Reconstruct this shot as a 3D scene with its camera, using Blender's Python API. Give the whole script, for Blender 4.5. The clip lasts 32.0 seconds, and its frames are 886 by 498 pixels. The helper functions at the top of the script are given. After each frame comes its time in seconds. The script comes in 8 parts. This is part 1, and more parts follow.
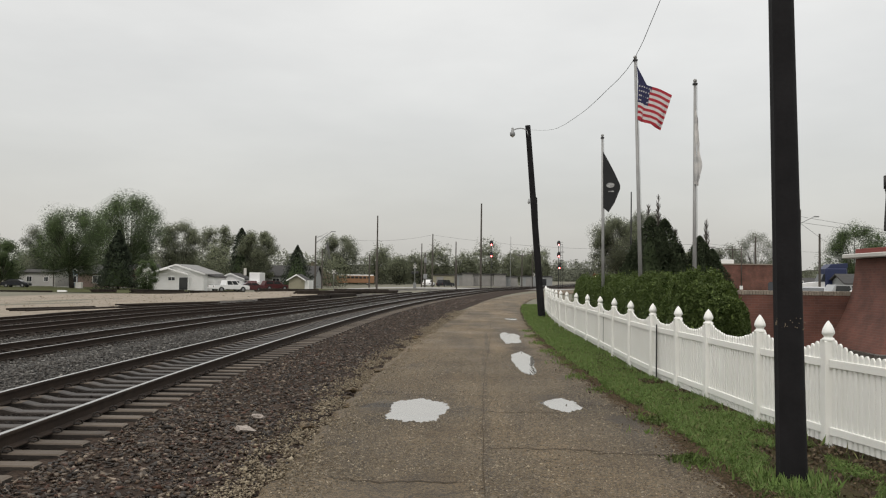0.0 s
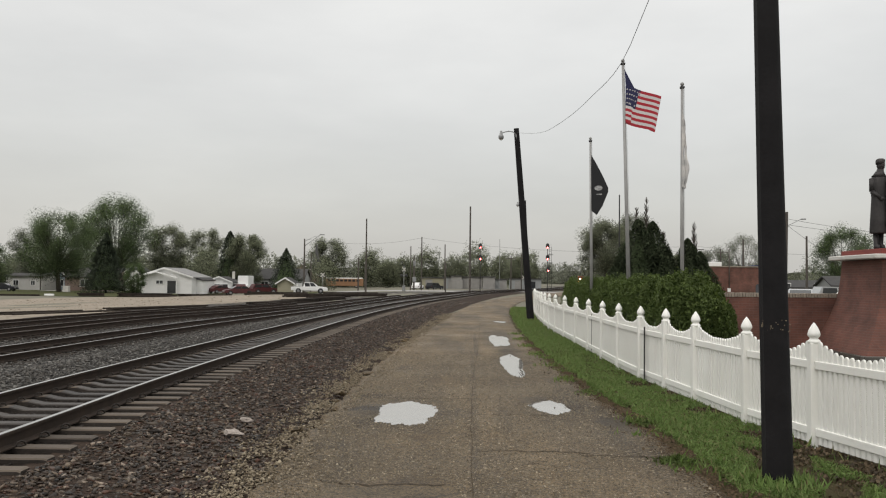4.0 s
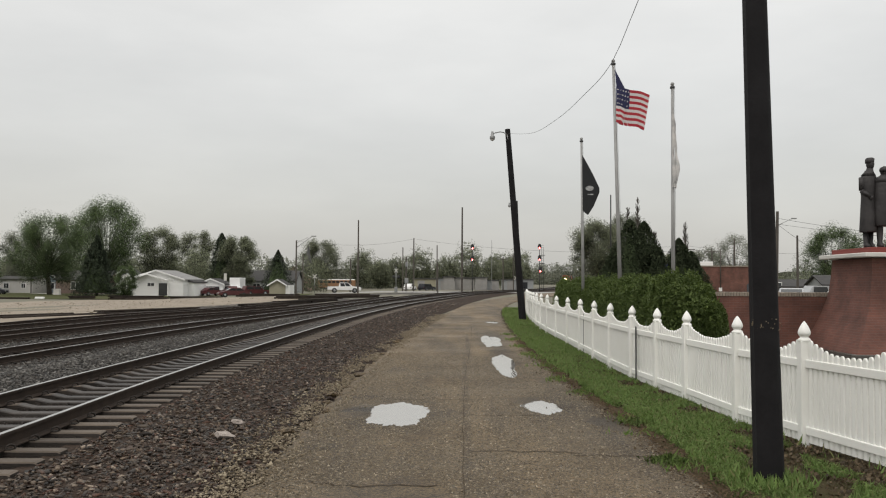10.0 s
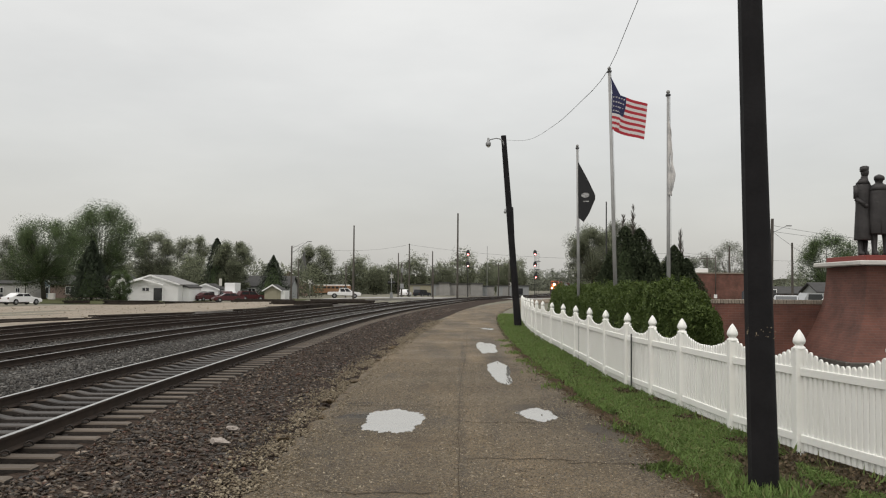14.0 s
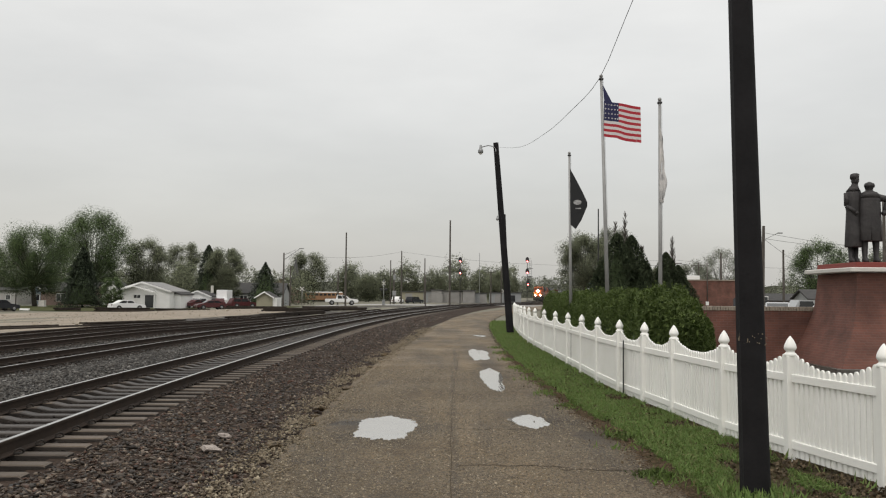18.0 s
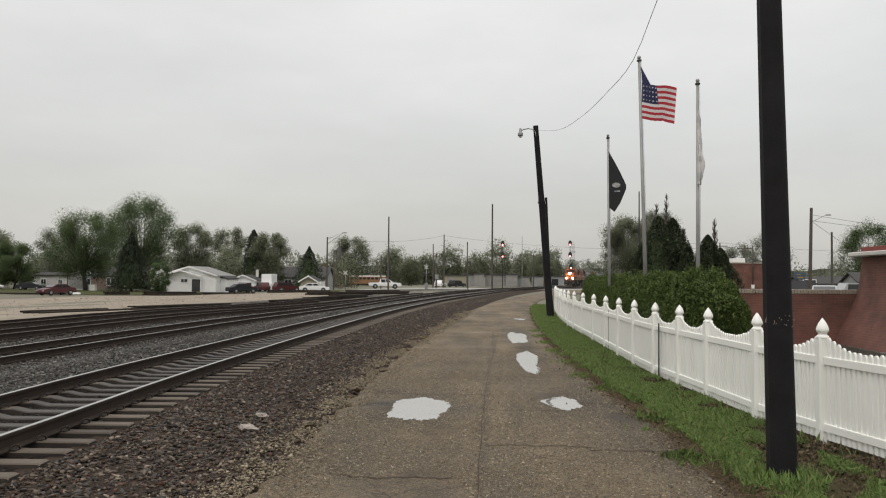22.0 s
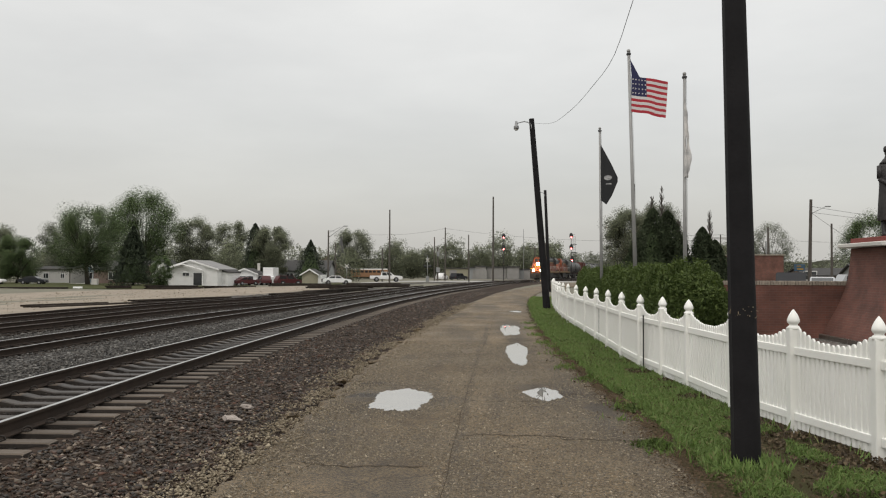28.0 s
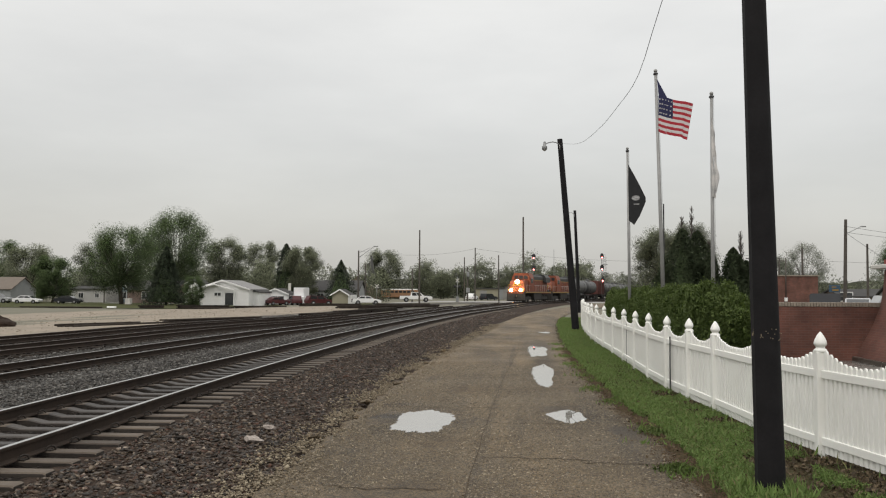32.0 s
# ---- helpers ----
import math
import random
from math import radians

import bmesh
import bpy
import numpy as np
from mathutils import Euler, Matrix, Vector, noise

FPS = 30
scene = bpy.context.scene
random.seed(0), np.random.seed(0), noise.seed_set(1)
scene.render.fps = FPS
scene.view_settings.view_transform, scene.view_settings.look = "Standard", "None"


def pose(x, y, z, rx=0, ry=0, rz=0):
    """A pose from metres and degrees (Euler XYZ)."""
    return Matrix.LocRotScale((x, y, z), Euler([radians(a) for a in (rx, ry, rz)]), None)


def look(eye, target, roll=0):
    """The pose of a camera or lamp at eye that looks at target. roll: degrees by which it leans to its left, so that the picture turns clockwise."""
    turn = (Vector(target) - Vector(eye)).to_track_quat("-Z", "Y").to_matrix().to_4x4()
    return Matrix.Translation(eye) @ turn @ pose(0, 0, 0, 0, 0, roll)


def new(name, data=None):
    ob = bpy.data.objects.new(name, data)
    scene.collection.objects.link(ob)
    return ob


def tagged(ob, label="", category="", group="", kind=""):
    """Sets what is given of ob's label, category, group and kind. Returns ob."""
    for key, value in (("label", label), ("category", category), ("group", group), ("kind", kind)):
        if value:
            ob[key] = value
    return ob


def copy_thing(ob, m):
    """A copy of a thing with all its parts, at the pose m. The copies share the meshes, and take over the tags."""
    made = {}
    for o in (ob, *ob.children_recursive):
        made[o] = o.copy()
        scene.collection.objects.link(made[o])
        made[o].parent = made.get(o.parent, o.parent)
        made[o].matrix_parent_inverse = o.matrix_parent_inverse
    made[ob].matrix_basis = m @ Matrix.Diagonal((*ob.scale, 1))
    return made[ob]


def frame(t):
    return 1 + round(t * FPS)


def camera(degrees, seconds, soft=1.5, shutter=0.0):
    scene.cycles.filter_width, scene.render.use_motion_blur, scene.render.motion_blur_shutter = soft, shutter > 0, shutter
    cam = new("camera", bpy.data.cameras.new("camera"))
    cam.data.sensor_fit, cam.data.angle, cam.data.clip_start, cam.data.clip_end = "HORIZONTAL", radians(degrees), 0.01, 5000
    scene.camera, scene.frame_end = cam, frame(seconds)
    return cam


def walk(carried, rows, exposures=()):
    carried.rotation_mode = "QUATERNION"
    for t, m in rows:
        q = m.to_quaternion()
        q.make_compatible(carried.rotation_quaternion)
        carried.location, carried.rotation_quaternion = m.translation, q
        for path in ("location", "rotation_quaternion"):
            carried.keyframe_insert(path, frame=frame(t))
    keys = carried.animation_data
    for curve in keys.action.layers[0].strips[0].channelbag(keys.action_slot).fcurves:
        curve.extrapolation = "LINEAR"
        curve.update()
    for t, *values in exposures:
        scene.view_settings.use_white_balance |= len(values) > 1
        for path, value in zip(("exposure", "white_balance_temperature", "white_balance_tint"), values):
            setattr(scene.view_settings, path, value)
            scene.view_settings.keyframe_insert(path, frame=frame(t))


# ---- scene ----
cam = camera(52.7, 32.0, soft=1.15)
PATH = [
    (0, (-0.019, 0.079, 1.711), (-0.105, 2.077, 1.776), 0.7),
    (0.5, (-0.012, 0.074, 1.709), (-0.097, 2.071, 1.77), 0.6),
    (1, (-0.024, 0.064, 1.709), (-0.114, 2.061, 1.765), 0.7),
    (1.5, (-0.018, 0.079, 1.709), (-0.103, 2.076, 1.766), 0.8),
    (2, (-0.016, 0.053, 1.712), (-0.094, 2.051, 1.769), 0.9),
    (2.5, (-0.02, 0.061, 1.711), (-0.102, 2.059, 1.772), 0.9),
    (3, (-0.018, 0.056, 1.715), (-0.092, 2.054, 1.779), 0.7),
    (3.5, (-0.013, 0.057, 1.712), (-0.079, 2.055, 1.781), 0.6),
    (5.5, (0.0, 0.037, 1.717), (-0.057, 2.035, 1.791), 0.6),
    (6, (0.006, 0.027, 1.715), (-0.049, 2.024, 1.79), 0.6),
    (6.5, (0.007, 0.03, 1.717), (-0.047, 2.027, 1.79), 0.7),
    (7, (0.008, 0.034, 1.71), (-0.045, 2.032, 1.777), 0.6),
    (7.5, (0.006, 0.045, 1.708), (-0.046, 2.043, 1.771), 0.5),
    (8, (0.007, 0.052, 1.707), (-0.042, 2.051, 1.771), 0.4),
    (8.5, (0.009, 0.066, 1.717), (-0.031, 2.064, 1.782), 0.3),
    (9, (0.001, 0.056, 1.713), (-0.039, 2.054, 1.783), 0.2),
    (9.5, (0.009, 0.057, 1.714), (-0.035, 2.055, 1.788), 0.2),
    (10, (0.004, 0.065, 1.708), (-0.04, 2.063, 1.782), 0.3),
    (10.5, (0.001, 0.066, 1.713), (-0.035, 2.064, 1.787), 0.3),
    (11, (0.002, 0.071, 1.713), (-0.027, 2.069, 1.788), 0.4),
    (11.5, (-0.003, 0.06, 1.713), (-0.033, 2.058, 1.791), 0.4),
    (12, (-0.005, 0.058, 1.713), (-0.04, 2.056, 1.794), 0.5),
    (12.5, (0.003, 0.066, 1.715), (-0.026, 2.064, 1.798), 0.3),
    (13, (-0.005, 0.042, 1.715), (-0.034, 2.04, 1.799), 0.4),
    (13.5, (-0.003, 0.054, 1.712), (-0.038, 2.052, 1.797), 0.5),
    (14, (-0.003, 0.052, 1.721), (-0.037, 2.049, 1.808), 0.5),
    (14.5, (-0.006, 0.048, 1.713), (-0.037, 2.046, 1.8), 0.6),
    (16.5, (-0.01, 0.055, 1.715), (-0.041, 2.053, 1.804), 0.9),
    (17, (-0.002, 0.062, 1.713), (-0.029, 2.06, 1.806), 0.8),
    (17.5, (0.0, 0.049, 1.72), (-0.022, 2.047, 1.818), 0.7),
    (18, (-0.003, 0.045, 1.716), (-0.02, 2.042, 1.819), 0.5),
    (18.5, (0.013, 0.053, 1.714), (0.006, 2.05, 1.818), 0.2),
    (19, (0.016, 0.042, 1.717), (0.01, 2.039, 1.822), 0.1),
    (19.5, (0.037, 0.038, 1.715), (0.034, 2.035, 1.816), 0.0),
    (20, (0.086, 0.043, 1.718), (0.077, 2.04, 1.816), -0.0),
    (20.5, (0.135, 0.041, 1.72), (0.102, 2.038, 1.821), 0.0),
    (21, (0.127, -0.019, 1.715), (0.075, 1.978, 1.818), -0.1),
    (21.5, (0.117, -0.096, 1.718), (0.031, 1.901, 1.804), 0.1),
    (22, (0.143, -0.066, 1.706), (0.03, 1.929, 1.772), 0.4),
    (22.5, (0.17, -0.059, 1.71), (0.054, 1.936, 1.783), 0.1),
    (23, (0.186, -0.051, 1.71), (0.072, 1.944, 1.79), 0.1),
    (23.5, (0.198, -0.048, 1.712), (0.08, 1.947, 1.792), 0.1),
    (24, (0.204, -0.052, 1.715), (0.086, 1.942, 1.798), 0.2),
    (24.5, (0.209, -0.065, 1.717), (0.089, 1.929, 1.805), 0.2),
    (25, (0.215, -0.071, 1.717), (0.096, 1.923, 1.802), 0.3),
    (25.5, (0.223, -0.066, 1.71), (0.108, 1.929, 1.794), 0.6),
    (27.5, (0.391, -0.117, 1.703), (0.283, 1.879, 1.772), 0.0),
    (28, (0.434, -0.211, 1.709), (0.315, 1.785, 1.759), 0.2),
    (28.5, (0.474, -0.218, 1.714), (0.333, 1.776, 1.779), 0.4),
    (29, (0.535, -0.172, 1.712), (0.386, 1.821, 1.784), 0.3),
    (29.5, (0.552, -0.172, 1.706), (0.4, 1.821, 1.772), 0.0),
    (30, (0.561, -0.169, 1.712), (0.397, 1.823, 1.785), -0.2),
    (30.5, (0.558, -0.177, 1.717), (0.386, 1.813, 1.801), -0.2),
    (31, (0.552, -0.187, 1.712), (0.374, 1.803, 1.801), 0.1),
    (31.5, (0.548, -0.175, 1.717), (0.368, 1.814, 1.806), 0.3),
    (32, (0.541, -0.182, 1.717), (0.354, 1.807, 1.812), 0.3),
]
walk(cam, [(t, look(eye, target, roll)) for t, eye, target, roll in PATH])

# ---------------------------------------------------------------- sky and light
world = bpy.data.worlds.new("overcast_sky")
scene.world = world
world.use_nodes = True
wn, wl = world.node_tree.nodes, world.node_tree.links
wn.clear()
w_out = wn.new("ShaderNodeOutputWorld")
w_bg = wn.new("ShaderNodeBackground")
w_sky = wn.new("ShaderNodeTexSky")
w_sky.sky_type = "NISHITA"
w_sky.sun_disc = False
w_sky.sun_elevation = radians(52)
w_sky.sun_rotation = radians(200)
w_sky.dust_density = 4.0
w_co = wn.new("ShaderNodeTexCoord")
w_sep = wn.new("ShaderNodeSeparateXYZ")
w_grad = wn.new("ShaderNodeValToRGB")
w_grad.color_ramp.elements[0].position = 0.0
w_grad.color_ramp.elements[0].color = (0.545, 0.532, 0.502, 1)
w_grad.color_ramp.elements[1].position = 1.0
w_grad.color_ramp.elements[1].color = (1.45, 1.41, 1.33, 1)
for p_, c_ in ((0.12, (0.605, 0.59, 0.553, 1)), (0.30, (0.775, 0.757, 0.712, 1))):
    e_ = w_grad.color_ramp.elements.new(p_)
    e_.color = c_
w_map = wn.new("ShaderNodeMapping")
w_map.inputs["Scale"].default_value = (1.0, 1.0, 3.2)
w_noise = wn.new("ShaderNodeTexNoise")
w_noise.inputs["Scale"].default_value = 2.3
w_noise.inputs["Detail"].default_value = 5.0
w_noise.inputs["Roughness"].default_value = 0.55
w_cloud = wn.new("ShaderNodeMapRange")
w_cloud.inputs["From Min"].default_value = 0.3
w_cloud.inputs["From Max"].default_value = 0.72
w_cloud.inputs["To Min"].default_value = 0.90
w_cloud.inputs["To Max"].default_value = 1.09
w_mul = wn.new("ShaderNodeMix")
w_mul.data_type, w_mul.blend_type = "RGBA", "MULTIPLY"
w_mul.inputs[0].default_value = 1.0
w_add = wn.new("ShaderNodeMix")
w_add.data_type, w_add.blend_type = "RGBA", "MIX"
w_add.inputs[0].default_value = 0.03
wl.new(w_co.outputs["Generated"], w_sep.inputs[0])
wl.new(w_sep.outputs["Z"], w_grad.inputs[0])
wl.new(w_co.outputs["Generated"], w_map.inputs[0])
wl.new(w_map.outputs[0], w_noise.inputs["Vector"])
wl.new(w_noise.outputs["Fac"], w_cloud.inputs["Value"])
wl.new(w_grad.outputs[0], w_mul.inputs[6])
wl.new(w_cloud.outputs[0], w_mul.inputs[7])
wl.new(w_mul.outputs[2], w_add.inputs[6])
wl.new(w_sky.outputs[0], w_add.inputs[7])
wl.new(w_add.outputs[2], w_bg.inputs["Color"])
w_bg.inputs["Strength"].default_value = 1.0
wl.new(w_bg.outputs[0], w_out.inputs[0])

sun_data = bpy.data.lights.new("sun", "SUN")
sun_data.energy, sun_data.angle, sun_data.color = 0.55, radians(30), (1.0, 0.98, 0.95)
sun = new("sun", sun_data)
sun.matrix_world = look((-20, -40, 70), (0, 0, 0))

# ---------------------------------------------------------------- materials


def mat(name, c1, c2=None, scale=4.0, rough=0.8, metal=0.0, bump=0.0, bscale=None, detail=4.0, fine=0.25, coords="world", mid=0.5, wide=0.25, spec=0.5, rough2=None, rand=0.0):
    """A surface that varies at two scales between c1 and c2, with fine relief; rand: variation from piece to piece."""
    m = bpy.data.materials.new(name)
    m.use_nodes = True
    n, l = m.node_tree.nodes, m.node_tree.links
    b = n["Principled BSDF"]
    b.inputs["Roughness"].default_value = rough
    b.inputs["Metallic"].default_value = metal
    b.inputs["Specular IOR Level"].default_value = spec
    c2 = c2 or tuple(v * 0.8 for v in c1)
    if coords == "world":
        co = n.new("ShaderNodeNewGeometry").outputs["Position"]
    else:
        co = n.new("ShaderNodeTexCoord").outputs["Object"]
    big = n.new("ShaderNodeTexNoise")
    big.inputs["Scale"].default_value, big.inputs["Detail"].default_value = scale, detail
    small = n.new("ShaderNodeTexNoise")
    small.inputs["Scale"].default_value, small.inputs["Detail"].default_value = (bscale or scale * 9), 3.0
    l.new(co, big.inputs["Vector"])
    l.new(co, small.inputs["Vector"])
    mix = n.new("ShaderNodeMix")
    mix.data_type = "FLOAT"
    mix.inputs[0].default_value = fine
    l.new(big.outputs["Fac"], mix.inputs[2])
    l.new(small.outputs["Fac"], mix.inputs[3])
    fac = mix.outputs[0]
    if rand > 0:
        oi = n.new("ShaderNodeObjectInfo")
        ma = n.new("ShaderNodeMath")
        ma.operation = "MULTIPLY_ADD"
        l.new(oi.outputs["Random"], ma.inputs[0])
        ma.inputs[1].default_value = rand
        sub = n.new("ShaderNodeMath")
        sub.operation = "SUBTRACT"
        l.new(fac, sub.inputs[0])
        sub.inputs[1].default_value = rand / 2
        l.new(sub.outputs[0], ma.inputs[2])
        fac = ma.outputs[0]
    ramp = n.new("ShaderNodeValToRGB")
    ramp.color_ramp.elements[0].position, ramp.color_ramp.elements[1].position = mid - wide, mid + wide
    ramp.color_ramp.elements[0].color, ramp.color_ramp.elements[1].color = (*c1, 1), (*c2, 1)
    l.new(fac, ramp.inputs[0])
    l.new(ramp.outputs[0], b.inputs["Base Color"])
    if rough2 is not None:
        rr = n.new("ShaderNodeMapRange")
        rr.inputs["From Min"].default_value, rr.inputs["From Max"].default_value = 0.35, 0.65
        rr.inputs["To Min"].default_value, rr.inputs["To Max"].default_value = rough, rough2
        l.new(big.outputs["Fac"], rr.inputs["Value"])
        l.new(rr.outputs[0], b.inputs["Roughness"])
    if bump > 0:
        bp = n.new("ShaderNodeBump")
        bp.inputs["Strength"].default_value, bp.inputs["Distance"].default_value = bump, 0.02
        l.new(small.outputs["Fac"], bp.inputs["Height"])
        l.new(bp.outputs[0], b.inputs["Normal"])
    return m


def island_mat(name, colors, rough=0.85, bump=0.0, bscale=60.0, spec=0.4, thin=0.0, gaps=0.0):
    """Joined small pieces, each with its own shade out of a row of colours."""
    m = bpy.data.materials.new(name)
    m.use_nodes = True
    n, l = m.node_tree.nodes, m.node_tree.links
    b = n["Principled BSDF"]
    b.inputs["Roughness"].default_value = rough
    b.inputs["Specular IOR Level"].default_value = spec
    g = n.new("ShaderNodeNewGeometry")
    ramp = n.new("ShaderNodeValToRGB")
    ramp.color_ramp.elements[0].color = (*colors[0], 1)
    ramp.color_ramp.elements[1].color = (*colors[-1], 1)
    for i, c in enumerate(colors[1:-1], 1):
        e = ramp.color_ramp.elements.new(i / (len(colors) - 1))
        e.color = (*c, 1)
    l.new(g.outputs["Random Per Island"], ramp.inputs[0])
    l.new(ramp.outputs[0], b.inputs["Base Color"])
    if thin > 0:
        tl = n.new("ShaderNodeBsdfTranslucent")
        l.new(ramp.outputs[0], tl.inputs["Color"])
        ms = n.new("ShaderNodeMixShader")
        ms.inputs[0].default_value = thin
        l.new(b.outputs[0], ms.inputs[1])
        l.new(tl.outputs[0], ms.inputs[2])
        out = ms.outputs[0]
        if gaps > 0:
            tp = n.new("ShaderNodeBsdfTransparent")
            mg = n.new("ShaderNodeMixShader")
            mg.inputs[0].default_value = gaps
            l.new(out, mg.inputs[1])
            l.new(tp.outputs[0], mg.inputs[2])
            out = mg.outputs[0]
        l.new(out, n["Material Output"].inputs["Surface"])
    if bump > 0:
        nz = n.new("ShaderNodeTexNoise")
        nz.inputs["Scale"].default_value = bscale
        l.new(g.outputs["Position"], nz.inputs["Vector"])
        bp = n.new("ShaderNodeBump")
        bp.inputs["Strength"].default_value, bp.inputs["Distance"].default_value = bump, 0.01
        l.new(nz.outputs["Fac"], bp.inputs["Height"])
        l.new(bp.outputs[0], b.inputs["Normal"])
    return m


def glow_mat(name, color, strength):
    m = bpy.data.materials.new(name)
    m.use_nodes = True
    b = m.node_tree.nodes["Principled BSDF"]
    b.inputs["Base Color"].default_value = (*color, 1)
    b.inputs["Emission Color"].default_value = (*color, 1)
    b.inputs["Emission Strength"].default_value = strength
    return m


def brick_mat(name, c1, c2, mortar, scale=1.0, bump=0.5, rand=0.2):
    """Small courses of brick: 0.2 x 0.067 m."""
    m = bpy.data.materials.new(name)
    m.use_nodes = True
    n, l = m.node_tree.nodes, m.node_tree.links
    b = n["Principled BSDF"]
    b.inputs["Roughness"].default_value = 0.85
    tc = n.new("ShaderNodeTexCoord")
    sx = n.new("ShaderNodeSeparateXYZ")
    l.new(tc.outputs["Object"], sx.inputs[0])
    ax = n.new("ShaderNodeMath")
    l.new(sx.outputs["X"], ax.inputs[0])
    l.new(sx.outputs["Y"], ax.inputs[1])
    mp = n.new("ShaderNodeCombineXYZ")
    l.new(ax.outputs[0], mp.inputs["X"])
    l.new(sx.outputs["Z"], mp.inputs["Y"])
    br = n.new("ShaderNodeTexBrick")
    br.inputs["Scale"].default_value = scale
    br.inputs["Brick Width"].default_value = 0.2
    br.inputs["Row Height"].default_value = 0.067
    br.inputs["Mortar Size"].default_value = 0.005
    br.inputs["Color1"].default_value = (*c1, 1)
    br.inputs["Color2"].default_value = (*c2, 1)
    br.inputs["Mortar"].default_value = (*mortar, 1)
    l.new(mp.outputs[0], br.inputs["Vector"])
    nz = n.new("ShaderNodeTexNoise")
    nz.inputs["Scale"].default_value, nz.inputs["Detail"].default_value = 1.3, 8.0
    l.new(tc.outputs["Object"], nz.inputs["Vector"])
    mr = n.new("ShaderNodeMapRange")
    mr.inputs["From Min"].default_value, mr.inputs["From Max"].default_value = 0.3, 0.7
    mr.inputs["To Min"].default_value, mr.inputs["To Max"].default_value = 0.62, 1.32
    l.new(nz.outputs["Fac"], mr.inputs["Value"])
    mx = n.new("ShaderNodeMix")
    mx.data_type, mx.blend_type = "RGBA", "MULTIPLY"
    mx.inputs[0].default_value = 1.0
    l.new(br.outputs["Color"], mx.inputs[6])
    l.new(mr.outputs[0], mx.inputs[7])
    l.new(mx.outputs[2], b.inputs["Base Color"])
    bp = n.new("ShaderNodeBump")
    bp.inputs["Strength"].default_value, bp.inputs["Distance"].default_value = bump, 0.01
    bp.invert = True
    l.new(br.outputs["Fac"], bp.inputs["Height"])
    l.new(bp.outputs[0], b.inputs["Normal"])
    return m


def board_mat(name, c1, c2, lap=0.16):
    """Painted lap siding: level boards with a shadow line under each."""
    m = mat(name, c1, c2, 0.8, 0.6, fine=0.3, coords="object")
    n, l = m.node_tree.nodes, m.node_tree.links
    tc = n.new("ShaderNodeTexCoord")
    wv = n.new("ShaderNodeTexWave")
    wv.wave_type, wv.bands_direction, wv.wave_profile = "BANDS", "Z", "SAW"
    wv.inputs["Scale"].default_value = 0.314 / lap
    l.new(tc.outputs["Object"], wv.inputs["Vector"])
    bp = n.new("ShaderNodeBump")
    bp.inputs["Strength"].default_value, bp.inputs["Distance"].default_value = 0.8, 0.02
    l.new(wv.outputs["Fac"], bp.inputs["Height"])
    l.new(bp.outputs[0], n["Principled BSDF"].inputs["Normal"])
    return m


M = {}
M["ground"] = mat("dirt_and_weeds", (0.10, 0.10, 0.065), (0.16, 0.145, 0.11), 0.15, 0.95, bump=0.4, bscale=3.0, fine=0.35)
M["gravel"] = mat("pale_gravel", (0.34, 0.29, 0.225), (0.13, 0.105, 0.08), 0.35, 0.95, bump=0.6, bscale=3.2, fine=0.55, detail=9.0)
M["bed_brown"] = mat("brown_ballast_bed", (0.014, 0.010, 0.008), (0.058, 0.041, 0.031), 1.2, 0.95, bump=0.9, bscale=24.0, fine=0.75, wide=0.16, spec=0.1)
# oil grime, plus the shade of the deep cribs put into the colour
M["bed_dark"] = mat("oily_shade_dark_crib_bed", (0.006, 0.005, 0.004), (0.022, 0.017, 0.014), 1.2, 0.95, bump=0.9, bscale=24.0, fine=0.75, wide=0.16, spec=0.08)
M["bed_grey"] = mat("grey_ballast_bed", (0.036, 0.033, 0.030), (0.085, 0.078, 0.072), 1.0, 0.9, bump=0.9, bscale=26.0, fine=0.6, wide=0.2, spec=0.12)
M["stone_brown"] = island_mat("brown_ballast_stones", [(0.006, 0.004, 0.003), (0.056, 0.034, 0.020), (0.014, 0.009, 0.006), (0.092, 0.060, 0.037), (0.008, 0.006, 0.0045), (0.050, 0.041, 0.033), (0.078, 0.034, 0.019), (0.018, 0.012, 0.008), (0.034, 0.029, 0.024), (0.15, 0.112, 0.078), (0.010, 0.007, 0.005), (0.27, 0.215, 0.165)], 0.6, 0.4)
M["stone_grey"] = island_mat("grey_ballast_stones", [(0.0136, 0.0127, 0.0119), (0.0723, 0.068, 0.062), (0.0298, 0.0281, 0.0255), (0.1105, 0.1037, 0.0935), (0.0467, 0.0391, 0.0323), (0.2125, 0.204, 0.187)], 0.65, 0.4)
M["stone_tan"] = island_mat("tan_edge_gravel", [(0.095, 0.074, 0.048), (0.25, 0.205, 0.14), (0.165, 0.132, 0.088), (0.35, 0.30, 0.215), (0.145, 0.11, 0.073)], 0.85, 0.3)
M["stone_dark"] = island_mat("dark_crib_stones", [(0.008, 0.007, 0.006), (0.03, 0.022, 0.018), (0.014, 0.011, 0.009), (0.045, 0.033, 0.027)], 0.8)
M["rail_side"] = mat("rusty_rail_side", (0.026, 0.021, 0.018), (0.05, 0.036, 0.028), 3.0, 0.85, spec=0.12, bump=0.2, bscale=40)
M["rail_dull"] = mat("rusty_rail_head", (0.10, 0.085, 0.075), (0.17, 0.15, 0.135), 1.5, 0.5, metal=0.5)
M["rail_top"] = mat("polished_rail_head", (0.52, 0.52, 0.51), (0.38, 0.375, 0.365), 1.5, 0.36, metal=1.0)
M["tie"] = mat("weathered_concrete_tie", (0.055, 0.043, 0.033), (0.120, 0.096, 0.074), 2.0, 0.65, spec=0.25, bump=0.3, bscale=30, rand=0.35)
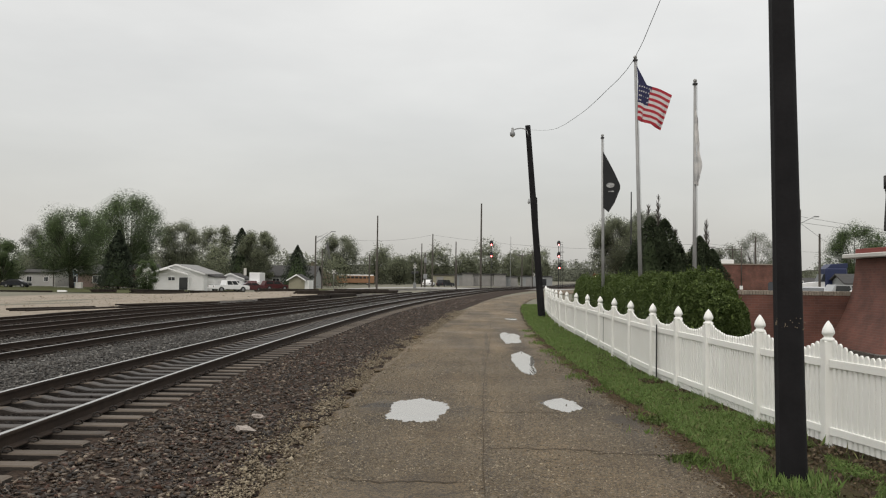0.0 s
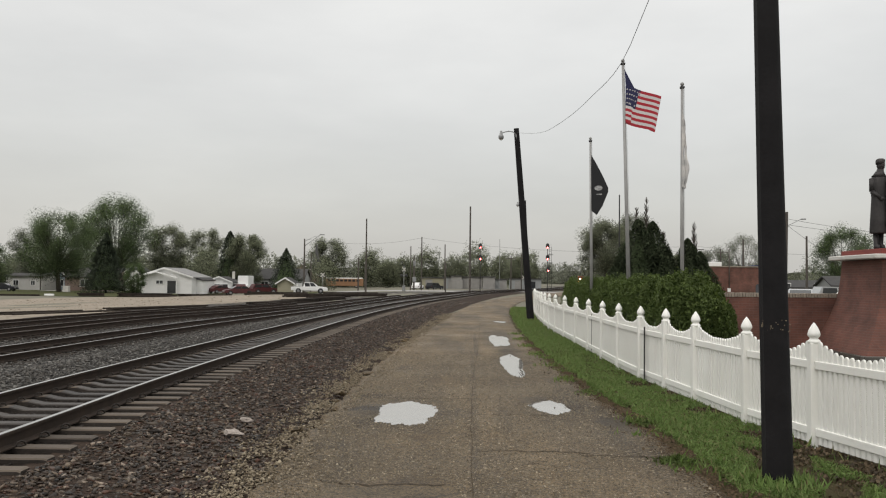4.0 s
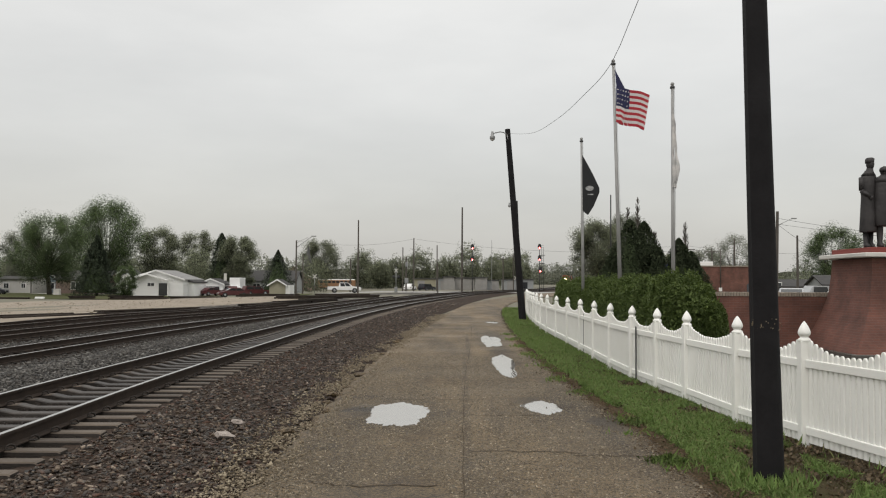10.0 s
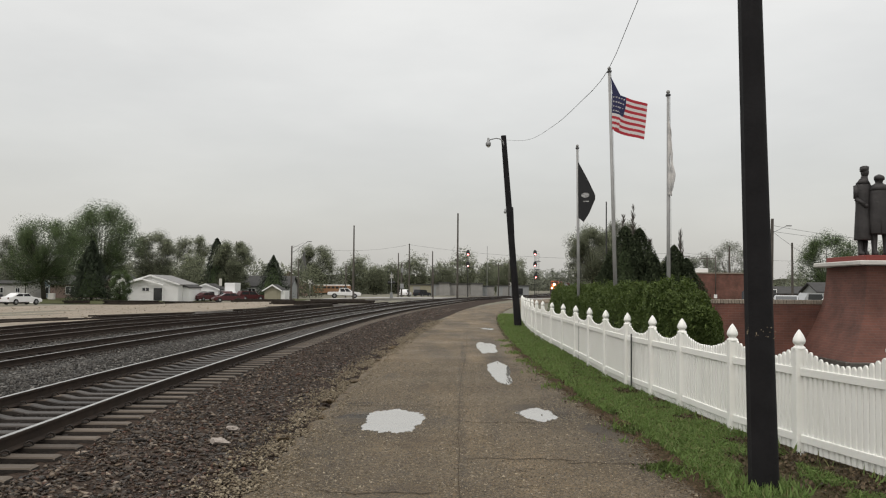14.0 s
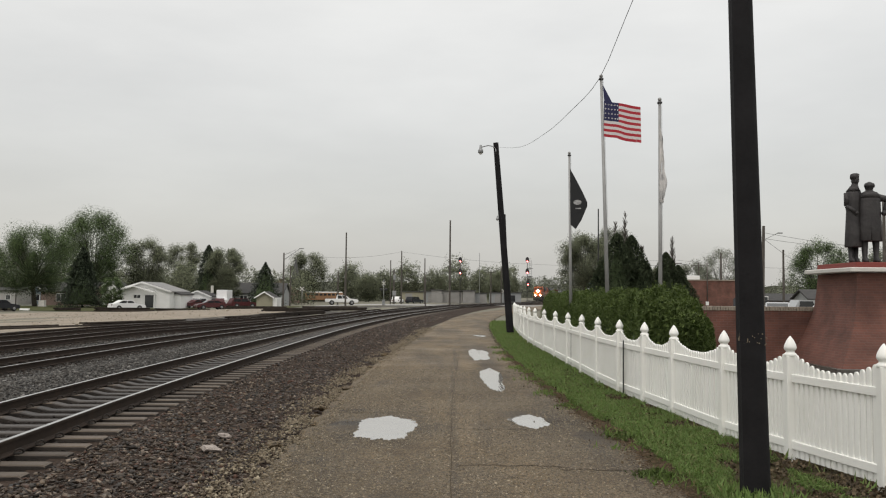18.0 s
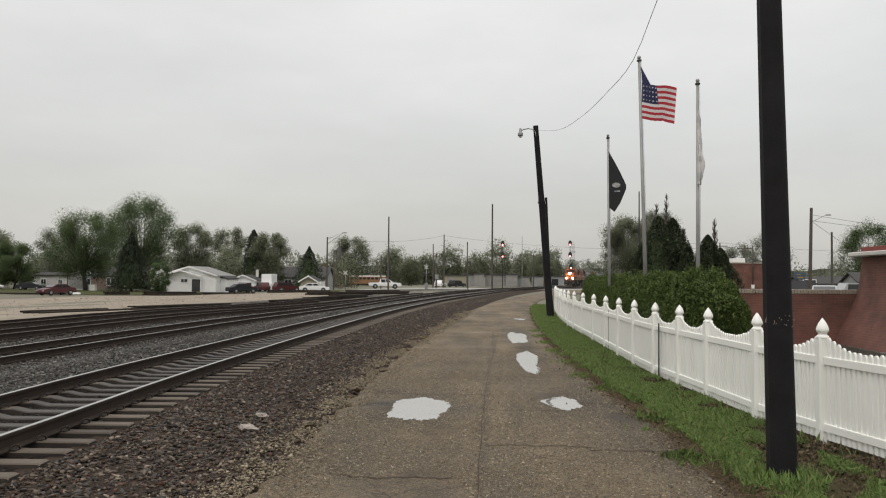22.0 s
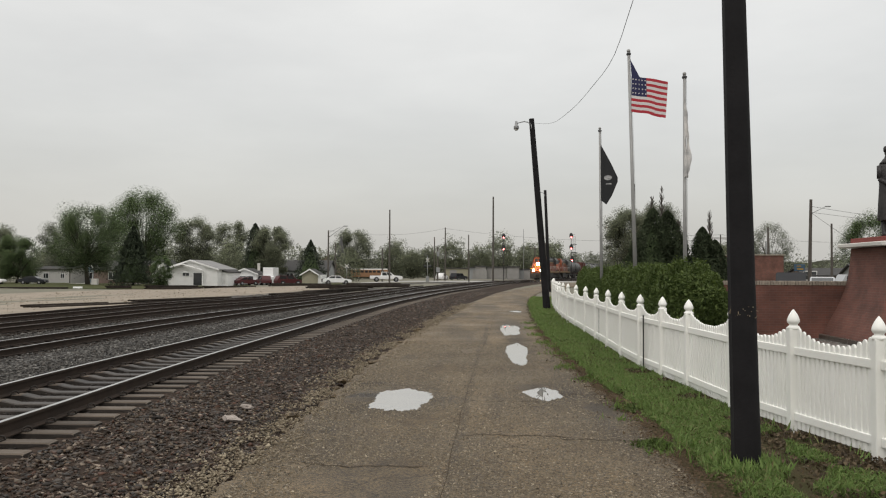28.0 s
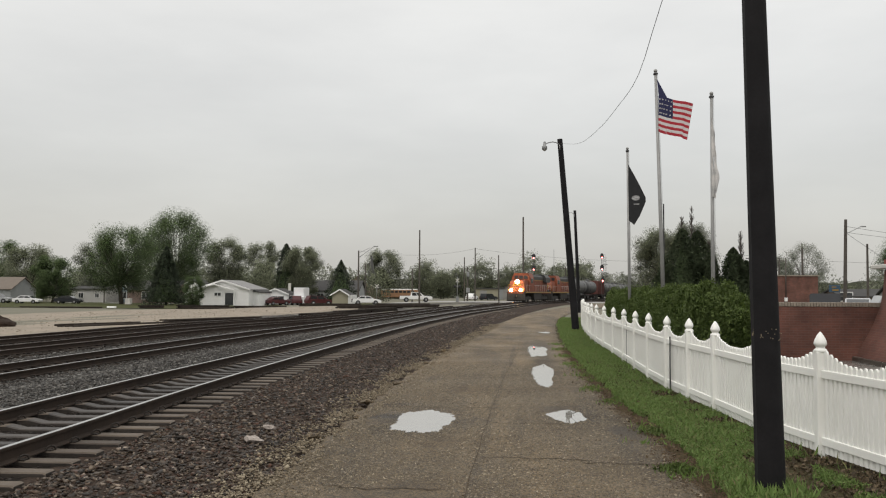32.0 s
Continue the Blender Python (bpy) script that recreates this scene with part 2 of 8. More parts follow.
M["tie_oily_shade"] = mat("greasy_and_shade_dark_tie", (0.016, 0.013, 0.011), (0.050, 0.041, 0.034), 3.0, 0.55, spec=0.4, bump=0.3, bscale=30, rand=0.3)
M["tie_dark"] = mat("dark_creosoted_tie", (0.018, 0.015, 0.013), (0.05, 0.041, 0.034), 2.0, 0.9, spec=0.08, bump=0.4, bscale=24, rand=0.3)
M["clip"] = mat("dark_steel_clip", (0.02, 0.018, 0.016), (0.05, 0.04, 0.033), 8.0, 0.6, metal=0.5)
M["vinyl"] = mat("white_vinyl", (0.87, 0.87, 0.835), (0.80, 0.80, 0.755), 1.4, 0.42, bump=0.02, bscale=30, fine=0.2)
M["creosote"] = mat("black_creosoted_wood", (0.0085, 0.0083, 0.009), (0.019, 0.018, 0.0195), 3.0, 0.8, bump=0.25, bscale=34, spec=0.15)
M["polewood"] = mat("weathered_pole_wood", (0.05, 0.043, 0.037), (0.10, 0.088, 0.076), 2.0, 0.85, bump=0.3, bscale=30)
M["alu"] = mat("brushed_aluminium", (0.34, 0.34, 0.335), (0.24, 0.24, 0.235), 3.0, 0.6, metal=0.35)
M["grey_metal"] = mat("galvanised_steel", (0.30, 0.31, 0.31), (0.22, 0.22, 0.225), 4.0, 0.55, metal=0.5)
M["dark_metal"] = mat("dark_painted_steel", (0.012, 0.012, 0.013), (0.03, 0.03, 0.032), 4.0, 0.5)
M["glass"] = mat("dark_window_glass", (0.02, 0.023, 0.026), (0.035, 0.038, 0.042), 1.0, 0.08, spec=0.8)
M["cable"] = mat("black_cable", (0.012, 0.012, 0.012), (0.02, 0.02, 0.02), 5.0, 0.6)
M["white_paint"] = mat("white_siding_paint", (0.80, 0.80, 0.79), (0.70, 0.70, 0.685), 0.8, 0.6, fine=0.3)
M["tan_paint"] = mat("tan_siding", (0.30, 0.28, 0.20), (0.25, 0.235, 0.17), 0.8, 0.7)
M["pale_siding"] = mat("pale_metal_siding", (0.56, 0.55, 0.53), (0.44, 0.43, 0.415), 0.6, 0.7)
M["blue_siding"] = mat("pale_blue_siding", (0.24, 0.30, 0.34), (0.19, 0.24, 0.275), 0.8, 0.7)
M["grey_paint"] = mat("pale_grey_siding", (0.30, 0.31, 0.31), (0.23, 0.24, 0.24), 0.6, 0.7)
M["brown_paint"] = mat("brown_brick_siding", (0.17, 0.12, 0.10), (0.12, 0.09, 0.075), 0.8, 0.85)
M["roof"] = mat("grey_shingles", (0.055, 0.055, 0.056), (0.09, 0.088, 0.086), 1.5, 0.95, bump=0.3, bscale=12, spec=0.05)
M["roof_pale"] = mat("pale_grey_shingles", (0.20, 0.20, 0.20), (0.28, 0.275, 0.27), 1.5, 0.9, bump=0.3, bscale=12, spec=0.1)
M["clapboard"] = board_mat("white_clapboard", (0.80, 0.80, 0.79), (0.70, 0.70, 0.685))
M["roof_tan"] = mat("tan_shingles", (0.13, 0.108, 0.088), (0.17, 0.142, 0.118), 1.5, 0.9, bump=0.3, bscale=12)
M["concrete"] = mat("weathered_concrete", (0.30, 0.29, 0.275), (0.22, 0.215, 0.205), 0.9, 0.85, bump=0.25, bscale=18)
M["wet_concrete"] = mat("dark_wet_concrete", (0.06, 0.055, 0.048), (0.10, 0.092, 0.08), 0.7, 0.34, spec=0.5, rough2=0.16, bump=0.15, bscale=16)
M["wet_paving"] = mat("wet_pale_paving", (0.15, 0.145, 0.135), (0.23, 0.222, 0.205), 0.9, 0.34, spec=0.5, rough2=0.18, bump=0.15, bscale=16)
M["coping"] = mat("tan_coping_brick", (0.29, 0.25, 0.20), (0.21, 0.18, 0.145), 3.0, 0.85, bump=0.2, bscale=20, rand=0.3)
M["pebble"] = island_mat("asphalt_aggregate", [(0.033, 0.025, 0.015), (0.115, 0.088, 0.053), (0.06, 0.046, 0.028), (0.18, 0.142, 0.092), (0.072, 0.054, 0.033), (0.20, 0.162, 0.108), (0.042, 0.033, 0.021), (0.34, 0.285, 0.20)], 0.55)
M["stone_cap"] = mat("pale_stone_coping", (0.62, 0.60, 0.56), (0.46, 0.45, 0.42), 2.0, 0.8, bump=0.25, bscale=20)
M["brick"] = brick_mat("red_brown_brick", (0.146, 0.058, 0.041), (0.112, 0.048, 0.036), (0.13, 0.078, 0.062))
M["brick_far"] = brick_mat("dull_red_brick", (0.15, 0.062, 0.044), (0.115, 0.05, 0.038), (0.13, 0.085, 0.068))
M["red_paint"] = mat("red_coping_brick", (0.22, 0.045, 0.035), (0.16, 0.035, 0.03), 2.0, 0.8)
M["bronze"] = mat("dark_bronze", (0.022, 0.020, 0.021), (0.055, 0.051, 0.050), 4.0, 0.6, metal=0.35, bump=0.5, bscale=14)
M["bark"] = mat("grey_brown_bark", (0.055, 0.047, 0.04), (0.10, 0.088, 0.075), 3.0, 0.95, bump=0.6, bscale=20)
M["orange"] = mat("orange_loco_paint", (0.27, 0.062, 0.020), (0.13, 0.034, 0.015), 0.7, 0.6, coords="object", bump=0.05)
M["loco_dark"] = mat("dark_loco_paint", (0.018, 0.02, 0.02), (0.04, 0.04, 0.038), 1.0, 0.55, coords="object")
M["loco_yellow"] = mat("yellow_stripe_paint", (0.36, 0.20, 0.03), (0.28, 0.16, 0.03), 1.0, 0.5, coords="object")
M["truck_dark"] = mat("grimy_running_gear", (0.02, 0.018, 0.016), (0.045, 0.04, 0.035), 2.0, 0.8, coords="object")
M["tank_grey"] = mat("grimy_grey_tank", (0.10, 0.10, 0.10), (0.045, 0.045, 0.046), 0.5, 0.55, coords="object", metal=0.1)
M["tank_black"] = mat("black_tank_paint", (0.022, 0.022, 0.023), (0.05, 0.047, 0.045), 0.5, 0.45, coords="object")
M["hopper_red"] = mat("rust_red_car_paint", (0.12, 0.035, 0.026), (0.075, 0.026, 0.021), 0.5, 0.75, coords="object")
M["headlight"] = glow_mat("lit_headlight", (1.0, 0.66, 0.32), 120.0)
M["red_glow"] = glow_mat("lit_red_lens", (1.0, 0.16, 0.15), 12.0)
M["car_white"] = mat("white_car_paint", (0.78, 0.78, 0.78), (0.72, 0.72, 0.72), 1.0, 0.3, coords="object")
M["car_red"] = mat("dark_red_car_paint", (0.085, 0.017, 0.019), (0.06, 0.013, 0.015), 1.0, 0.4, coords="object")
M["car_silver"] = mat("silver_car_paint", (0.42, 0.43, 0.44), (0.38, 0.39, 0.40), 1.0, 0.3, metal=0.3, coords="object")
M["car_dark"] = mat("dark_car_paint", (0.014, 0.015, 0.019), (0.022, 0.024, 0.028), 1.0, 0.5, spec=0.25, coords="object")
M["car_blue"] = mat("blue_cab_paint", (0.016, 0.026, 0.085), (0.013, 0.021, 0.065), 1.0, 0.45, coords="object")
M["bus_yellow"] = mat("orange_brown_panel", (0.27, 0.14, 0.07), (0.22, 0.12, 0.06), 1.0, 0.6, coords="object")
M["tyre"] = mat("black_rubber", (0.012, 0.012, 0.012), (0.022, 0.022, 0.022), 5.0, 0.85)
M["hub"] = mat("dull_wheel_hub", (0.32, 0.32, 0.33), (0.22, 0.22, 0.22), 5.0, 0.4, metal=0.6)
M["grass"] = island_mat("fresh_grass_blades", [(0.098, 0.160, 0.040), (0.168, 0.252, 0.064), (0.125, 0.205, 0.050), (0.205, 0.285, 0.095), (0.14, 0.225, 0.056), (0.24, 0.21, 0.10)], 0.7, spec=0.25, thin=0.35)
M["turf"] = mat("soil_under_grass", (0.036, 0.045, 0.014), (0.075, 0.054, 0.034), 1.6, 0.95, bump=1.0, bscale=45, fine=0.5, spec=0.1)
M["rock"] = mat("pale_weathered_rock", (0.42, 0.37, 0.33), (0.20, 0.17, 0.15), 14.0, 0.9, bump=0.6, bscale=60, fine=0.4)
M["soil"] = island_mat("dark_soil_crumbs", [(0.03, 0.021, 0.013), (0.085, 0.058, 0.036), (0.05, 0.035, 0.022), (0.12, 0.085, 0.052)], 0.95, spec=0.1)
M["lawn"] = mat("far_lawn_grass", (0.042, 0.060, 0.018), (0.075, 0.064, 0.034), 0.5, 0.95, bump=0.7, bscale=8, fine=0.5, spec=0.1)
M["dry"] = island_mat("dry_leaf_litter", [(0.06, 0.044, 0.027), (0.125, 0.09, 0.05), (0.04, 0.031, 0.021)], 0.85)
M["hedge"] = island_mat("boxwood_leaves", [(0.082, 0.120, 0.032), (0.118, 0.165, 0.044), (0.095, 0.138, 0.037), (0.142, 0.195, 0.058)], 0.65, spec=0.3, thin=0.4)
M["hedge_new"] = island_mat("fresh_hedge_shoots", [(0.11, 0.16, 0.035), (0.16, 0.215, 0.06), (0.13, 0.18, 0.045)], 0.6, spec=0.3, thin=0.35)
# solid filler core; the shade inside the foliage is put into its colour
M["hedge_core"] = mat("foliage_core_shade", (0.04, 0.06, 0.022), (0.055, 0.08, 0.03), 5.0, 0.95)
M["yew"] = island_mat("dark_evergreen_sprays", [(0.050, 0.068, 0.038), (0.085, 0.106, 0.060), (0.064, 0.084, 0.047), (0.10, 0.122, 0.07)], 0.9, spec=0.15, thin=0.35)
M["spruce"] = island_mat("blue_green_spruce_sprays", [(0.046, 0.060, 0.040), (0.072, 0.090, 0.058), (0.058, 0.074, 0.048)], 0.9, spec=0.15, thin=0.3, gaps=0.3)
M["leaf_a"] = island_mat("spring_leaves", [(0.115, 0.160, 0.072), (0.145, 0.195, 0.090), (0.13, 0.176, 0.080), (0.16, 0.212, 0.102)], 0.85, spec=0.15, thin=0.68, gaps=0.44)
# base colours paled for distance haze; gaps let sky blend into the crowns
M["leaf_b_hazed"] = island_mat("hazed_grey_green_leaves", [(0.20, 0.22, 0.145), (0.245, 0.265, 0.178), (0.22, 0.24, 0.16), (0.28, 0.295, 0.20)], 0.9, spec=0.1, thin=0.68, gaps=0.44)
M["leaf_c_hazed"] = island_mat("hazed_olive_far_leaves", [(0.25, 0.265, 0.21), (0.30, 0.315, 0.25), (0.275, 0.29, 0.23)], 0.9, spec=0.1, thin=0.68, gaps=0.44)
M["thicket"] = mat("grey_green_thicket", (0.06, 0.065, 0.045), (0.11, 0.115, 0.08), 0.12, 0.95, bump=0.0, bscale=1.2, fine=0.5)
M["flag_red"] = mat("red_flag_cloth", (0.42, 0.025, 0.04), (0.34, 0.02, 0.032), 2.0, 0.8, coords="object")
M["flag_white"] = mat("white_flag_cloth", (0.66, 0.63, 0.63), (0.54, 0.52, 0.52), 2.0, 0.8, coords="object")
M["flag_blue"] = mat("navy_flag_cloth", (0.014, 0.016, 0.06), (0.02, 0.022, 0.075), 2.0, 0.8, coords="object")
M["flag_grey"] = mat("grey_print", (0.62, 0.62, 0.62), (0.05, 0.05, 0.052), 11.0, 0.8, coords="object")
M["flag_pale"] = mat("faded_pale_flag_cloth", (0.62, 0.60, 0.58), (0.30, 0.31, 0.32), 3.4, 0.85, coords="object", mid=0.55, wide=0.12)
M["sign_blue"] = mat("blue_sign_paint", (0.03, 0.075, 0.13), (0.025, 0.06, 0.10), 2.0, 0.5)
M["flag_black"] = mat("black_flag_cloth", (0.008, 0.009, 0.010), (0.016, 0.017, 0.019), 2.0, 0.8, coords="object")


def road_mat():
    m = mat("worn_wet_asphalt", (0.090, 0.063, 0.033), (0.152, 0.110, 0.060), 0.55, 0.74, bump=0.9, bscale=70, fine=0.45, wide=0.2, rough2=0.58, spec=0.36)
    n, l = m.node_tree.nodes, m.node_tree.links
    b = n["Principled BSDF"]
    base = b.inputs["Base Color"].links[0].from_socket
    g = n.new("ShaderNodeNewGeometry")
    # thin meandering cracks
    nz = n.new("ShaderNodeTexNoise")
    nz.inputs["Scale"].default_value = 1.3
    l.new(g.outputs["Position"], nz.inputs["Vector"])
    ad = n.new("ShaderNodeVectorMath")
    ad.operation = "MULTIPLY_ADD"
    l.new(nz.outputs["Color"], ad.inputs[0])
    ad.inputs[1].default_value = (0.9, 0.9, 0.0)
    l.new(g.outputs["Position"], ad.inputs[2])
    vo = n.new("ShaderNodeTexVoronoi")
    vo.feature = "DISTANCE_TO_EDGE"
    vo.inputs["Scale"].default_value = 0.42
    l.new(ad.outputs[0], vo.inputs["Vector"])
    cr = n.new("ShaderNodeMapRange")
    cr.inputs["From Min"].default_value, cr.inputs["From Max"].default_value = 0.0, 0.008
    cr.inputs["To Min"].default_value, cr.inputs["To Max"].default_value = 0.55, 1.0
    l.new(vo.outputs["Distance"], cr.inputs["Value"])
    # damp patches
    dz = n.new("ShaderNodeTexNoise")
    dz.inputs["Scale"].default_value, dz.inputs["Detail"].default_value = 0.8, 6.0
    dp = n.new("ShaderNodeMapping")
    dp.inputs["Scale"].default_value = (1.0, 0.16, 1.0)
    l.new(g.outputs["Position"], dp.inputs["Vector"])
    l.new(dp.outputs[0], dz.inputs["Vector"])
    dm = n.new("ShaderNodeMapRange")
    dm.inputs["From Min"].default_value, dm.inputs["From Max"].default_value = 0.40, 0.62
    dm.inputs["To Min"].default_value, dm.inputs["To Max"].default_value = 0.62, 1.18
    l.new(dz.outputs["Fac"], dm.inputs["Value"])
    mm = n.new("ShaderNodeMath")
    mm.operation = "MULTIPLY"
    l.new(cr.outputs[0], mm.inputs[0])
    l.new(dm.outputs[0], mm.inputs[1])
    # aggregate specks
    sp = n.new("ShaderNodeTexVoronoi")
    sp.inputs["Scale"].default_value = 62.0
    l.new(g.outputs["Position"], sp.inputs["Vector"])
    sm = n.new("ShaderNodeMapRange")
    sm.inputs["To Min"].default_value, sm.inputs["To Max"].default_value = 0.32, 1.75
    sc = n.new("ShaderNodeSeparateColor")
    l.new(sp.outputs["Color"], sc.inputs[0])
    l.new(sc.outputs[0], sm.inputs["Value"])
    m2 = n.new("ShaderNodeMath")
    m2.operation = "MULTIPLY"
    l.new(mm.outputs[0], m2.inputs[0])
    l.new(sm.outputs[0], m2.inputs[1])
    # damp rings round the puddles and dark oil and tar stains, with ragged outlines
    warp = n.new("ShaderNodeTexNoise")
    warp.inputs["Scale"].default_value, warp.inputs["Detail"].default_value = 3.0, 6.0
    l.new(g.outputs["Position"], warp.inputs["Vector"])
    stain = m2.outputs[0]
    for cx, cy, rx, ry, deep in STAINS:
        mp = n.new("ShaderNodeMapping")
        mp.vector_type = "POINT"
        mp.inputs["Location"].default_value = (-cx / rx, -cy / ry, 0)
        mp.inputs["Scale"].default_value = (1 / rx, 1 / ry, 0)
        l.new(g.outputs["Position"], mp.inputs["Vector"])
        ln = n.new("ShaderNodeVectorMath")
        ln.operation = "LENGTH"
        l.new(mp.outputs[0], ln.inputs[0])
        ad = n.new("ShaderNodeMath")
        ad.operation = "MULTIPLY_ADD"
        l.new(warp.outputs["Fac"], ad.inputs[0])
        ad.inputs[1].default_value = 1.1
        l.new(ln.outputs["Value"], ad.inputs[2])
        mr = n.new("ShaderNodeMapRange")
        mr.inputs["From Min"].default_value, mr.inputs["From Max"].default_value = 1.15, 1.65
        mr.inputs["To Min"].default_value, mr.inputs["To Max"].default_value = deep, 1.0
        l.new(ad.outputs[0], mr.inputs["Value"])
        pr = n.new("ShaderNodeMath")
        pr.operation = "MULTIPLY"
        l.new(stain, pr.inputs[0])
        l.new(mr.outputs[0], pr.inputs[1])
        stain = pr.outputs[0]
    mx = n.new("ShaderNodeMix")
    mx.data_type, mx.blend_type = "RGBA", "MULTIPLY"
    mx.inputs[0].default_value = 1.0
    l.new(base, mx.inputs[6])
    l.new(stain, mx.inputs[7])
    l.new(mx.outputs[2], b.inputs["Base Color"])
    return m


# (x, y, half width, half length, how dark)
STAINS = (
    (-0.78, 11.6, 0.70, 1.9, 0.60), (-0.25, 11.7, 0.38, 0.5, 0.62), (1.15, 12.5, 0.55, 1.4, 0.60), (1.5, 12.4, 0.55, 0.35, 0.5), (0.95, 19.0, 0.5, 4.4, 0.66), (0.9, 26.5, 0.55, 4.2, 0.72), (1.65, 15.5, 0.4, 6.0, 0.66), (1.8, 10.2, 0.35, 2.2, 0.62),
    (-1.42, 13.4, 0.24, 0.30, 0.40), (-1.38, 12.1, 0.28, 0.24, 0.36), (-1.22, 10.9, 0.22, 0.28, 0.4), (-1.45, 9.4, 0.24, 0.24, 0.42), (-0.9, 8.2, 0.55, 1.4, 0.68), (0.42, 11.4, 0.14, 1.3, 0.66), (0.3, 7.8, 0.3, 1.6, 0.74), (-1.3, 17.5, 0.22, 0.8, 0.5), (0.05, 14.0, 0.07, 9.0, 0.62), (0.15, 24.0, 0.07, 6.0, 0.66), (-0.2, 6.5, 1.2, 1.2, 0.8),
)
M["road"] = road_mat()
# sky sheen of the wet street is put into this pale base colour
M["crossing"] = mat("sky_sheen_far_road", (0.30, 0.29, 0.275), (0.24, 0.235, 0.225), 0.3, 0.6)
M["tar"] = mat("dark_crack_filler", (0.04, 0.031, 0.022), (0.085, 0.066, 0.045), 6.0, 0.9, spec=0.1)
# pale base colour adds brightness to the sky's reflection in the puddles
M["water"] = mat("still_rain_water_sky_tone", (0.30, 0.29, 0.265), (0.26, 0.25, 0.23), 2.0, 0.015, spec=1.0)

# ---------------------------------------------------------------- mesh helpers


def part(name, bm, material, parent=None, label="", smooth=False):
    me = bpy.data.meshes.new(name)
    if isinstance(bm, bmesh.types.BMesh):
        bm.normal_update()
        bm.to_mesh(me)
        bm.free()
    else:
        me.from_pydata(bm[0], [], bm[1])
    for mm in material if isinstance(material, (list, tuple)) else (material,):
        me.materials.append(mm)
    if smooth:
        me.shade_smooth()
    ob = new(name, me)
    ob.parent = parent
    if label:
        ob["label"] = label
    return ob


def share(name, me, parent, m):
    ob = new(name, me)
    ob.parent = parent
    ob.matrix_basis = m
    return ob


def thing(name, label, category, m=None, group="", kind=""):
    ob = new(name)
    ob.empty_display_size = 0.2
    if m is not None:
        ob.matrix_basis = m
    return tagged(ob, label, category, group, kind)


def box(bm, c, s, rz=0.0, bevel=0.0, mi=0, rx=0.0, ry=0.0):
    r = bmesh.ops.create_cube(bm, size=1.0)
    m = pose(*c, rx, ry, rz) @ Matrix.Diagonal((*s, 1))
    bmesh.ops.transform(bm, matrix=m, verts=r["verts"])
    fs = {f for v in r["verts"] for f in v.link_faces}
    for f in fs:
        f.material_index = mi
    if bevel > 0:
        es = list({e for v in r["verts"] for e in v.link_edges})
        bmesh.ops.bevel(bm, geom=es, offset=bevel, segments=1, affect="EDGES", profile=0.5)
    return bm


def tube(bm, p0, p1, r0, r1=None, seg=12, mi=0, cap=True):
    p0, p1 = Vector(p0), Vector(p1)
    r1 = r0 if r1 is None else r1
    d = p1 - p0
    q = d.to_track_quat("Z", "Y").to_matrix()
    a = [[], []]
    for k, (p, r) in enumerate(((p0, r0), (p1, r1))):
        for i in range(seg):
            t = 2 * math.pi * i / seg
            a[k].append(bm.verts.new(p + q @ Vector((r * math.cos(t), r * math.sin(t), 0))))
    for i in range(seg):
        j = (i + 1) % seg
        f = bm.faces.new((a[0][i], a[0][j], a[1][j], a[1][i]))
        f.material_index, f.smooth = mi, True
    if cap:
        bm.faces.new(a[0][::-1]).material_index = mi
        bm.faces.new(a[1]).material_index = mi
    return bm


def lathe(bm, prof, seg=12, at=(0, 0, 0), mi=0, square=False):
    """A turned shape from rows of (radius, height)."""
    rings = []
    n = 4 if square else seg
    for r, z in prof:
        ring = []
        for i in range(n):
            t = 2 * math.pi * (i + (0.5 if square else 0)) / n
            k = r * (math.sqrt(2) if square else 1)
            ring.append(bm.verts.new((at[0] + k * math.cos(t), at[1] + k * math.sin(t), at[2] + z)))
        rings.append(ring)
    for a, b in zip(rings, rings[1:]):
        for i in range(n):
            j = (i + 1) % n
            f = bm.faces.new((a[i], a[j], b[j], b[i]))
            f.material_index, f.smooth = mi, not square
    bm.faces.new(rings[0][::-1]).material_index = mi
    bm.faces.new(rings[-1]).material_index = mi
    return bm


def prism(bm, pts, y0, y1, mi=0):
    """An outline in x and z, drawn out along y."""
    a = [bm.verts.new((x, y0, z)) for x, z in pts]
    b = [bm.verts.new((x, y1, z)) for x, z in pts]
    n = len(pts)
    fs = [bm.faces.new(a), bm.faces.new(b[::-1])]
    for i in range(n):
        j = (i + 1) % n
        fs.append(bm.faces.new((a[j], a[i], b[i], b[j])))
    for f in fs:
        f.material_index = mi
    bmesh.ops.recalc_face_normals(bm, faces=fs)
    return bm


def wire(name, pts, r, material, parent=None, label="", category=""):
    cu = bpy.data.curves.new(name, "CURVE")
    cu.dimensions, cu.bevel_depth, cu.bevel_resolution = "3D", r, 1
    sp = cu.splines.new("POLY")
    sp.points.add(len(pts) - 1)
    for p, q in zip(sp.points, pts):
        p.co = (*q, 1)
    cu.materials.append(material)
    ob = new(name, cu)
    ob.parent = parent
    if category:
        tagged(ob, label, category)
    elif label:
        ob["label"] = label
    return ob


def sagging(a, b, sag, n=24):
    a, b = Vector(a), Vector(b)
    return [tuple(a.lerp(b, i / n) - Vector((0, 0, sag * 4 * (i / n) * (1 - i / n)))) for i in range(n + 1)]


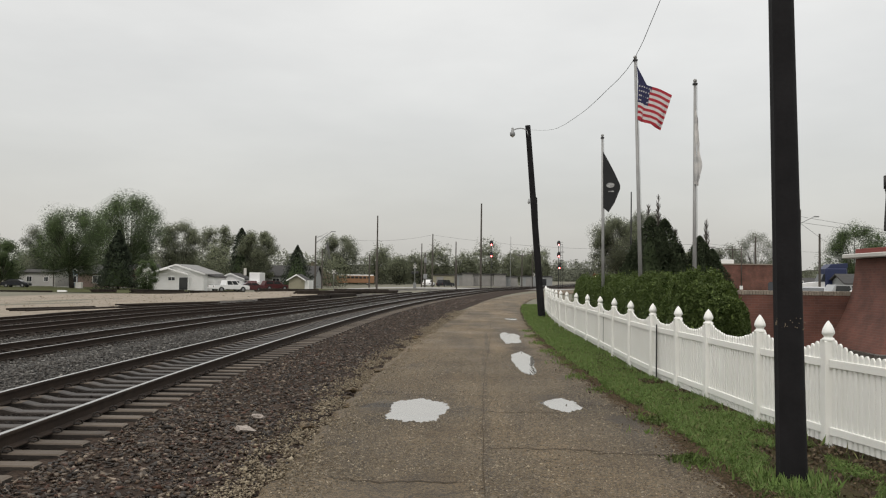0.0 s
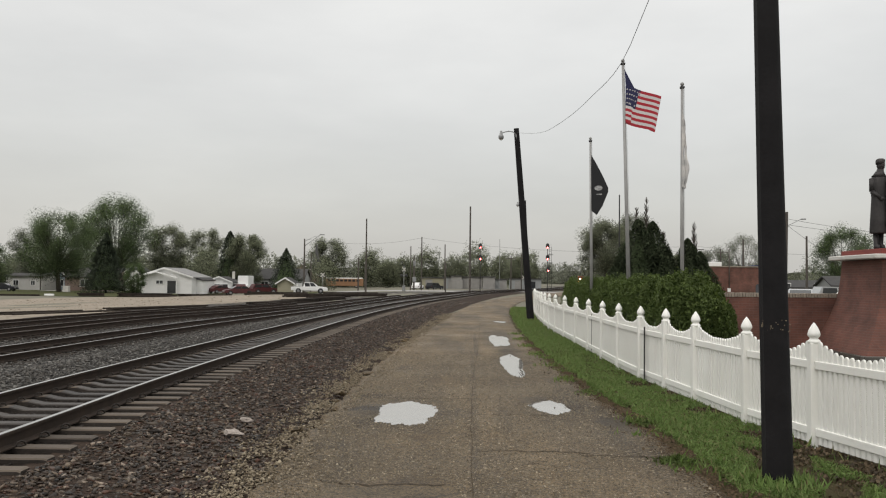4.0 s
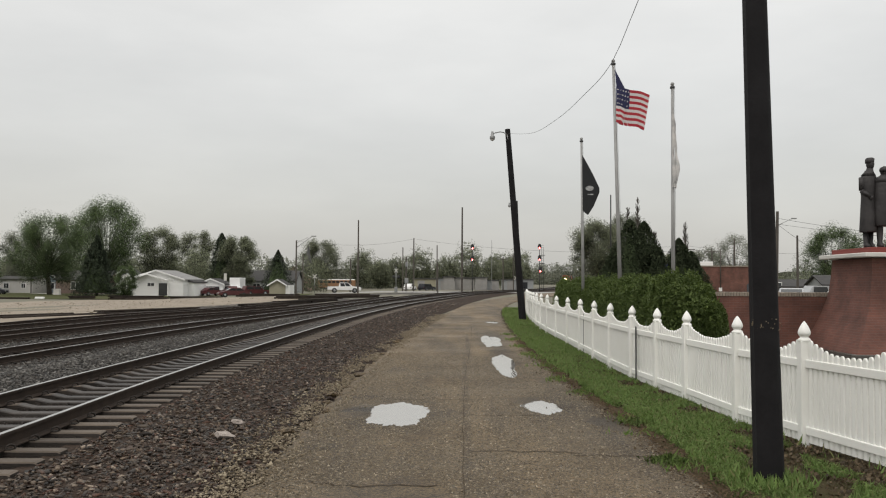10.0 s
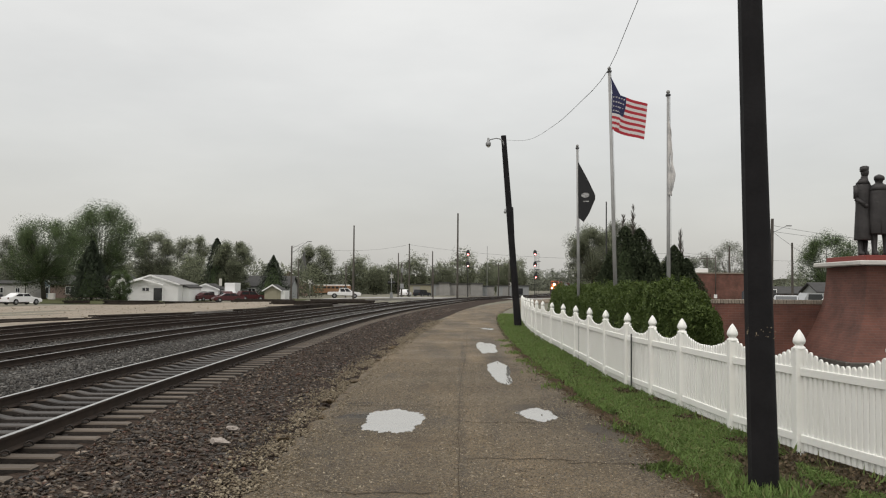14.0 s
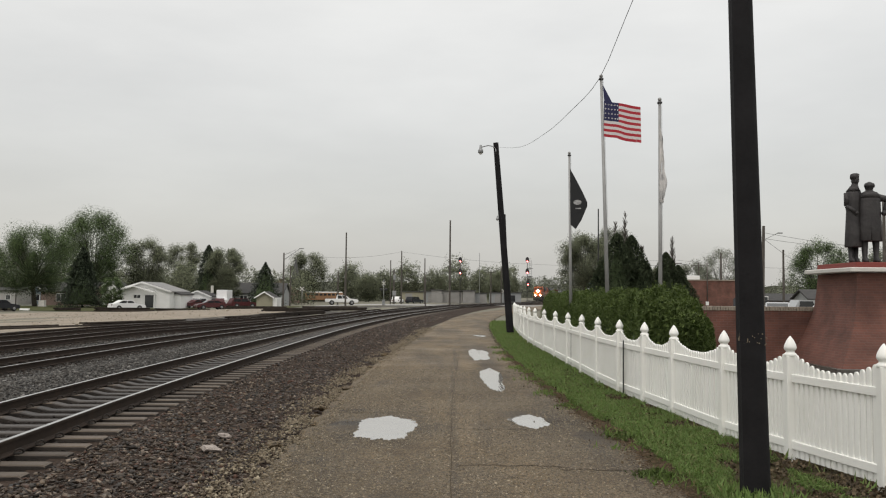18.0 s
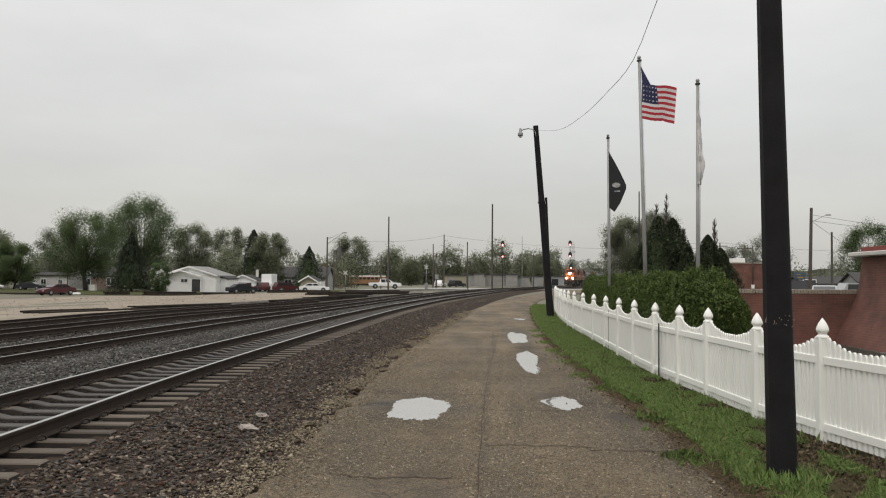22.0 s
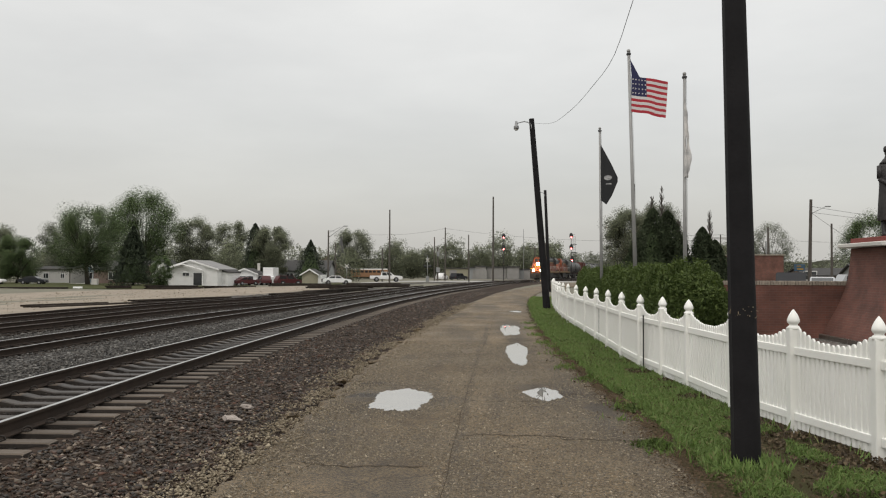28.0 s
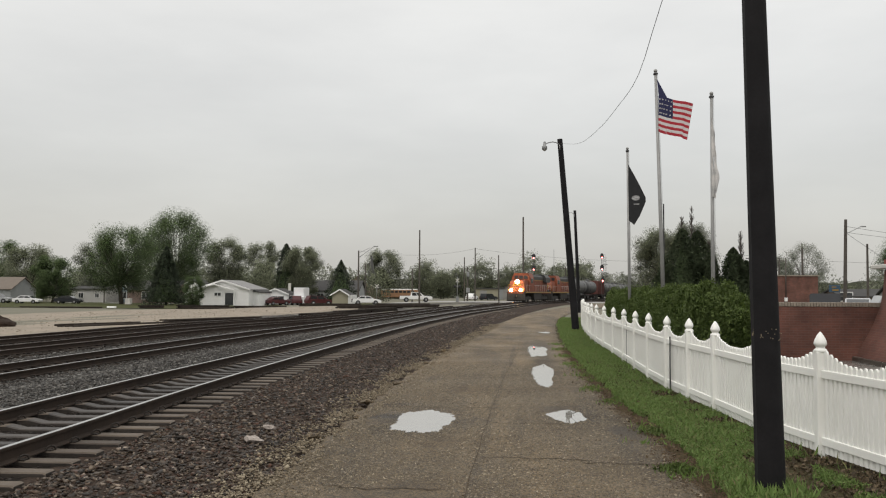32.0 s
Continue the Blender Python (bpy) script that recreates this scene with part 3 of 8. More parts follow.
def mono(knots):
    """A smooth curve through (u, v) knots."""
    us = [k[0] for k in knots]
    vs = [k[1] for k in knots]
    ms = []
    for i in range(len(us)):
        if i == 0:
            ms.append((vs[1] - vs[0]) / (us[1] - us[0]))
        elif i == len(us) - 1:
            ms.append((vs[-1] - vs[-2]) / (us[-1] - us[-2]))
        else:
            ms.append((vs[i + 1] - vs[i - 1]) / (us[i + 1] - us[i - 1]))

    def f(u):
        if u <= us[0]:
            return vs[0] + ms[0] * (u - us[0])
        if u >= us[-1]:
            return vs[-1] + ms[-1] * (u - us[-1])
        i = max(k for k in range(len(us) - 1) if us[k] <= u)
        h = us[i + 1] - us[i]
        s = (u - us[i]) / h
        return ((2 * s**3 - 3 * s**2 + 1) * vs[i] + (s**3 - 2 * s**2 + s) * h * ms[i] + (-2 * s**3 + 3 * s**2) * vs[i + 1] + (s**3 - s**2) * h * ms[i + 1])

    return f


def scatter(name, pts, sizes, material, parent=None, kind="stuff", flat=0.7, label="", category="", seed=1, caps=False):
    """Broken stones: joined squashed octahedra, each turned and dented its own way."""
    rng = np.random.default_rng(seed)
    n = len(pts)
    base = np.array([(1, 0, 0), (0, 1, 0), (-1, 0, 0), (0, -1, 0), (0, 0, 1), (0, 0, -1)], float)
    tri = np.array([(0, 1, 4), (1, 2, 4), (2, 3, 4), (3, 0, 4), (1, 0, 5), (2, 1, 5), (3, 2, 5), (0, 3, 5)])
    if caps:
        tri = tri[:4]
    v = (base[None] * rng.uniform(0.6, 1.2, (n, 6, 1)) + rng.normal(0, 0.26, (n, 6, 3))) * rng.uniform(0.35, 1.5, (n, 1, 3))
    a = rng.normal(size=(n, 4))
    a /= np.linalg.norm(a, axis=1)[:, None]
    w, x, y, z = a.T
    R = np.stack([1 - 2 * (y * y + z * z), 2 * (x * y - z * w), 2 * (x * z + y * w), 2 * (x * y + z * w), 1 - 2 * (x * x + z * z), 2 * (y * z - x * w), 2 * (x * z - y * w), 2 * (y * z + x * w), 1 - 2 * (x * x + y * y)], 1).reshape(n, 3, 3)
    v = (v if caps else np.einsum("nij,nkj->nki", R, v)) * np.array((1, 1, flat))
    v = v * np.asarray(sizes)[:, None, None] + np.asarray(pts)[:, None]
    me = bpy.data.meshes.new(name)
    me.vertices.add(n * 6)
    me.vertices.foreach_set("co", v.astype(np.float32).ravel())
    f = (tri[None] + (np.arange(n) * 6)[:, None, None]).reshape(-1, 3)
    me.loops.add(f.size)
    me.loops.foreach_set("vertex_index", f.astype(np.int32).ravel())
    me.polygons.add(len(f))
    me.polygons.foreach_set("loop_start", (np.arange(len(f)) * 3).astype(np.int32))
    me.polygons.foreach_set("loop_total", np.full(len(f), 3, np.int32))
    me.update(calc_edges=True)
    me.validate()
    me.materials.append(material)
    ob = new(name, me)
    ob.parent = parent
    return tagged(ob, label, category, "", kind)


def leaves(name, centres, size, material, parent=None, seed=1, up=0.3, aspect=0.6, label="", category="", kind="", face=None):
    """Many small folded leaves, joined; face: the way in which each leaf catches the light."""
    rng = np.random.default_rng(seed)
    c = np.asarray(centres, float)
    n = len(c)
    d = rng.normal(size=(n, 3))
    d[:, 2] += up
    d /= np.linalg.norm(d, axis=1)[:, None]
    e = np.cross(d, rng.normal(size=(n, 3)))
    e /= np.linalg.norm(e, axis=1)[:, None] + 1e-9
    s = np.asarray(size) * rng.uniform(0.6, 1.4, n)
    s = s[:, None]
    k = np.cross(d, e)
    p0, p2 = c - d * s * 0.5, c + d * s * 0.5
    p1, p3 = c + e * s * aspect * 0.5 + k * s * 0.12, c - e * s * aspect * 0.5 + k * s * 0.12
    v = np.stack([p0, p1, p2, p3], 1)
    me = bpy.data.meshes.new(name)
    me.vertices.add(n * 4)
    me.vertices.foreach_set("co", v.astype(np.float32).ravel())
    f = (np.array([(0, 1, 2), (0, 2, 3)])[None] + (np.arange(n) * 4)[:, None, None]).reshape(-1, 3)
    me.loops.add(f.size)
    me.loops.foreach_set("vertex_index", f.astype(np.int32).ravel())
    me.polygons.add(len(f))
    me.polygons.foreach_set("loop_start", (np.arange(len(f)) * 3).astype(np.int32))
    me.polygons.foreach_set("loop_total", np.full(len(f), 3, np.int32))
    me.update(calc_edges=True)
    if face is not None:
        q = np.asarray(face, float) + rng.normal(0, 0.30, (n, 3))
        q /= np.linalg.norm(q, axis=1)[:, None] + 1e-9
        me.polygons.foreach_set("use_smooth", np.ones(len(f), bool))
        me.normals_split_custom_set_from_vertices(np.repeat(q, 4, axis=0).astype(np.float32))
    me.materials.append(material)
    ob = new(name, me)
    ob.parent = parent
    if kind or category:
        tagged(ob, label, category, "", kind)
    return ob

# ---------------------------------------------------------------- the plan
track_x = mono([(-30, -4.7), (-5, -5.2), (9.4, -5.60), (14, -5.79), (20, -5.88), (30, -5.90), (39, -5.82), (48, -5.60), (59, -5.05), (72, -4.25), (97.6, -1.75), (122, 0.8), (140, 3.3), (161, 7.9), (182.6, 13.4), (222, 21.4), (274, 30.5), (377, 48.3), (470, 64.0), (800, 120.0)])
road_l = mono([(-14, -1.7), (7, -1.75), (17, -1.88), (24, -1.78), (33, -1.5), (56, -0.5), (75, 0.8), (100, 4.3), (130, 9.8), (162, 17.0)])
road_r = mono([(-14, 2.5), (7, 2.12), (9, 2.10), (11, 2.12), (12, 2.02), (15, 1.88), (19, 1.75), (25, 1.66), (37, 1.75), (57, 2.5), (83, 4.9), (100, 8.0), (130, 14.5), (162, 23.0)])
RAIL_TOP = 0.10


def on_track(y, off=0.0, z=0.0):
    s = (track_x(y + 0.5) - track_x(y - 0.5))
    k = 1 / math.sqrt(1 + s * s)
    return Vector((track_x(y) + off * k, y - off * s * k, z)), math.degrees(math.atan2(-s, 1))


def sstep(a, b, x):
    t = min(1, max(0, (x - a) / (b - a)))
    return t * t * (3 - 2 * t)


def yard_drop(y):
    """How far the yard tracks lie below the main track."""
    return 0.30 * sstep(105, 60, y)


def ground_z(x, y):
    left = sstep(-22, -46, x)
    return -0.17 - 1.2 * yard_drop(y) * sstep(-7, -11, x) - 0.30 * sstep(-14, -24, x) * sstep(-50, -36, x) * sstep(105, 130, y) - 0.62 * left * sstep(20, 90, y) + 0.10 * sstep(2.2, 3.6, x) * sstep(130, 60, y) + 0.02 * math.sin(x * 0.6) * math.cos(y * 0.43)


# ---------------------------------------------------------------- ground
def strip(us, vs, place):
    """A sheet of quads over rows of u and v."""
    v = [place(a, b) for a in us for b in vs]
    n = len(vs)
    f = [(i * n + j, i * n + j + 1, (i + 1) * n + j + 1, (i + 1) * n + j) for i in range(len(us) - 1) for j in range(n - 1)]
    return v, f


def spread(near, far, n, k=2.2):
    return [near + (far - near) * (i / n) ** k for i in range(n + 1)]


def build_ground():
    xs = [-x for x in spread(0, 3000, 46, 2.6)][::-1] + spread(0, 3000, 46, 2.6)[1:]
    ys = [-y for y in spread(0, 600, 16, 2.4)][::-1] + spread(0, 3500, 70, 2.6)[1:]
    v, f = strip(ys, xs, lambda y, x: (x, y, ground_z(x, y)))
    g = part("ground", (v, f), M["ground"])
    tagged(g, "flat dirt ground with sparse weeds", "ground", kind="structure")
    # pale gravel yard beyond the tracks
    v, f = strip([16 + i * 2.0 for i in range(50)], [i / 18 for i in range(19)], lambda y, s: ((lambda x: (x, y, ground_z(x, y) + 0.03 + 0.02 * noise.noise((x * 0.7, y * 0.7, 0))))((-23.9 + max(0, y - 50) * 0.15) * (1 - s) + (-75 + 0.25 * y + 1.2 * noise.noise((y * 0.2, 3, 0))) * s)))
    tagged(part("gravel_yard", (v, f), M["gravel"]), "pale tan gravel yard beside the tracks", "gravel", kind="structure")
    # ballast beds
    ys = [-12 + i * 0.5 for i in range(140)] + [58 + i * 3.0 for i in range(60)] + [238 + 10 * i for i in range(55)]

    def bed(name, o0, o1, n, mt, label, lift):
        def place(y, s):
            off = o0 + (o1 - o0) * s
            p, _ = on_track(y, off)
            h = -0.10 - 0.016 * (1 - sstep(1.10, 1.28, abs(off))) + lift(off) - yard_drop(y) * sstep(-2.0, -5.0, off) + 0.025 * noise.noise((p.x * 2.2, p.y * 2.2, 0.0)) + 0.012 * noise.noise((p.x * 7, p.y * 7, 1.0))
            return (p.x, p.y, h)

        v, f = strip(ys, [i / n for i in range(n + 1)], place)
        return tagged(part(name, (v, f), mt, smooth=True), label, "ballast", kind="structure")

    bed("ballast_crib", -1.25, 1.25, 16, M["bed_dark"], "oily stone bed between the rails, darkened for shade between ties", lambda o: -0.012)
    bed("ballast_shoulder", 1.25, 4.6, 20, M["bed_brown"], "brown crushed stone shoulder of the near track", lambda o: -0.012 - 0.03 * sstep(1.4, 2.8, o) + 0.02 * sstep(2.8, 3.8, o) - 0.06 * sstep(3.7, 4.6, o))
    bed("ballast_between", -17.6, -1.25, 56, M["bed_grey"], "grey crushed stone between the tracks", lambda o: -0.02 + 0.03 * sstep(-2, -2.6, o) * sstep(-3.6, -3.0, o) - 0.05 * sstep(-6, -8, o))


build_ground()


def build_road():
    ys = [-14 + i * 0.2 for i in range(380)] + [62 + i * 2.0 for i in range(51)]
    rows = []
    n = 14
    v, f = [], []
    for y in ys:
        jag = 0.16 * noise.noise((y * 1.7, 0, 5)) + 0.13 * noise.noise((y * 4.1, 0, 7))
        jar = 0.16 * noise.noise((y * 1.3, 0, 9)) + 0.06 * noise.noise((y * 6.1, 0, 3))
        l, r = road_l(y) + jag, road_r(y) + jar
        row = [(l - 0.05, y, -0.13)]
        for i in range(n + 1):
            s = i / n
            x = l + (r - l) * s
            z = 0.010 * math.sin(s * math.pi) - 0.004 + 0.0006 * noise.noise((x * 0.8, y * 0.8, 2)) - 0.02 * (sstep(0.1, 0, s) + sstep(0.93, 1, s))
            row.append((x, y, z))
        row.append((r + 0.05, y, -0.13))
        rows.append(row)
    m = n + 3
    for row in rows:
        v += row
    f = [(a * m + b, a * m + b + 1, (a + 1) * m + b + 1, (a + 1) * m + b) for a in range(len(rows) - 1) for b in range(m - 1)]
    road = tagged(part("road", (v, f), M["road"], smooth=True), "worn wet asphalt access road with cracks and patches", "road", kind="structure")
    return road


def road_z(x, y):
    s = (x - road_l(y)) / (road_r(y) - road_l(y))
    return 0.010 * math.sin(s * math.pi) - 0.004 + 0.0006 * noise.noise((x * 0.8, y * 0.8, 2))


road = build_road()


def build_crossing():
    xs = [-160 + 5 * i for i in range(75)]
    v, f = strip(xs, [160, 161, 168, 169], lambda x, y: (x, y + 0.02 * x, max(-0.06 - 0.7 * sstep(-14, -34, x), ground_z(x, y) + 0.03) + (0.0 if y in (161, 168) else -0.12)))
    tagged(part("street_crossing", (v, f), M["crossing"]), "pale wet street that crosses the tracks", "street", kind="structure")


build_crossing()


PUDDLES = ((-0.80, 11.75, 0.40, 1.02, 3.1), (1.10, 12.45, 0.23, 0.60, 8.4), (0.88, 18.7, 0.22, 2.5, 5.9), (0.84, 26.3, 0.29, 2.4, 1.7), (1.28, 38.3, 0.26, 0.8, 4.3))


def shore(c, s, rx, ry, seed):
    """How far the water reaches in the direction (c, s)."""
    return 1 + 0.34 * noise.noise((c * 1.2 + seed, s * 1.2, seed)) + 0.14 * noise.noise((c * rx * 9 + seed, s * min(ry, 1.0) * 2.4, seed)) + 0.10 * noise.noise((c * rx * 30, s * min(ry, 1.0) * 9, seed)) + 0.03 * noise.noise((c * rx * 70, s * min(ry, 1.0) * 22, seed + 3))


def in_water(x, y):
    for cx, cy, rx, ry, seed in PUDDLES:
        u, w = (x - cx) / rx, (y - cy) / ry
        d = math.hypot(u, w)
        if d < 1.5 and d < 0.97 * shore(u / max(d, 1e-6), w / max(d, 1e-6), rx, ry, seed):
            return True
    return False


def puddle(cx, cy, rx, ry, seed):
    """A thin flat sheet of water with a ragged shore."""
    n, rings = 360, 3
    v, f = [(cx, cy, 0.0115)], []
    for k in range(1, rings + 1):
        for i in range(n):
            t = 2 * math.pi * i / n
            c, s = math.cos(t), math.sin(t)
            g = shore(c, s, rx, ry, seed) * k / rings
            v.append((cx + rx * g * c, cy + ry * g * s, 0.0115 if k < rings else 0.006))
    for i in range(n):
        j = (i + 1) % n
        f.append((0, 1 + i, 1 + j))
        for k in range(rings - 1):
            a, b = 1 + k * n, 1 + (k + 1) * n
            f.append((a + i, b + i, b + j, a + j))
    ob = part("puddle", (v, f), M["water"], smooth=True)
    return tagged(ob, "shallow rain puddle lying on the asphalt", "puddle", "puddles on the road")


for p_ in PUDDLES:
    puddle(*p_)

# ---------------------------------------------------------------- tracks
RAIL = [(-0.075, 0.0), (0.075, 0.0), (0.075, 0.012), (0.012, 0.032), (0.010, 0.125), (0.036, 0.135), (0.037, 0.160), (0.030, 0.170), (-0.030, 0.170), (-0.037, 0.160), (-0.036, 0.135), (-0.010, 0.125), (-0.012, 0.032), (-0.075, 0.012)]


def build_rail(centre, off, y0, y1, parent, top=RAIL_TOP, head="rail_top", fall=None):
    ys = []
    y = y0
    while y < y1:
        ys.append(y)
        y += 0.8 if y < 60 else (2.5 if y < 200 else 8)
    v, f, mi = [], [], []
    n = len(RAIL)
    for y in ys:
        p, a = centre(y, off)
        c, s = math.cos(radians(a)), math.sin(radians(a))
        for px, pz in RAIL:
            v.append((p.x + px * c, p.y + px * s, top - (fall(y) if fall else 0.0) - 0.17 + pz))
    for i in range(len(ys) - 1):
        for j in range(n):
            k = (j + 1) % n
            f.append((i * n + j, i * n + k, (i + 1) * n + k, (i + 1) * n + j))
            mi.append(1 if j == 7 else 0)
    ob = part("rail", (v, f), [M["rail_side"], M[head]], parent, "dark steel rail with a bright worn head" if head == "rail_top" else "rusty dull steel rail")
    ob.data.polygons.foreach_set("material_index", mi)
    return ob


def tie_mesh(name, half, mt, dip=0.0):
    bm = bmesh.new()
    pr = [(-half, -0.16), (half, -0.16), (half, -0.012), (half - 0.03, 0.0), (0.95, 0.0), (0.55, 0.012), (0.35, -dip), (-0.35, -dip), (-0.55, 0.012), (-0.95, 0.0), (-half + 0.03, 0.0), (-half, -0.012)]
    prism(bm, pr, -0.105, 0.105)
    bmesh.ops.bevel(bm, geom=[e for e in bm.edges if abs(e.verts[0].co.y - e.verts[1].co.y) < 1e-5 and e.verts[0].co.z > -0.1], offset=0.014, segments=1, affect="EDGES")
    bm.normal_update()
    # dark tone: grease on the middle top, painted shade on the sides
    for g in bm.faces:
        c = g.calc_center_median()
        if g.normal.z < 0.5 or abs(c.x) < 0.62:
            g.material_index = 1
    me = bpy.data.meshes.new(name)
    bm.to_mesh(me)
    bm.free()
    me.materials.append(mt)
    me.materials.append(M["tie_oily_shade"] if mt == M["tie"] else mt)
    return me


def build_track(name, centre, y0, y1, label, mt, near, step, top=RAIL_TOP, half=1.30, dip=0.03, sink=0.0, rail_off=0.755, head="rail_top", fall=None):
    tr = thing(name, label, "railway track", kind="structure")
    for o in (-rail_off, rail_off):
        build_rail(centre, o, y0, y1, tr, top, head, fall)
    me = tie_mesh("tie", half, mt, dip)
    far = bmesh.new()
    y, i = y0, 0
    level = top - 0.17 - sink
    while y < y1:
        p, a = centre(y)
        zt = level - (fall(y) if fall else 0.0)
        if near[0] < y < near[1]:
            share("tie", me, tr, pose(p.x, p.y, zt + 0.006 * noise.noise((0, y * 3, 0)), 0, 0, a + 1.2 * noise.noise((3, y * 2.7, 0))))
        elif y < 130:
            box(far, (p.x, p.y, zt - 0.08), (2 * half, 0.24, 0.16), a)
        y += step
    part("far_ties", far, mt, tr)["kind"] = "stuff"
    # clips along the rail foot
    cl = bmesh.new()
    y = max(y0, near[0])
    while y < min(55, near[1]):
        p, a = centre(y)
        zt = level - (fall(y) if fall else 0.0)
        for o in (-rail_off, rail_off):
            for e in (-0.105, 0.105):
                q, _ = centre(y, o + e)
                if y < 26:
                    arc = [(q.x + 0.03 * math.cos(b) * (1 if e > 0 else -1), q.y + 0.055 * math.cos(b), zt + 0.008 + 0.05 * math.sin(b)) for b in (0.0, 0.8, 1.57, 2.35, 3.14)]
                    for u_, w_ in zip(arc, arc[1:]):
                        tube(cl, u_, w_, 0.011, 0.011, 5, cap=False)
                    box(cl, (q.x, q.y, zt + 0.006), (0.06, 0.09, 0.014), a)
                else:
                    box(cl, (q.x, q.y, zt + 0.010), (0.06, 0.08, 0.026), a)
        y += step
    part("rail_clips", cl, M["clip"], tr, "dark steel rail clips")["kind"] = "stuff"
    return tr


def by_knots(f):
    def g(y, off=0.0, z=0.0):
        s = f(y + 0.5) - f(y - 0.5)
        k = 1 / math.sqrt(1 + s * s)
        return Vector((f(y) + off * k, y - off * s * k, z)), math.degrees(math.atan2(-s, 1))
    return g


track_gap = mono([(4, 6.25), (25, 6.2), (39, 5.95), (48, 5.5), (57, 5.3), (65, 5.2), (75, 5.05), (97, 4.75), (122, 4.62), (140, 4.6), (300, 4.6), (800, 4.6)])


def second(y, off=0.0, z=0.0):
    return on_track(y, off - track_gap(y))


def third_x(y):
    return mono([(5, -17.6), (26, -16.85), (32, -16.6), (38, -16.4), (44, -16.1), (50, -15.3), (59, -13.5), (75, -11.4), (90, -9.2), (110, -6.3)])(y)


build_track("track_1", on_track, -9.836, 620, "main railway track with steel rails on concrete ties", M["tie"], (2, 92), 0.566, half=1.43, rail_off=0.775)
build_track("track_2", second, 4, 790, "second railway track with dark buried ties", M["tie_dark"], (12, 70), 0.6, sink=0.015, half=1.36, fall=yard_drop)
build_track("track_3", by_knots(third_x), 8, 104, "old siding track with rusty rails", M["tie_dark"], (20, 62), 0.62, top=0.08, sink=0.02, head="rail_dull", fall=yard_drop)
fourth_x = mono([(10, -21.8), (30, -20.6), (39, -20.1), (46, -19.8), (52, -19.2), (58, -18.0), (80, -13.4)])
build_track("track_4", by_knots(fourth_x), 14, 74, "rusty yard track sunk in gravel", M["tie_dark"], (22, 60), 0.65, top=0.08, sink=0.03, head="rail_dull", fall=yard_drop)

# ---------------------------------------------------------------- poles
def build_pole(name, base, top, r0, r1, mt, label, seg=20, flat=0.0):
    ob = thing(name, label, "utility pole", pose(*base))
    bm = bmesh.new()
    d = Vector(top) - Vector(base)
    tube(bm, (0, 0, 0), d, r0, r1, seg)
    if flat:
        bm.verts.ensure_lookup_table()
        for v in bm.verts:
            u = max(0.0, min(1.0, v.co.z / d.z))
            edge = d.x * u - (r0 + (r1 - r0) * u) * flat
            v.co.x = max(v.co.x, edge)
        bm.normal_update()
        for g in bm.faces:
            if g.normal.x < -0.985:
                g.smooth = False
        for e in bm.edges:
            if len(e.link_faces) == 2 and (e.link_faces[0].normal.x < -0.985) != (e.link_faces[1].normal.x < -0.985):
                e.smooth = False
    for e in bm.edges:
        if any(len(g.verts) > 4 for g in e.link_faces):
            e.smooth = False
    part("shaft", bm, mt, ob)
    return ob


near_pole = build_pole("utility_pole", (2.632, 7.84, -0.12), (2.488, 7.84, 6.42), 0.131, 0.092, M["creosote"], "thick black creosoted wooden pole standing in the grass", 40, 0.86)
lamp_pole = build_pole("utility_pole", (2.76, 41.0, -0.1), (2.04, 41.0, 8.75), 0.17, 0.12, M["creosote"], "leaning black wooden pole with a street lamp")

# ---------------------------------------------------------------- white fence
POSTS = [(5.3, 3.0), (4.75, 4.9), (4.35, 6.6), (3.96, 8.28), (3.66, 9.74), (3.4, 11.22), (3.26, 13.15), (3.14, 14.57), (3.02, 16.06), (2.97, 18.1), (2.97, 20.3), (2.96, 22.6), (2.94, 25.1), (2.91, 27.8), (2.89, 30.6), (2.91, 33.2), (2.96, 35.8), (3.03, 38.4), (3.12, 41.0), (3.23, 43.6), (3.37, 46.4), (3.53, 49.2), (3.71, 52.0), (3.93, 55.0), (4.16, 58.0)]
POST_H = 1.27


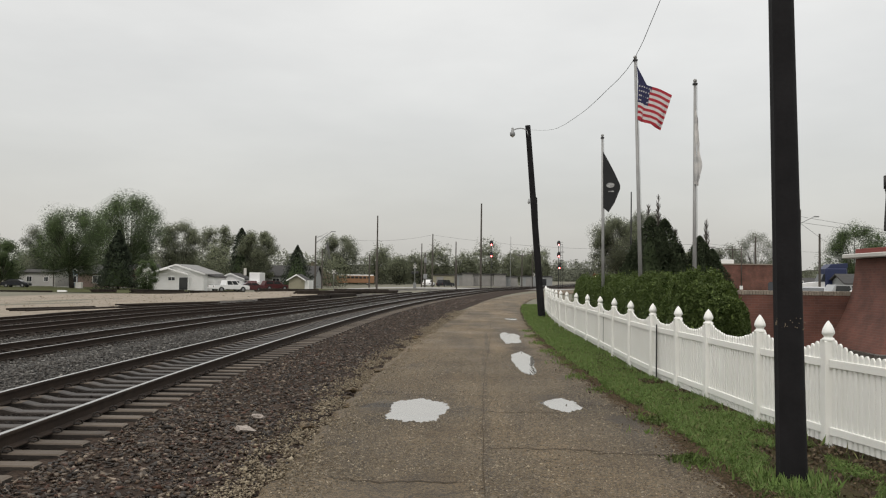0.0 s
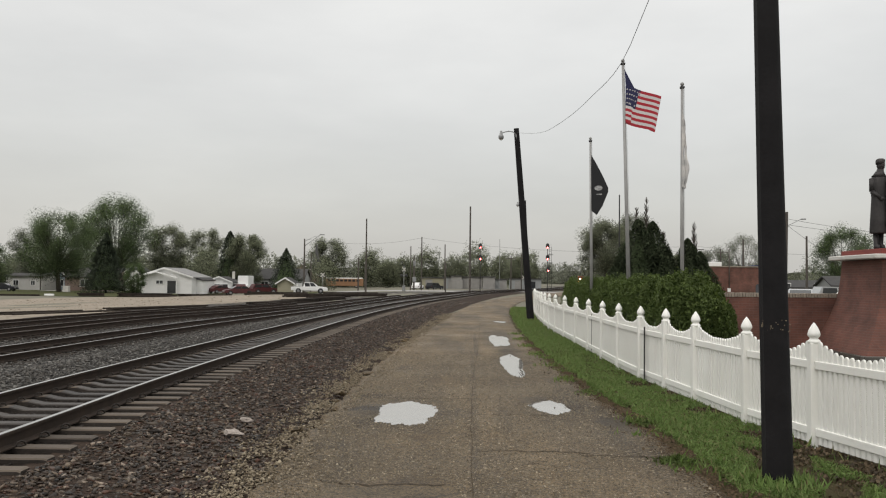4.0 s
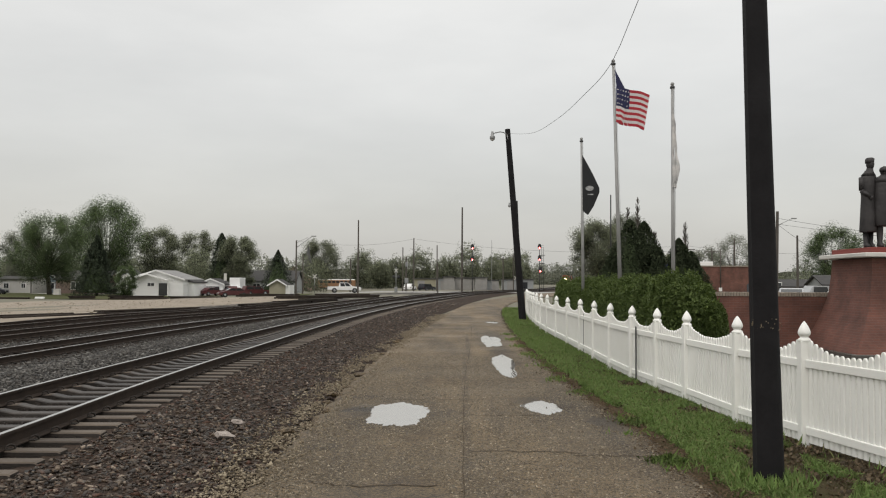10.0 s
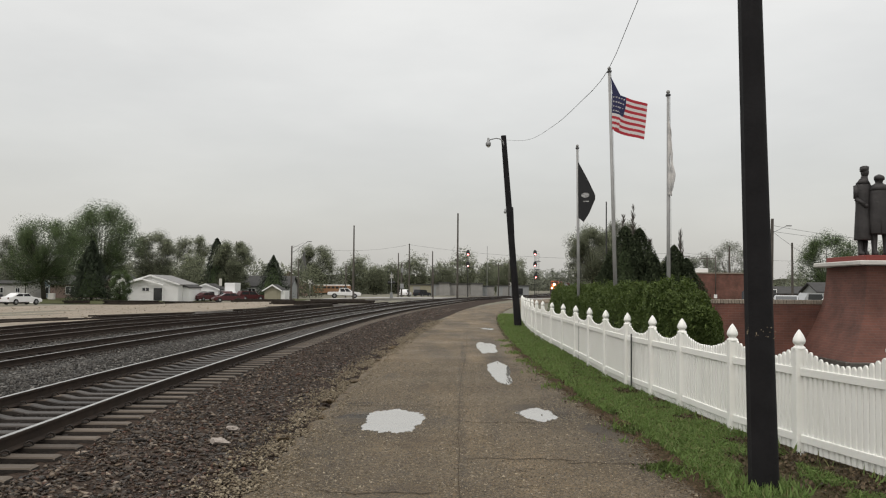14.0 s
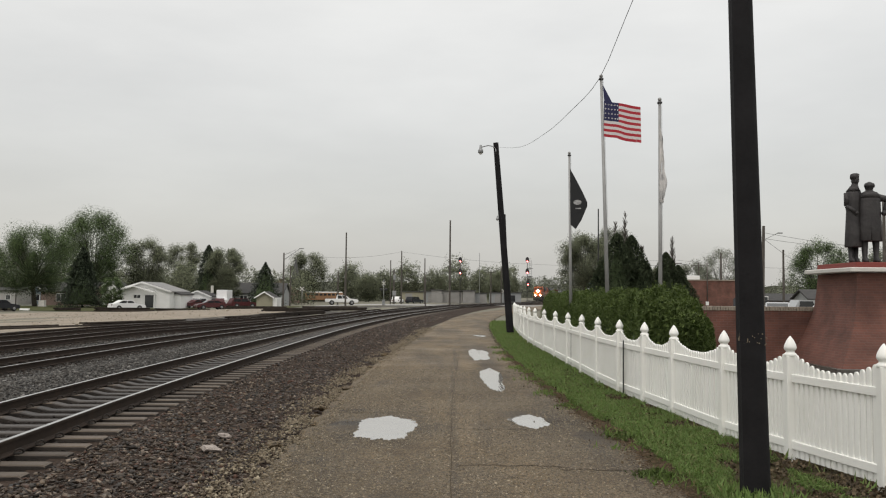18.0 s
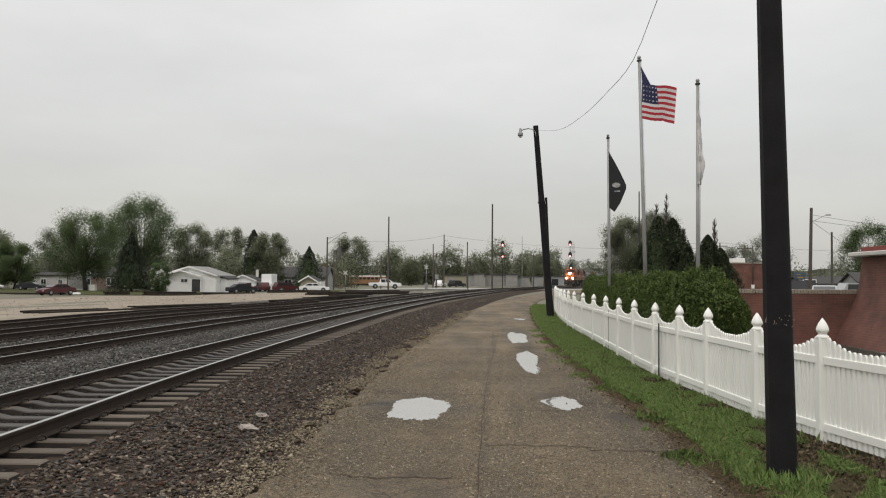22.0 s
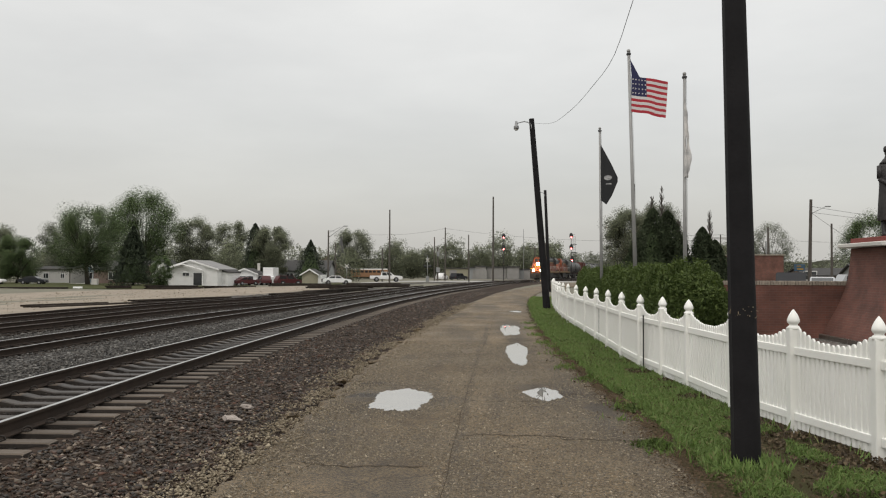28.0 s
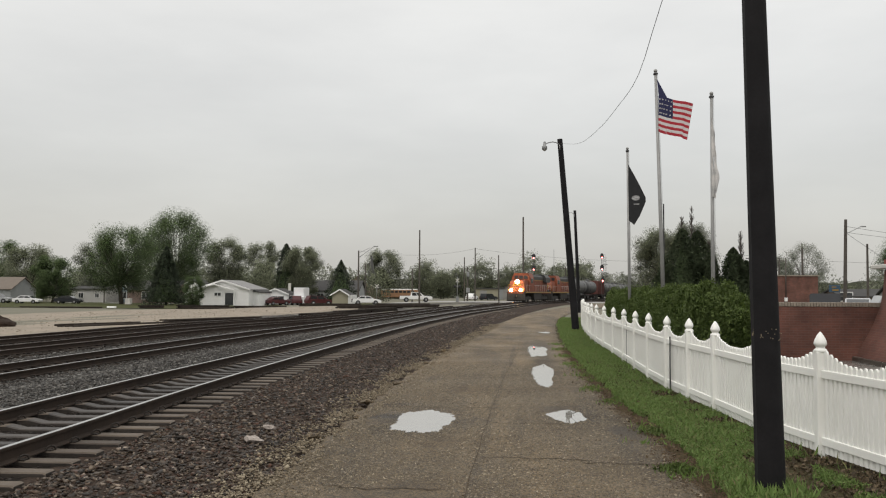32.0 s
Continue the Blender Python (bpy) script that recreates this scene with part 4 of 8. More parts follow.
def build_fence():
    post = bmesh.new()
    box(post, (0, 0, 0.565), (0.115, 0.115, 1.13), bevel=0.008)
    post_me = bpy.data.meshes.new("post")
    post.to_mesh(post_me)
    post.free()
    cap = bmesh.new()
    lathe(cap, [(0.066, 1.122), (0.071, 1.128), (0.071, 1.146), (0.060, 1.156), (0.048, 1.164), (0.047, 1.178), (0.062, 1.192), (0.070, 1.208), (0.069, 1.226), (0.060, 1.254), (0.044, 1.286), (0.024, 1.316), (0.008, 1.336), (0.002, 1.341)], 8)
    cap_me = bpy.data.meshes.new("finial")
    cap.to_mesh(cap_me)
    cap.free()
    for me in (post_me, cap_me):
        me.materials.append(M["vinyl"])
    picket_cache = {}

    def picket(h):
        h = round(h / 0.01) * 0.01
        if h not in picket_cache:
            bm = bmesh.new()
            w = 0.0285
            prism(bm, [(-w, 0.06), (w, 0.06), (w, h - 0.03), (w * 0.6, h - 0.008), (0, h), (-w * 0.6, h - 0.008), (-w, h - 0.03)], -0.011, 0.011)
            me = bpy.data.meshes.new("picket")
            bm.to_mesh(me)
            bm.free()
            me.materials.append(M["vinyl"])
            picket_cache[h] = me
        return picket_cache[h]

    for i, (x, y) in enumerate(POSTS):
        fs = thing("fence_section", "white vinyl picket fence section with a scalloped top", "fence", pose(x, y, -0.03), "white picket fence along the road")
        share("post", post_me, fs, Matrix.Identity(4))
        share("finial", cap_me, fs, Matrix.Identity(4))
        if i + 1 == len(POSTS):
            break
        d = Vector((POSTS[i + 1][0] - x, POSTS[i + 1][1] - y, 0))
        n = d.normalized()
        ang = math.degrees(math.atan2(n.y, n.x))
        L = d.length
        for z, h in ((0.893, 0.085), (0.188, 0.085)):
            bm = bmesh.new()
            box(bm, (L / 2, 0, z), (L - 0.116, 0.058, h), bevel=0.005)
            r = part("rail", bm, M["vinyl"], fs)
            r.matrix_basis = pose(0, 0, 0, 0, 0, ang)
        cnt = max(8, round((L - 0.13) / 0.092))
        for k in range(cnt):
            s = (k + 0.5) / cnt
            u = 0.0575 + 0.02 + (L - 0.155) * s
            h = 1.015 + 0.15 * abs(2 * s - 1) ** 2.2
            share("picket", picket(h), fs, pose(n.x * u, n.y * u, 0, 0, 0, ang) @ pose(0, 0.0, 0))


build_fence()
# added dark bars draw the gate's dark slots; no open gap is modelled
for gx, gy in ((3.0, 15.62), (2.955, 21.95)):
    bm = bmesh.new()
    box(bm, (0.0, 0.0, 0.50), (0.02, 0.035, 0.98), bevel=0.004)
    g = part("gate_gap_strip", bm, M["dark_metal"])
    g.matrix_basis = pose(gx, gy, -0.03)
    tagged(g, "dark upright strip standing in for the gap at a fence gate post", "gate strip")

# ---------------------------------------------------------------- hedge and flagpoles
def build_hedge():
    """A row of clipped shrubs grown together, rounded at its near end."""
    rng = np.random.default_rng(5)
    n, c = 210000, 65000
    cx, y_end, bow = 3.92, 16.3, 1.45
    t = rng.uniform(0, math.pi, n)
    y = y_end + (33.0 - y_end) * rng.uniform(0, 1, n) ** 1.4
    endk = np.ones(n)
    a = rng.uniform(0, math.pi / 2, c)
    y[:c] = y_end - bow * np.sin(a) ** 0.75
    endk[:c] = np.cos(a) ** 0.75
    lump = 0.055 * np.sin(y * 2.3 + 1.7 * np.sin(y * 0.7) + 2.1 * t) + 0.035 * np.sin(y * 5.1 - 3.3 * t) + 0.03 * np.sin(y * 9.7 + 5.0 * t + 1.0)
    k = (1 + lump) * (1 - 0.13 * rng.uniform(0, 1, n) ** 1.6) + rng.normal(0, 0.012, n)
    co, si = np.cos(t), np.sin(t)
    ez = np.abs(si) ** 0.5
    ex = np.sign(co) * np.abs(co) ** 0.5 * (0.90 + 0.12 * np.sin(np.pi * np.minimum(1.0, ez)))
    px = cx + 0.63 * (0.12 + 0.88 * endk) * k * ex
    pz = -0.05 + 1.80 * (0.38 + 0.62 * endk ** 0.55) * k * ez
    face = np.stack([co * 1.1, np.where(np.arange(n) < c, -1.3 * (1 - endk), 0.0), si + 0.25], 1)
    h = thing("hedge", "dense clipped green boxwood hedge behind the white fence", "hedge")
    leaves("foliage", np.stack([px, y, pz], 1), 0.040, M["hedge"], h, 5, 0.4, 0.72, face=face)
    sprigs = rng.integers(0, n, 2600)
    leaves("new_shoots", np.stack([px, y + rng.normal(0, 0.03, n), pz + 0.05 * ez], 1)[sprigs], 0.07, M["hedge_new"], h, 6, 1.0, 0.4, "pale fresh shoots", face=face[sprigs])
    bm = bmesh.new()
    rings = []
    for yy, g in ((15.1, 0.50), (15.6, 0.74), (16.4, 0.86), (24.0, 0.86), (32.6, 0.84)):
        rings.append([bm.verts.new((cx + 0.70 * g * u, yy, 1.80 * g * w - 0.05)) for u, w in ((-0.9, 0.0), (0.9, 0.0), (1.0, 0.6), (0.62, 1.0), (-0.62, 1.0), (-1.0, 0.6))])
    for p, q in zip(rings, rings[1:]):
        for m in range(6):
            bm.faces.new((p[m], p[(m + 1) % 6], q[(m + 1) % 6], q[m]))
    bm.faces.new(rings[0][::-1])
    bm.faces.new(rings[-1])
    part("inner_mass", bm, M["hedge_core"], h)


build_hedge()


def flagpole(x, y, h, r, label, lean=0.0):
    ob = thing("flagpole", label, "flagpole", pose(x - h * math.sin(radians(lean)), y, -0.07, 0, lean, 0), "flagpoles behind the hedge")
    bm = bmesh.new()
    tube(bm, (0, 0, 0), (0, 0, h), r, r * 0.62, 14)
    part("shaft", bm, M["alu"], ob)
    bm = bmesh.new()
    bmesh.ops.create_uvsphere(bm, u_segments=12, v_segments=8, radius=r * 0.85, matrix=Matrix.Translation((0, 0, h + r * 0.8)))
    part("finial_ball", bm, M["alu"], ob, smooth=True)
    bm = bmesh.new()
    box(bm, (0, 0, h - 0.03), (r * 1.9, r * 1.6, 0.045), bevel=0.006)
    part("truck", bm, M["dark_metal"], ob)
    wire("halyard", [(r * 1.1, -0.02, 1.0), (r * 1.0, -0.03, h * 0.5), (r * 0.8, -0.02, h - 0.06)], 0.0025, M["cable"], ob)
    return ob


fp3 = flagpole(4.32, 18.5, 5.85, 0.048, "slim silver flagpole with a limp pale flag")
fp1 = flagpole(3.66, 21.8, 7.15, 0.055, "tall silver flagpole with a striped flag", -1.6)
fp2 = flagpole(3.44, 26.0, 5.92, 0.05, "silver flagpole with a black flag", -0.6)

# fittings on the poles
def lamp_arm(parent, base, tip):
    bm = bmesh.new()
    b, t = Vector(base), Vector(tip)
    arc = [b + Vector((0, 0, -0.22)), b + (t - b) * 0.06 + Vector((0, 0, 0.02)), b + (t - b) * 0.25 + Vector((0, 0, 0.13)), b + (t - b) * 0.5 + Vector((0, 0, 0.17)), b + (t - b) * 0.8 + Vector((0, 0, 0.13)), t + Vector((0, 0, 0.08))]
    for p, q in zip(arc, arc[1:]):
        tube(bm, p, q, 0.024, 0.024, 8)
    part("lamp_arm", bm, M["grey_metal"], parent)
    bm = bmesh.new()
    lathe(bm, [(0.04, 0.20), (0.055, 0.17), (0.055, 0.10), (0.07, 0.08), (0.075, 0.0), (0.115, -0.02), (0.12, -0.05), (0.12, -0.13), (0.11, -0.17)], 14, t)
    part("lamp_head", bm, M["grey_metal"], parent, "grey metal lamp head")
    bm = bmesh.new()
    lathe(bm, [(0.08, -0.17), (0.08, -0.21), (0.03, -0.24)], 12, t)
    part("lens", bm, M["stone_cap"], parent)


lamp_arm(lamp_pole, (-0.70, -0.1, 8.55), (-1.42, -0.15, 8.52))
far_lamp_pole = build_pole("utility_pole", (5.16, 80.0, -0.1), (4.78, 80.0, 9.0), 0.16, 0.12, M["creosote"], "dark wooden pole with a small lamp beside the road")
lamp_arm(far_lamp_pole, (-0.4, -0.1, 8.7), (-1.0, -0.1, 8.75))
cable_x = mono([(8, 2.48), (9.5, 2.3), (11.3, 2.2), (13.3, 2.2), (20, 2.2), (28, 2.19), (41, 2.06)])
cable_z = mono([(8, 6.2), (11.3, 5.26), (13.3, 4.97), (16.3, 5.13), (20.4, 5.48), (28, 6.4), (41, 8.55)])
wire("service_cable", [(cable_x(y), y, cable_z(y)) for y in [8 + 0.75 * i for i in range(45)]], 0.0045, M["cable"], None, "slack black overhead cable between two poles", "cable")
mk = bmesh.new()
for i in range(22):
    a = radians(195 + (i * 61.8) % 150 + 6 * math.sin(i * 2.3))
    z = 1.36 + 0.035 * math.sin(i * 1.9) + 0.02 * math.sin(i * 5.3)
    box(mk, (-0.02 + 0.1275 * math.cos(a), 0.1275 * math.sin(a), z + 0.12), (0.006 + 0.004 * (i % 4 == 0), 0.005, 0.008 + 0.018 * (i % 5 == 0)), math.degrees(a))
part("staples", mk, M["stone_tan"], near_pole, "rusty staples and paper scraps")["kind"] = "stuff"

# ---------------------------------------------------------------- verge, stones and grass
FENCE_X = mono([(b, a) for a, b in POSTS])


def build_verge():
    ys = [-12 + 0.5 * i for i in range(150)]
    v, f = strip(ys, [i / 16 for i in range(17)], lambda y, s: (lambda x: (x, y, (-0.035 if s > 0.02 else -0.12) + 0.05 * noise.noise((x * 1.5, y * 1.5, 4)) * min(1, s * 8)))(road_r(y) - 0.12 + (16 - road_r(y)) * s ** 1.8))
    tagged(part("verge", (v, f), M["turf"], smooth=True), "green grass verge along the fence", "grass", kind="structure")
    rng = np.random.default_rng(11)
    pts = []
    for y0, y1, n in ((-4, 4, 9000), (4, 9, 70000), (9, 16, 64000), (16, 28, 40000), (28, 60, 30000)):
        y = rng.uniform(y0, y1, n)
        r = np.array([road_r(v) for v in y])
        fx = np.array([FENCE_X(v) for v in y])
        s = rng.uniform(0, 1, n) ** 1.15
        x = r + 0.14 + np.array([0.16 * noise.noise((0, v * 1.1, 31)) + 0.10 * noise.noise((0, v * 3.7, 32)) for v in y]) + (fx + 0.2 - r) * s
        keep = np.array([noise.noise((a * 1.6, b * 1.6, 6)) > ((-0.50 if a < fx[i] - 0.45 or b > 16 else -0.10) + (0.74 if b < 9.6 and a > 2.75 else (0.22 if b < 9.6 else 0.0)) - (0.5 if math.hypot(a - 2.66, (b - 7.7) * 0.7) < 0.28 else 0.0)) for i, (a, b) in enumerate(zip(x, y))])
        pts.append(np.stack([x, y, np.full(n, 0.0)], 1)[keep])
    p = np.concatenate(pts)
    p[:, 2] = rng.uniform(-0.04, 0.05, len(p))
    leaves("grass_blades", p, (0.044 + 0.045 * rng.uniform(0, 1, len(p)) ** 4) * (1 + np.clip((p[:, 1] - 20) / 30, 0, 1)), M["grass"], None, 12, 1.1, 0.09, "short fresh green grass blades of the verge", "grass", "stuff", np.tile((0.0, -0.25, 1.0), (len(p), 1)))
    n = 30000
    y = 4.0 + 24 * rng.uniform(0, 1, n) ** 1.5
    r = np.array([road_r(v) for v in y])
    fx = np.array([FENCE_X(v) for v in y])
    s = np.where(rng.uniform(0, 1, n) < 0.6, rng.normal(0.06, 0.09, n), rng.uniform(0, 1.1, n))
    x = r - 0.04 + (fx - r) * s
    scatter("soil_crumbs", np.stack([x, y, -0.03 + 0.05 * np.array([noise.noise((a * 1.5, b * 1.5, 4)) for a, b in zip(x, y)]) + 0.035 * (s < 0.13)], 1), rng.uniform(0.005, 0.016, n), M["soil"], None, "stuff", 0.6, "dark crumbs of soil between the grass and the asphalt", "soil", 15, True)
    n = 26000
    y = 4.5 + 18 * rng.uniform(0, 1, n) ** 1.6
    fx = np.array([FENCE_X(v) for v in y])
    x = fx - np.abs(rng.normal(0, 0.62, n)) + 0.2
    keep = np.array([noise.noise((a * 1.6, b * 1.6, 6)) < (0.35 if b < 9.6 else 0.0) for a, b in zip(x, y)])
    leaves("leaf_litter", np.stack([x, y, rng.uniform(-0.03, 0.025, n)], 1)[keep], 0.038, M["dry"], None, 13, 0.0, 0.7, "brown dead leaves under the fence", "leaf litter", "stuff")
    # ragged tufts where the asphalt ends
    n = 3600
    y = rng.uniform(4.5, 30, n)
    x = np.array([road_r(v) for v in y]) + rng.normal(-0.05, 0.12, n) + 0.12 * np.sin(y * 2.3)
    keep = np.array([noise.noise((0.0, b * 1.1, 8.0)) > 0.05 for b in y])
    leaves("edge_tufts", np.stack([x, y, rng.uniform(-0.02, 0.05, n)], 1)[keep], 0.09, M["grass"], None, 14, 1.6, 0.15, "tufts of grass along the broken asphalt edge", "grass", "stuff")
    # long wisps round the pole's foot and against the fence
    n = 160
    y = 5.0 + 17 * rng.uniform(0, 1, n) ** 1.3
    x = np.array([FENCE_X(v) for v in y]) - 0.10 - np.abs(rng.normal(0, 0.05, n))
    m = 420
    a = rng.uniform(0, 2 * math.pi, m)
    g = 0.15 + np.abs(rng.normal(0, 0.10, m))
    x = np.concatenate([x, 2.63 + g * np.cos(a)])
    y = np.concatenate([y, 7.84 + g * np.sin(a)])
    leaves("tall_grass", np.stack([x, y, rng.uniform(0.0, 0.06, n + m)], 1), 0.15, M["grass"], None, 16, 3.0, 0.05, "long grass wisps at the pole and the fence", "grass", "stuff", np.tile((0.0, -0.4, 1.0), (n + m, 1)))
    # a low weed on the bare edge of the asphalt
    for wx, wy, k in ((2.0, 8.75, 700), (2.12, 11.1, 260), (1.9, 14.2, 220)):
        q = rng.normal(0, 1, (k, 2)) * np.array((0.09, 0.10))
        ob = leaves("weed_tuft", np.stack([wx + q[:, 0], wy + q[:, 1], 0.01 + np.clip(0.05 - 0.25 * np.hypot(q[:, 0], q[:, 1]), 0, 1) * rng.uniform(0.2, 1.2, k)], 1), 0.055, M["hedge"], None, 17, 0.9, 0.25, face=np.tile((0.0, -0.3, 1.0), (k, 1)))
        tagged(ob, "low dark green weed growing at the asphalt edge", "weed", "weeds at the road edge")


build_verge()


def stones():
    rng = np.random.default_rng(21)

    def field(name, o0, o1, bands, mt, label, z, seed, smin, smax, skip_ties=False):
        P, S = [], []
        for y0, y1, dens in bands:
            n = int((y1 - y0) * (o1 - o0) * dens)
            y = rng.uniform(y0, y1, n)
            o = rng.uniform(o0, o1, n)
            pts = np.array([tuple(on_track(a, b)[0]) for a, b in zip(y, o)])
            pts[:, 2] = [z(b) - yard_drop(a) * sstep(-2.0, -5.0, b) for a, b in zip(y, o)]
            pts[:, 2] += rng.uniform(-0.02, 0.022, n)
            P.append(pts)
            S.append((1.0 if y0 < 40 else 1.5) * rng.uniform(smin, smax, n) * (1 + 0.5 * (rng.uniform(0, 1, n) > 0.93)))
        scatter(name, np.concatenate(P), np.concatenate(S), mt, None, "stuff", 0.58, label, "ballast", seed)

    field("ballast_stones", 1.46, 3.75, ((-4, 3.5, 170), (3.5, 12, 840), (12, 22, 480), (22, 44, 220), (44, 80, 70)), M["stone_brown"], "loose brown crushed stones on the track shoulder", lambda o: -0.115 - 0.03 * sstep(1.4, 2.8, o) + 0.02 * sstep(2.8, 3.8, o), 31, 0.017, 0.040)
    # near-black stones carry the shade between the ties in their colour
    field("crib_stones", -1.2, 1.2, ((6, 16, 420), (16, 34, 220)), M["stone_dark"], "dark crushed stones between the ties", lambda o: -0.136, 32, 0.014, 0.028)
    field("gauge_stones", -6.9, -5.5, ((14, 34, 130), (34, 60, 60)), M["stone_dark"], "dark oily stones between the rails of the second track", lambda o: -0.175, 39, 0.024, 0.045)
    field("grey_stones", -5.4, -1.45, ((9, 24, 300), (24, 40, 150), (40, 72, 55)), M["stone_grey"], "loose grey crushed stones between the tracks", lambda o: -0.10 + 0.03 * sstep(-2, -2.6, o) * sstep(-3.6, -3.0, o), 33, 0.02, 0.04)
    field("yard_stones", -15.5, -7.0, ((20, 44, 70), (44, 74, 30)), M["stone_grey"], "grey stones beside the second track", lambda o: -0.15, 34, 0.025, 0.05)
    # tan crumbs along the broken road edge
    n = 24000
    y = 3.5 + rng.uniform(0, 1, n) ** 1.7 * 44
    x = np.array([road_l(v) for v in y]) + rng.normal(-0.20, 0.22, n)
    keep = np.array([noise.noise((a * 2.2, b * 0.9, 21)) + 0.5 * noise.noise((a * 6, b * 3, 22)) > -0.16 for a, b in zip(x, y)])
    x, y = x[keep], y[keep]
    n = len(x)
    scatter("edge_gravel", np.stack([x, y, np.where(x > -1.75, 0.0, -0.075) + rng.uniform(-0.01, 0.02, n)], 1), rng.uniform(0.007, 0.021, n), M["stone_tan"], None, "stuff", 0.7, "pale tan crumbled gravel along the asphalt edge", "gravel", 35)
    n = 2600
    y = 4 + rng.uniform(0, 1, n) ** 1.5 * 26
    x = np.array([road_l(v) for v in y]) + np.abs(rng.normal(0, 0.5, n))
    scatter("road_grit", np.stack([x, y, np.array([road_z(a, b) for a, b in zip(x, y)]) + 0.004], 1), rng.uniform(0.003, 0.009, n), M["stone_tan"], None, "stuff", 0.6, "small loose grit lying on the asphalt", "grit", 36)

    n = 150000
    y = 3.8 + rng.uniform(0, 1, n) ** 1.6 * 17
    s = rng.uniform(0.02, 0.98, n)
    x = np.array([road_l(v) for v in y]) * (1 - s) + np.array([road_r(v) for v in y]) * s
    keep = np.array([noise.noise((a * 1.1, b * 0.5, 12)) > -0.38 and not in_water(a, b) for a, b in zip(x, y)])
    x, y = x[keep], y[keep]
    scatter("road_aggregate", np.stack([x, y, np.array([road_z(a, b) for a, b in zip(x, y)])], 1), rng.uniform(0.0045, 0.0135, len(x)), M["pebble"], None, "stuff", 0.7, "exposed aggregate pebbles in the worn asphalt", "aggregate", 37, True)
    n = 2600
    y = rng.uniform(36, 104, n)
    x = np.array([-20 - 34 * k for k in rng.uniform(0, 1, n)]) + 0.06 * y
    scatter("yard_debris", np.stack([x, y, np.array([ground_z(a, b) + 0.04 for a, b in zip(x, y)])], 1), rng.uniform(0.02, 0.10, n), M["stone_tan"], None, "stuff", 0.4, "dark stones and debris strewn over the gravel yard", "debris", 38)


stones()


def lone_rock(x, y, z, s, mt, label, seed):
    bm = bmesh.new()
    bmesh.ops.create_icosphere(bm, subdivisions=2, radius=s)
    for v in bm.verts:
        v.co *= 1 + 0.75 * noise.noise(v.co * (0.9 / s) + Vector((seed * 3.1, 0, 0))) + 0.2 * noise.noise(v.co * (2.5 / s))
        v.co.z *= 0.45
    ob = part("rock", bm, mt)
    ob.matrix_basis = pose(x, y, z, 0, 8, 25 * seed)
    tagged(ob, label, "rock", "loose rocks by the track")


lone_rock(-2.77, 10.55, -0.09, 0.10, M["rock"], "pale broken rock lying on brown ballast", 1)
lone_rock(-2.84, 11.5, -0.09, 0.075, M["rock"], "small grey rock lying on brown ballast", 2)
for i, (dx, y) in enumerate(((-0.1, 13.1), (-0.15, 14.0), (-0.05, 16.9), (0.1, 19.4), (-0.1, 22.0), (-0.2, 26.5), (0.0, 12.3), (-0.22, 10.6))):
    lone_rock(road_l(y) + dx, y, -0.05, 0.07 + 0.025 * (i % 3), M["road"], "broken lump of asphalt at the road edge", i + 3)

# seams and patches in the asphalt
def seam(pts, w, name="road_seam"):
    v, f = [], []
    for i, (x, y) in enumerate(pts):
        d = Vector(pts[min(i + 1, len(pts) - 1)]) - Vector(pts[max(i - 1, 0)])
        nrm = Vector((-d.y, d.x)).normalized()
        ww = w * (0.6 + 0.6 * abs(noise.noise((x * 3, y * 3, 2))))
        for sgn in (-1, 1):
            q = Vector((x, y)) + nrm * ww * sgn
            v.append((q.x, q.y, road_z(q.x, q.y) + 0.006))
    f = [(2 * i, 2 * i + 2, 2 * i + 3, 2 * i + 1) for i in range(len(pts) - 1)]
    ob = part(name, (v, f), M["tar"], road)
    return ob


seam([(0.02 + 0.02 * noise.noise((0, y * 0.9, 1)) + 0.012 * (y - 6) * sstep(10, 26, y), y) for y in [4 + 0.3 * i for i in range(110)]], 0.005)
for y0, x0, x1 in ((9.15, 0.1, 1.2), (13.1, -1.6, 0.0), (15.6, 0.05, 0.7), (18.2, -1.4, 0.4), (11.6, 0.1, 1.0), (7.6, -1.2, -0.2), (9.0, 1.1, 2.0), (12.4, 1.3, 2.0), (21.5, -1.5, 0.2), (25.5, -1.2, 0.9), (16.8, 1.0, 1.7), (31, -1.2, 1.3)):
    k = 22
    seam([(x0 + (x1 - x0) * i / k, y0 + 0.10 * noise.noise((i * 0.35, y0, 3)) + 0.04 * noise.noise((i * 1.1, y0, 5))) for i in range(k + 1)], 0.016)

# ---------------------------------------------------------------- flags
def flag_strip(name, parent, w, edges0, edges1, mats, mis):
    """One upright strip of cloth between two edges given as heights from top to bottom; a thin rigid piece."""
    n = len(mis)
    v, f = [], []
    for y in (-0.004, 0.004):
        for xx, e in ((0.0, edges0), (w, edges1)):
            v += [(xx, y, z) for z in e]
    m = n + 1
    mi = []
    for i in range(n):
        f += [(i, i + 1, m + i + 1, m + i), (2 * m + i, 3 * m + i, 3 * m + i + 1, 2 * m + i + 1)]
        mi += [mis[i], mis[i]]
    f += [(0, m, 3 * m, 2 * m), (m - 1, 3 * m - 1, 4 * m - 1, 2 * m - 1)]
    mi += [mis[0], mis[-1]]
    ob = part(name, (v, f), mats, parent)
    ob.data.polygons.foreach_set("material_index", mi)
    return ob


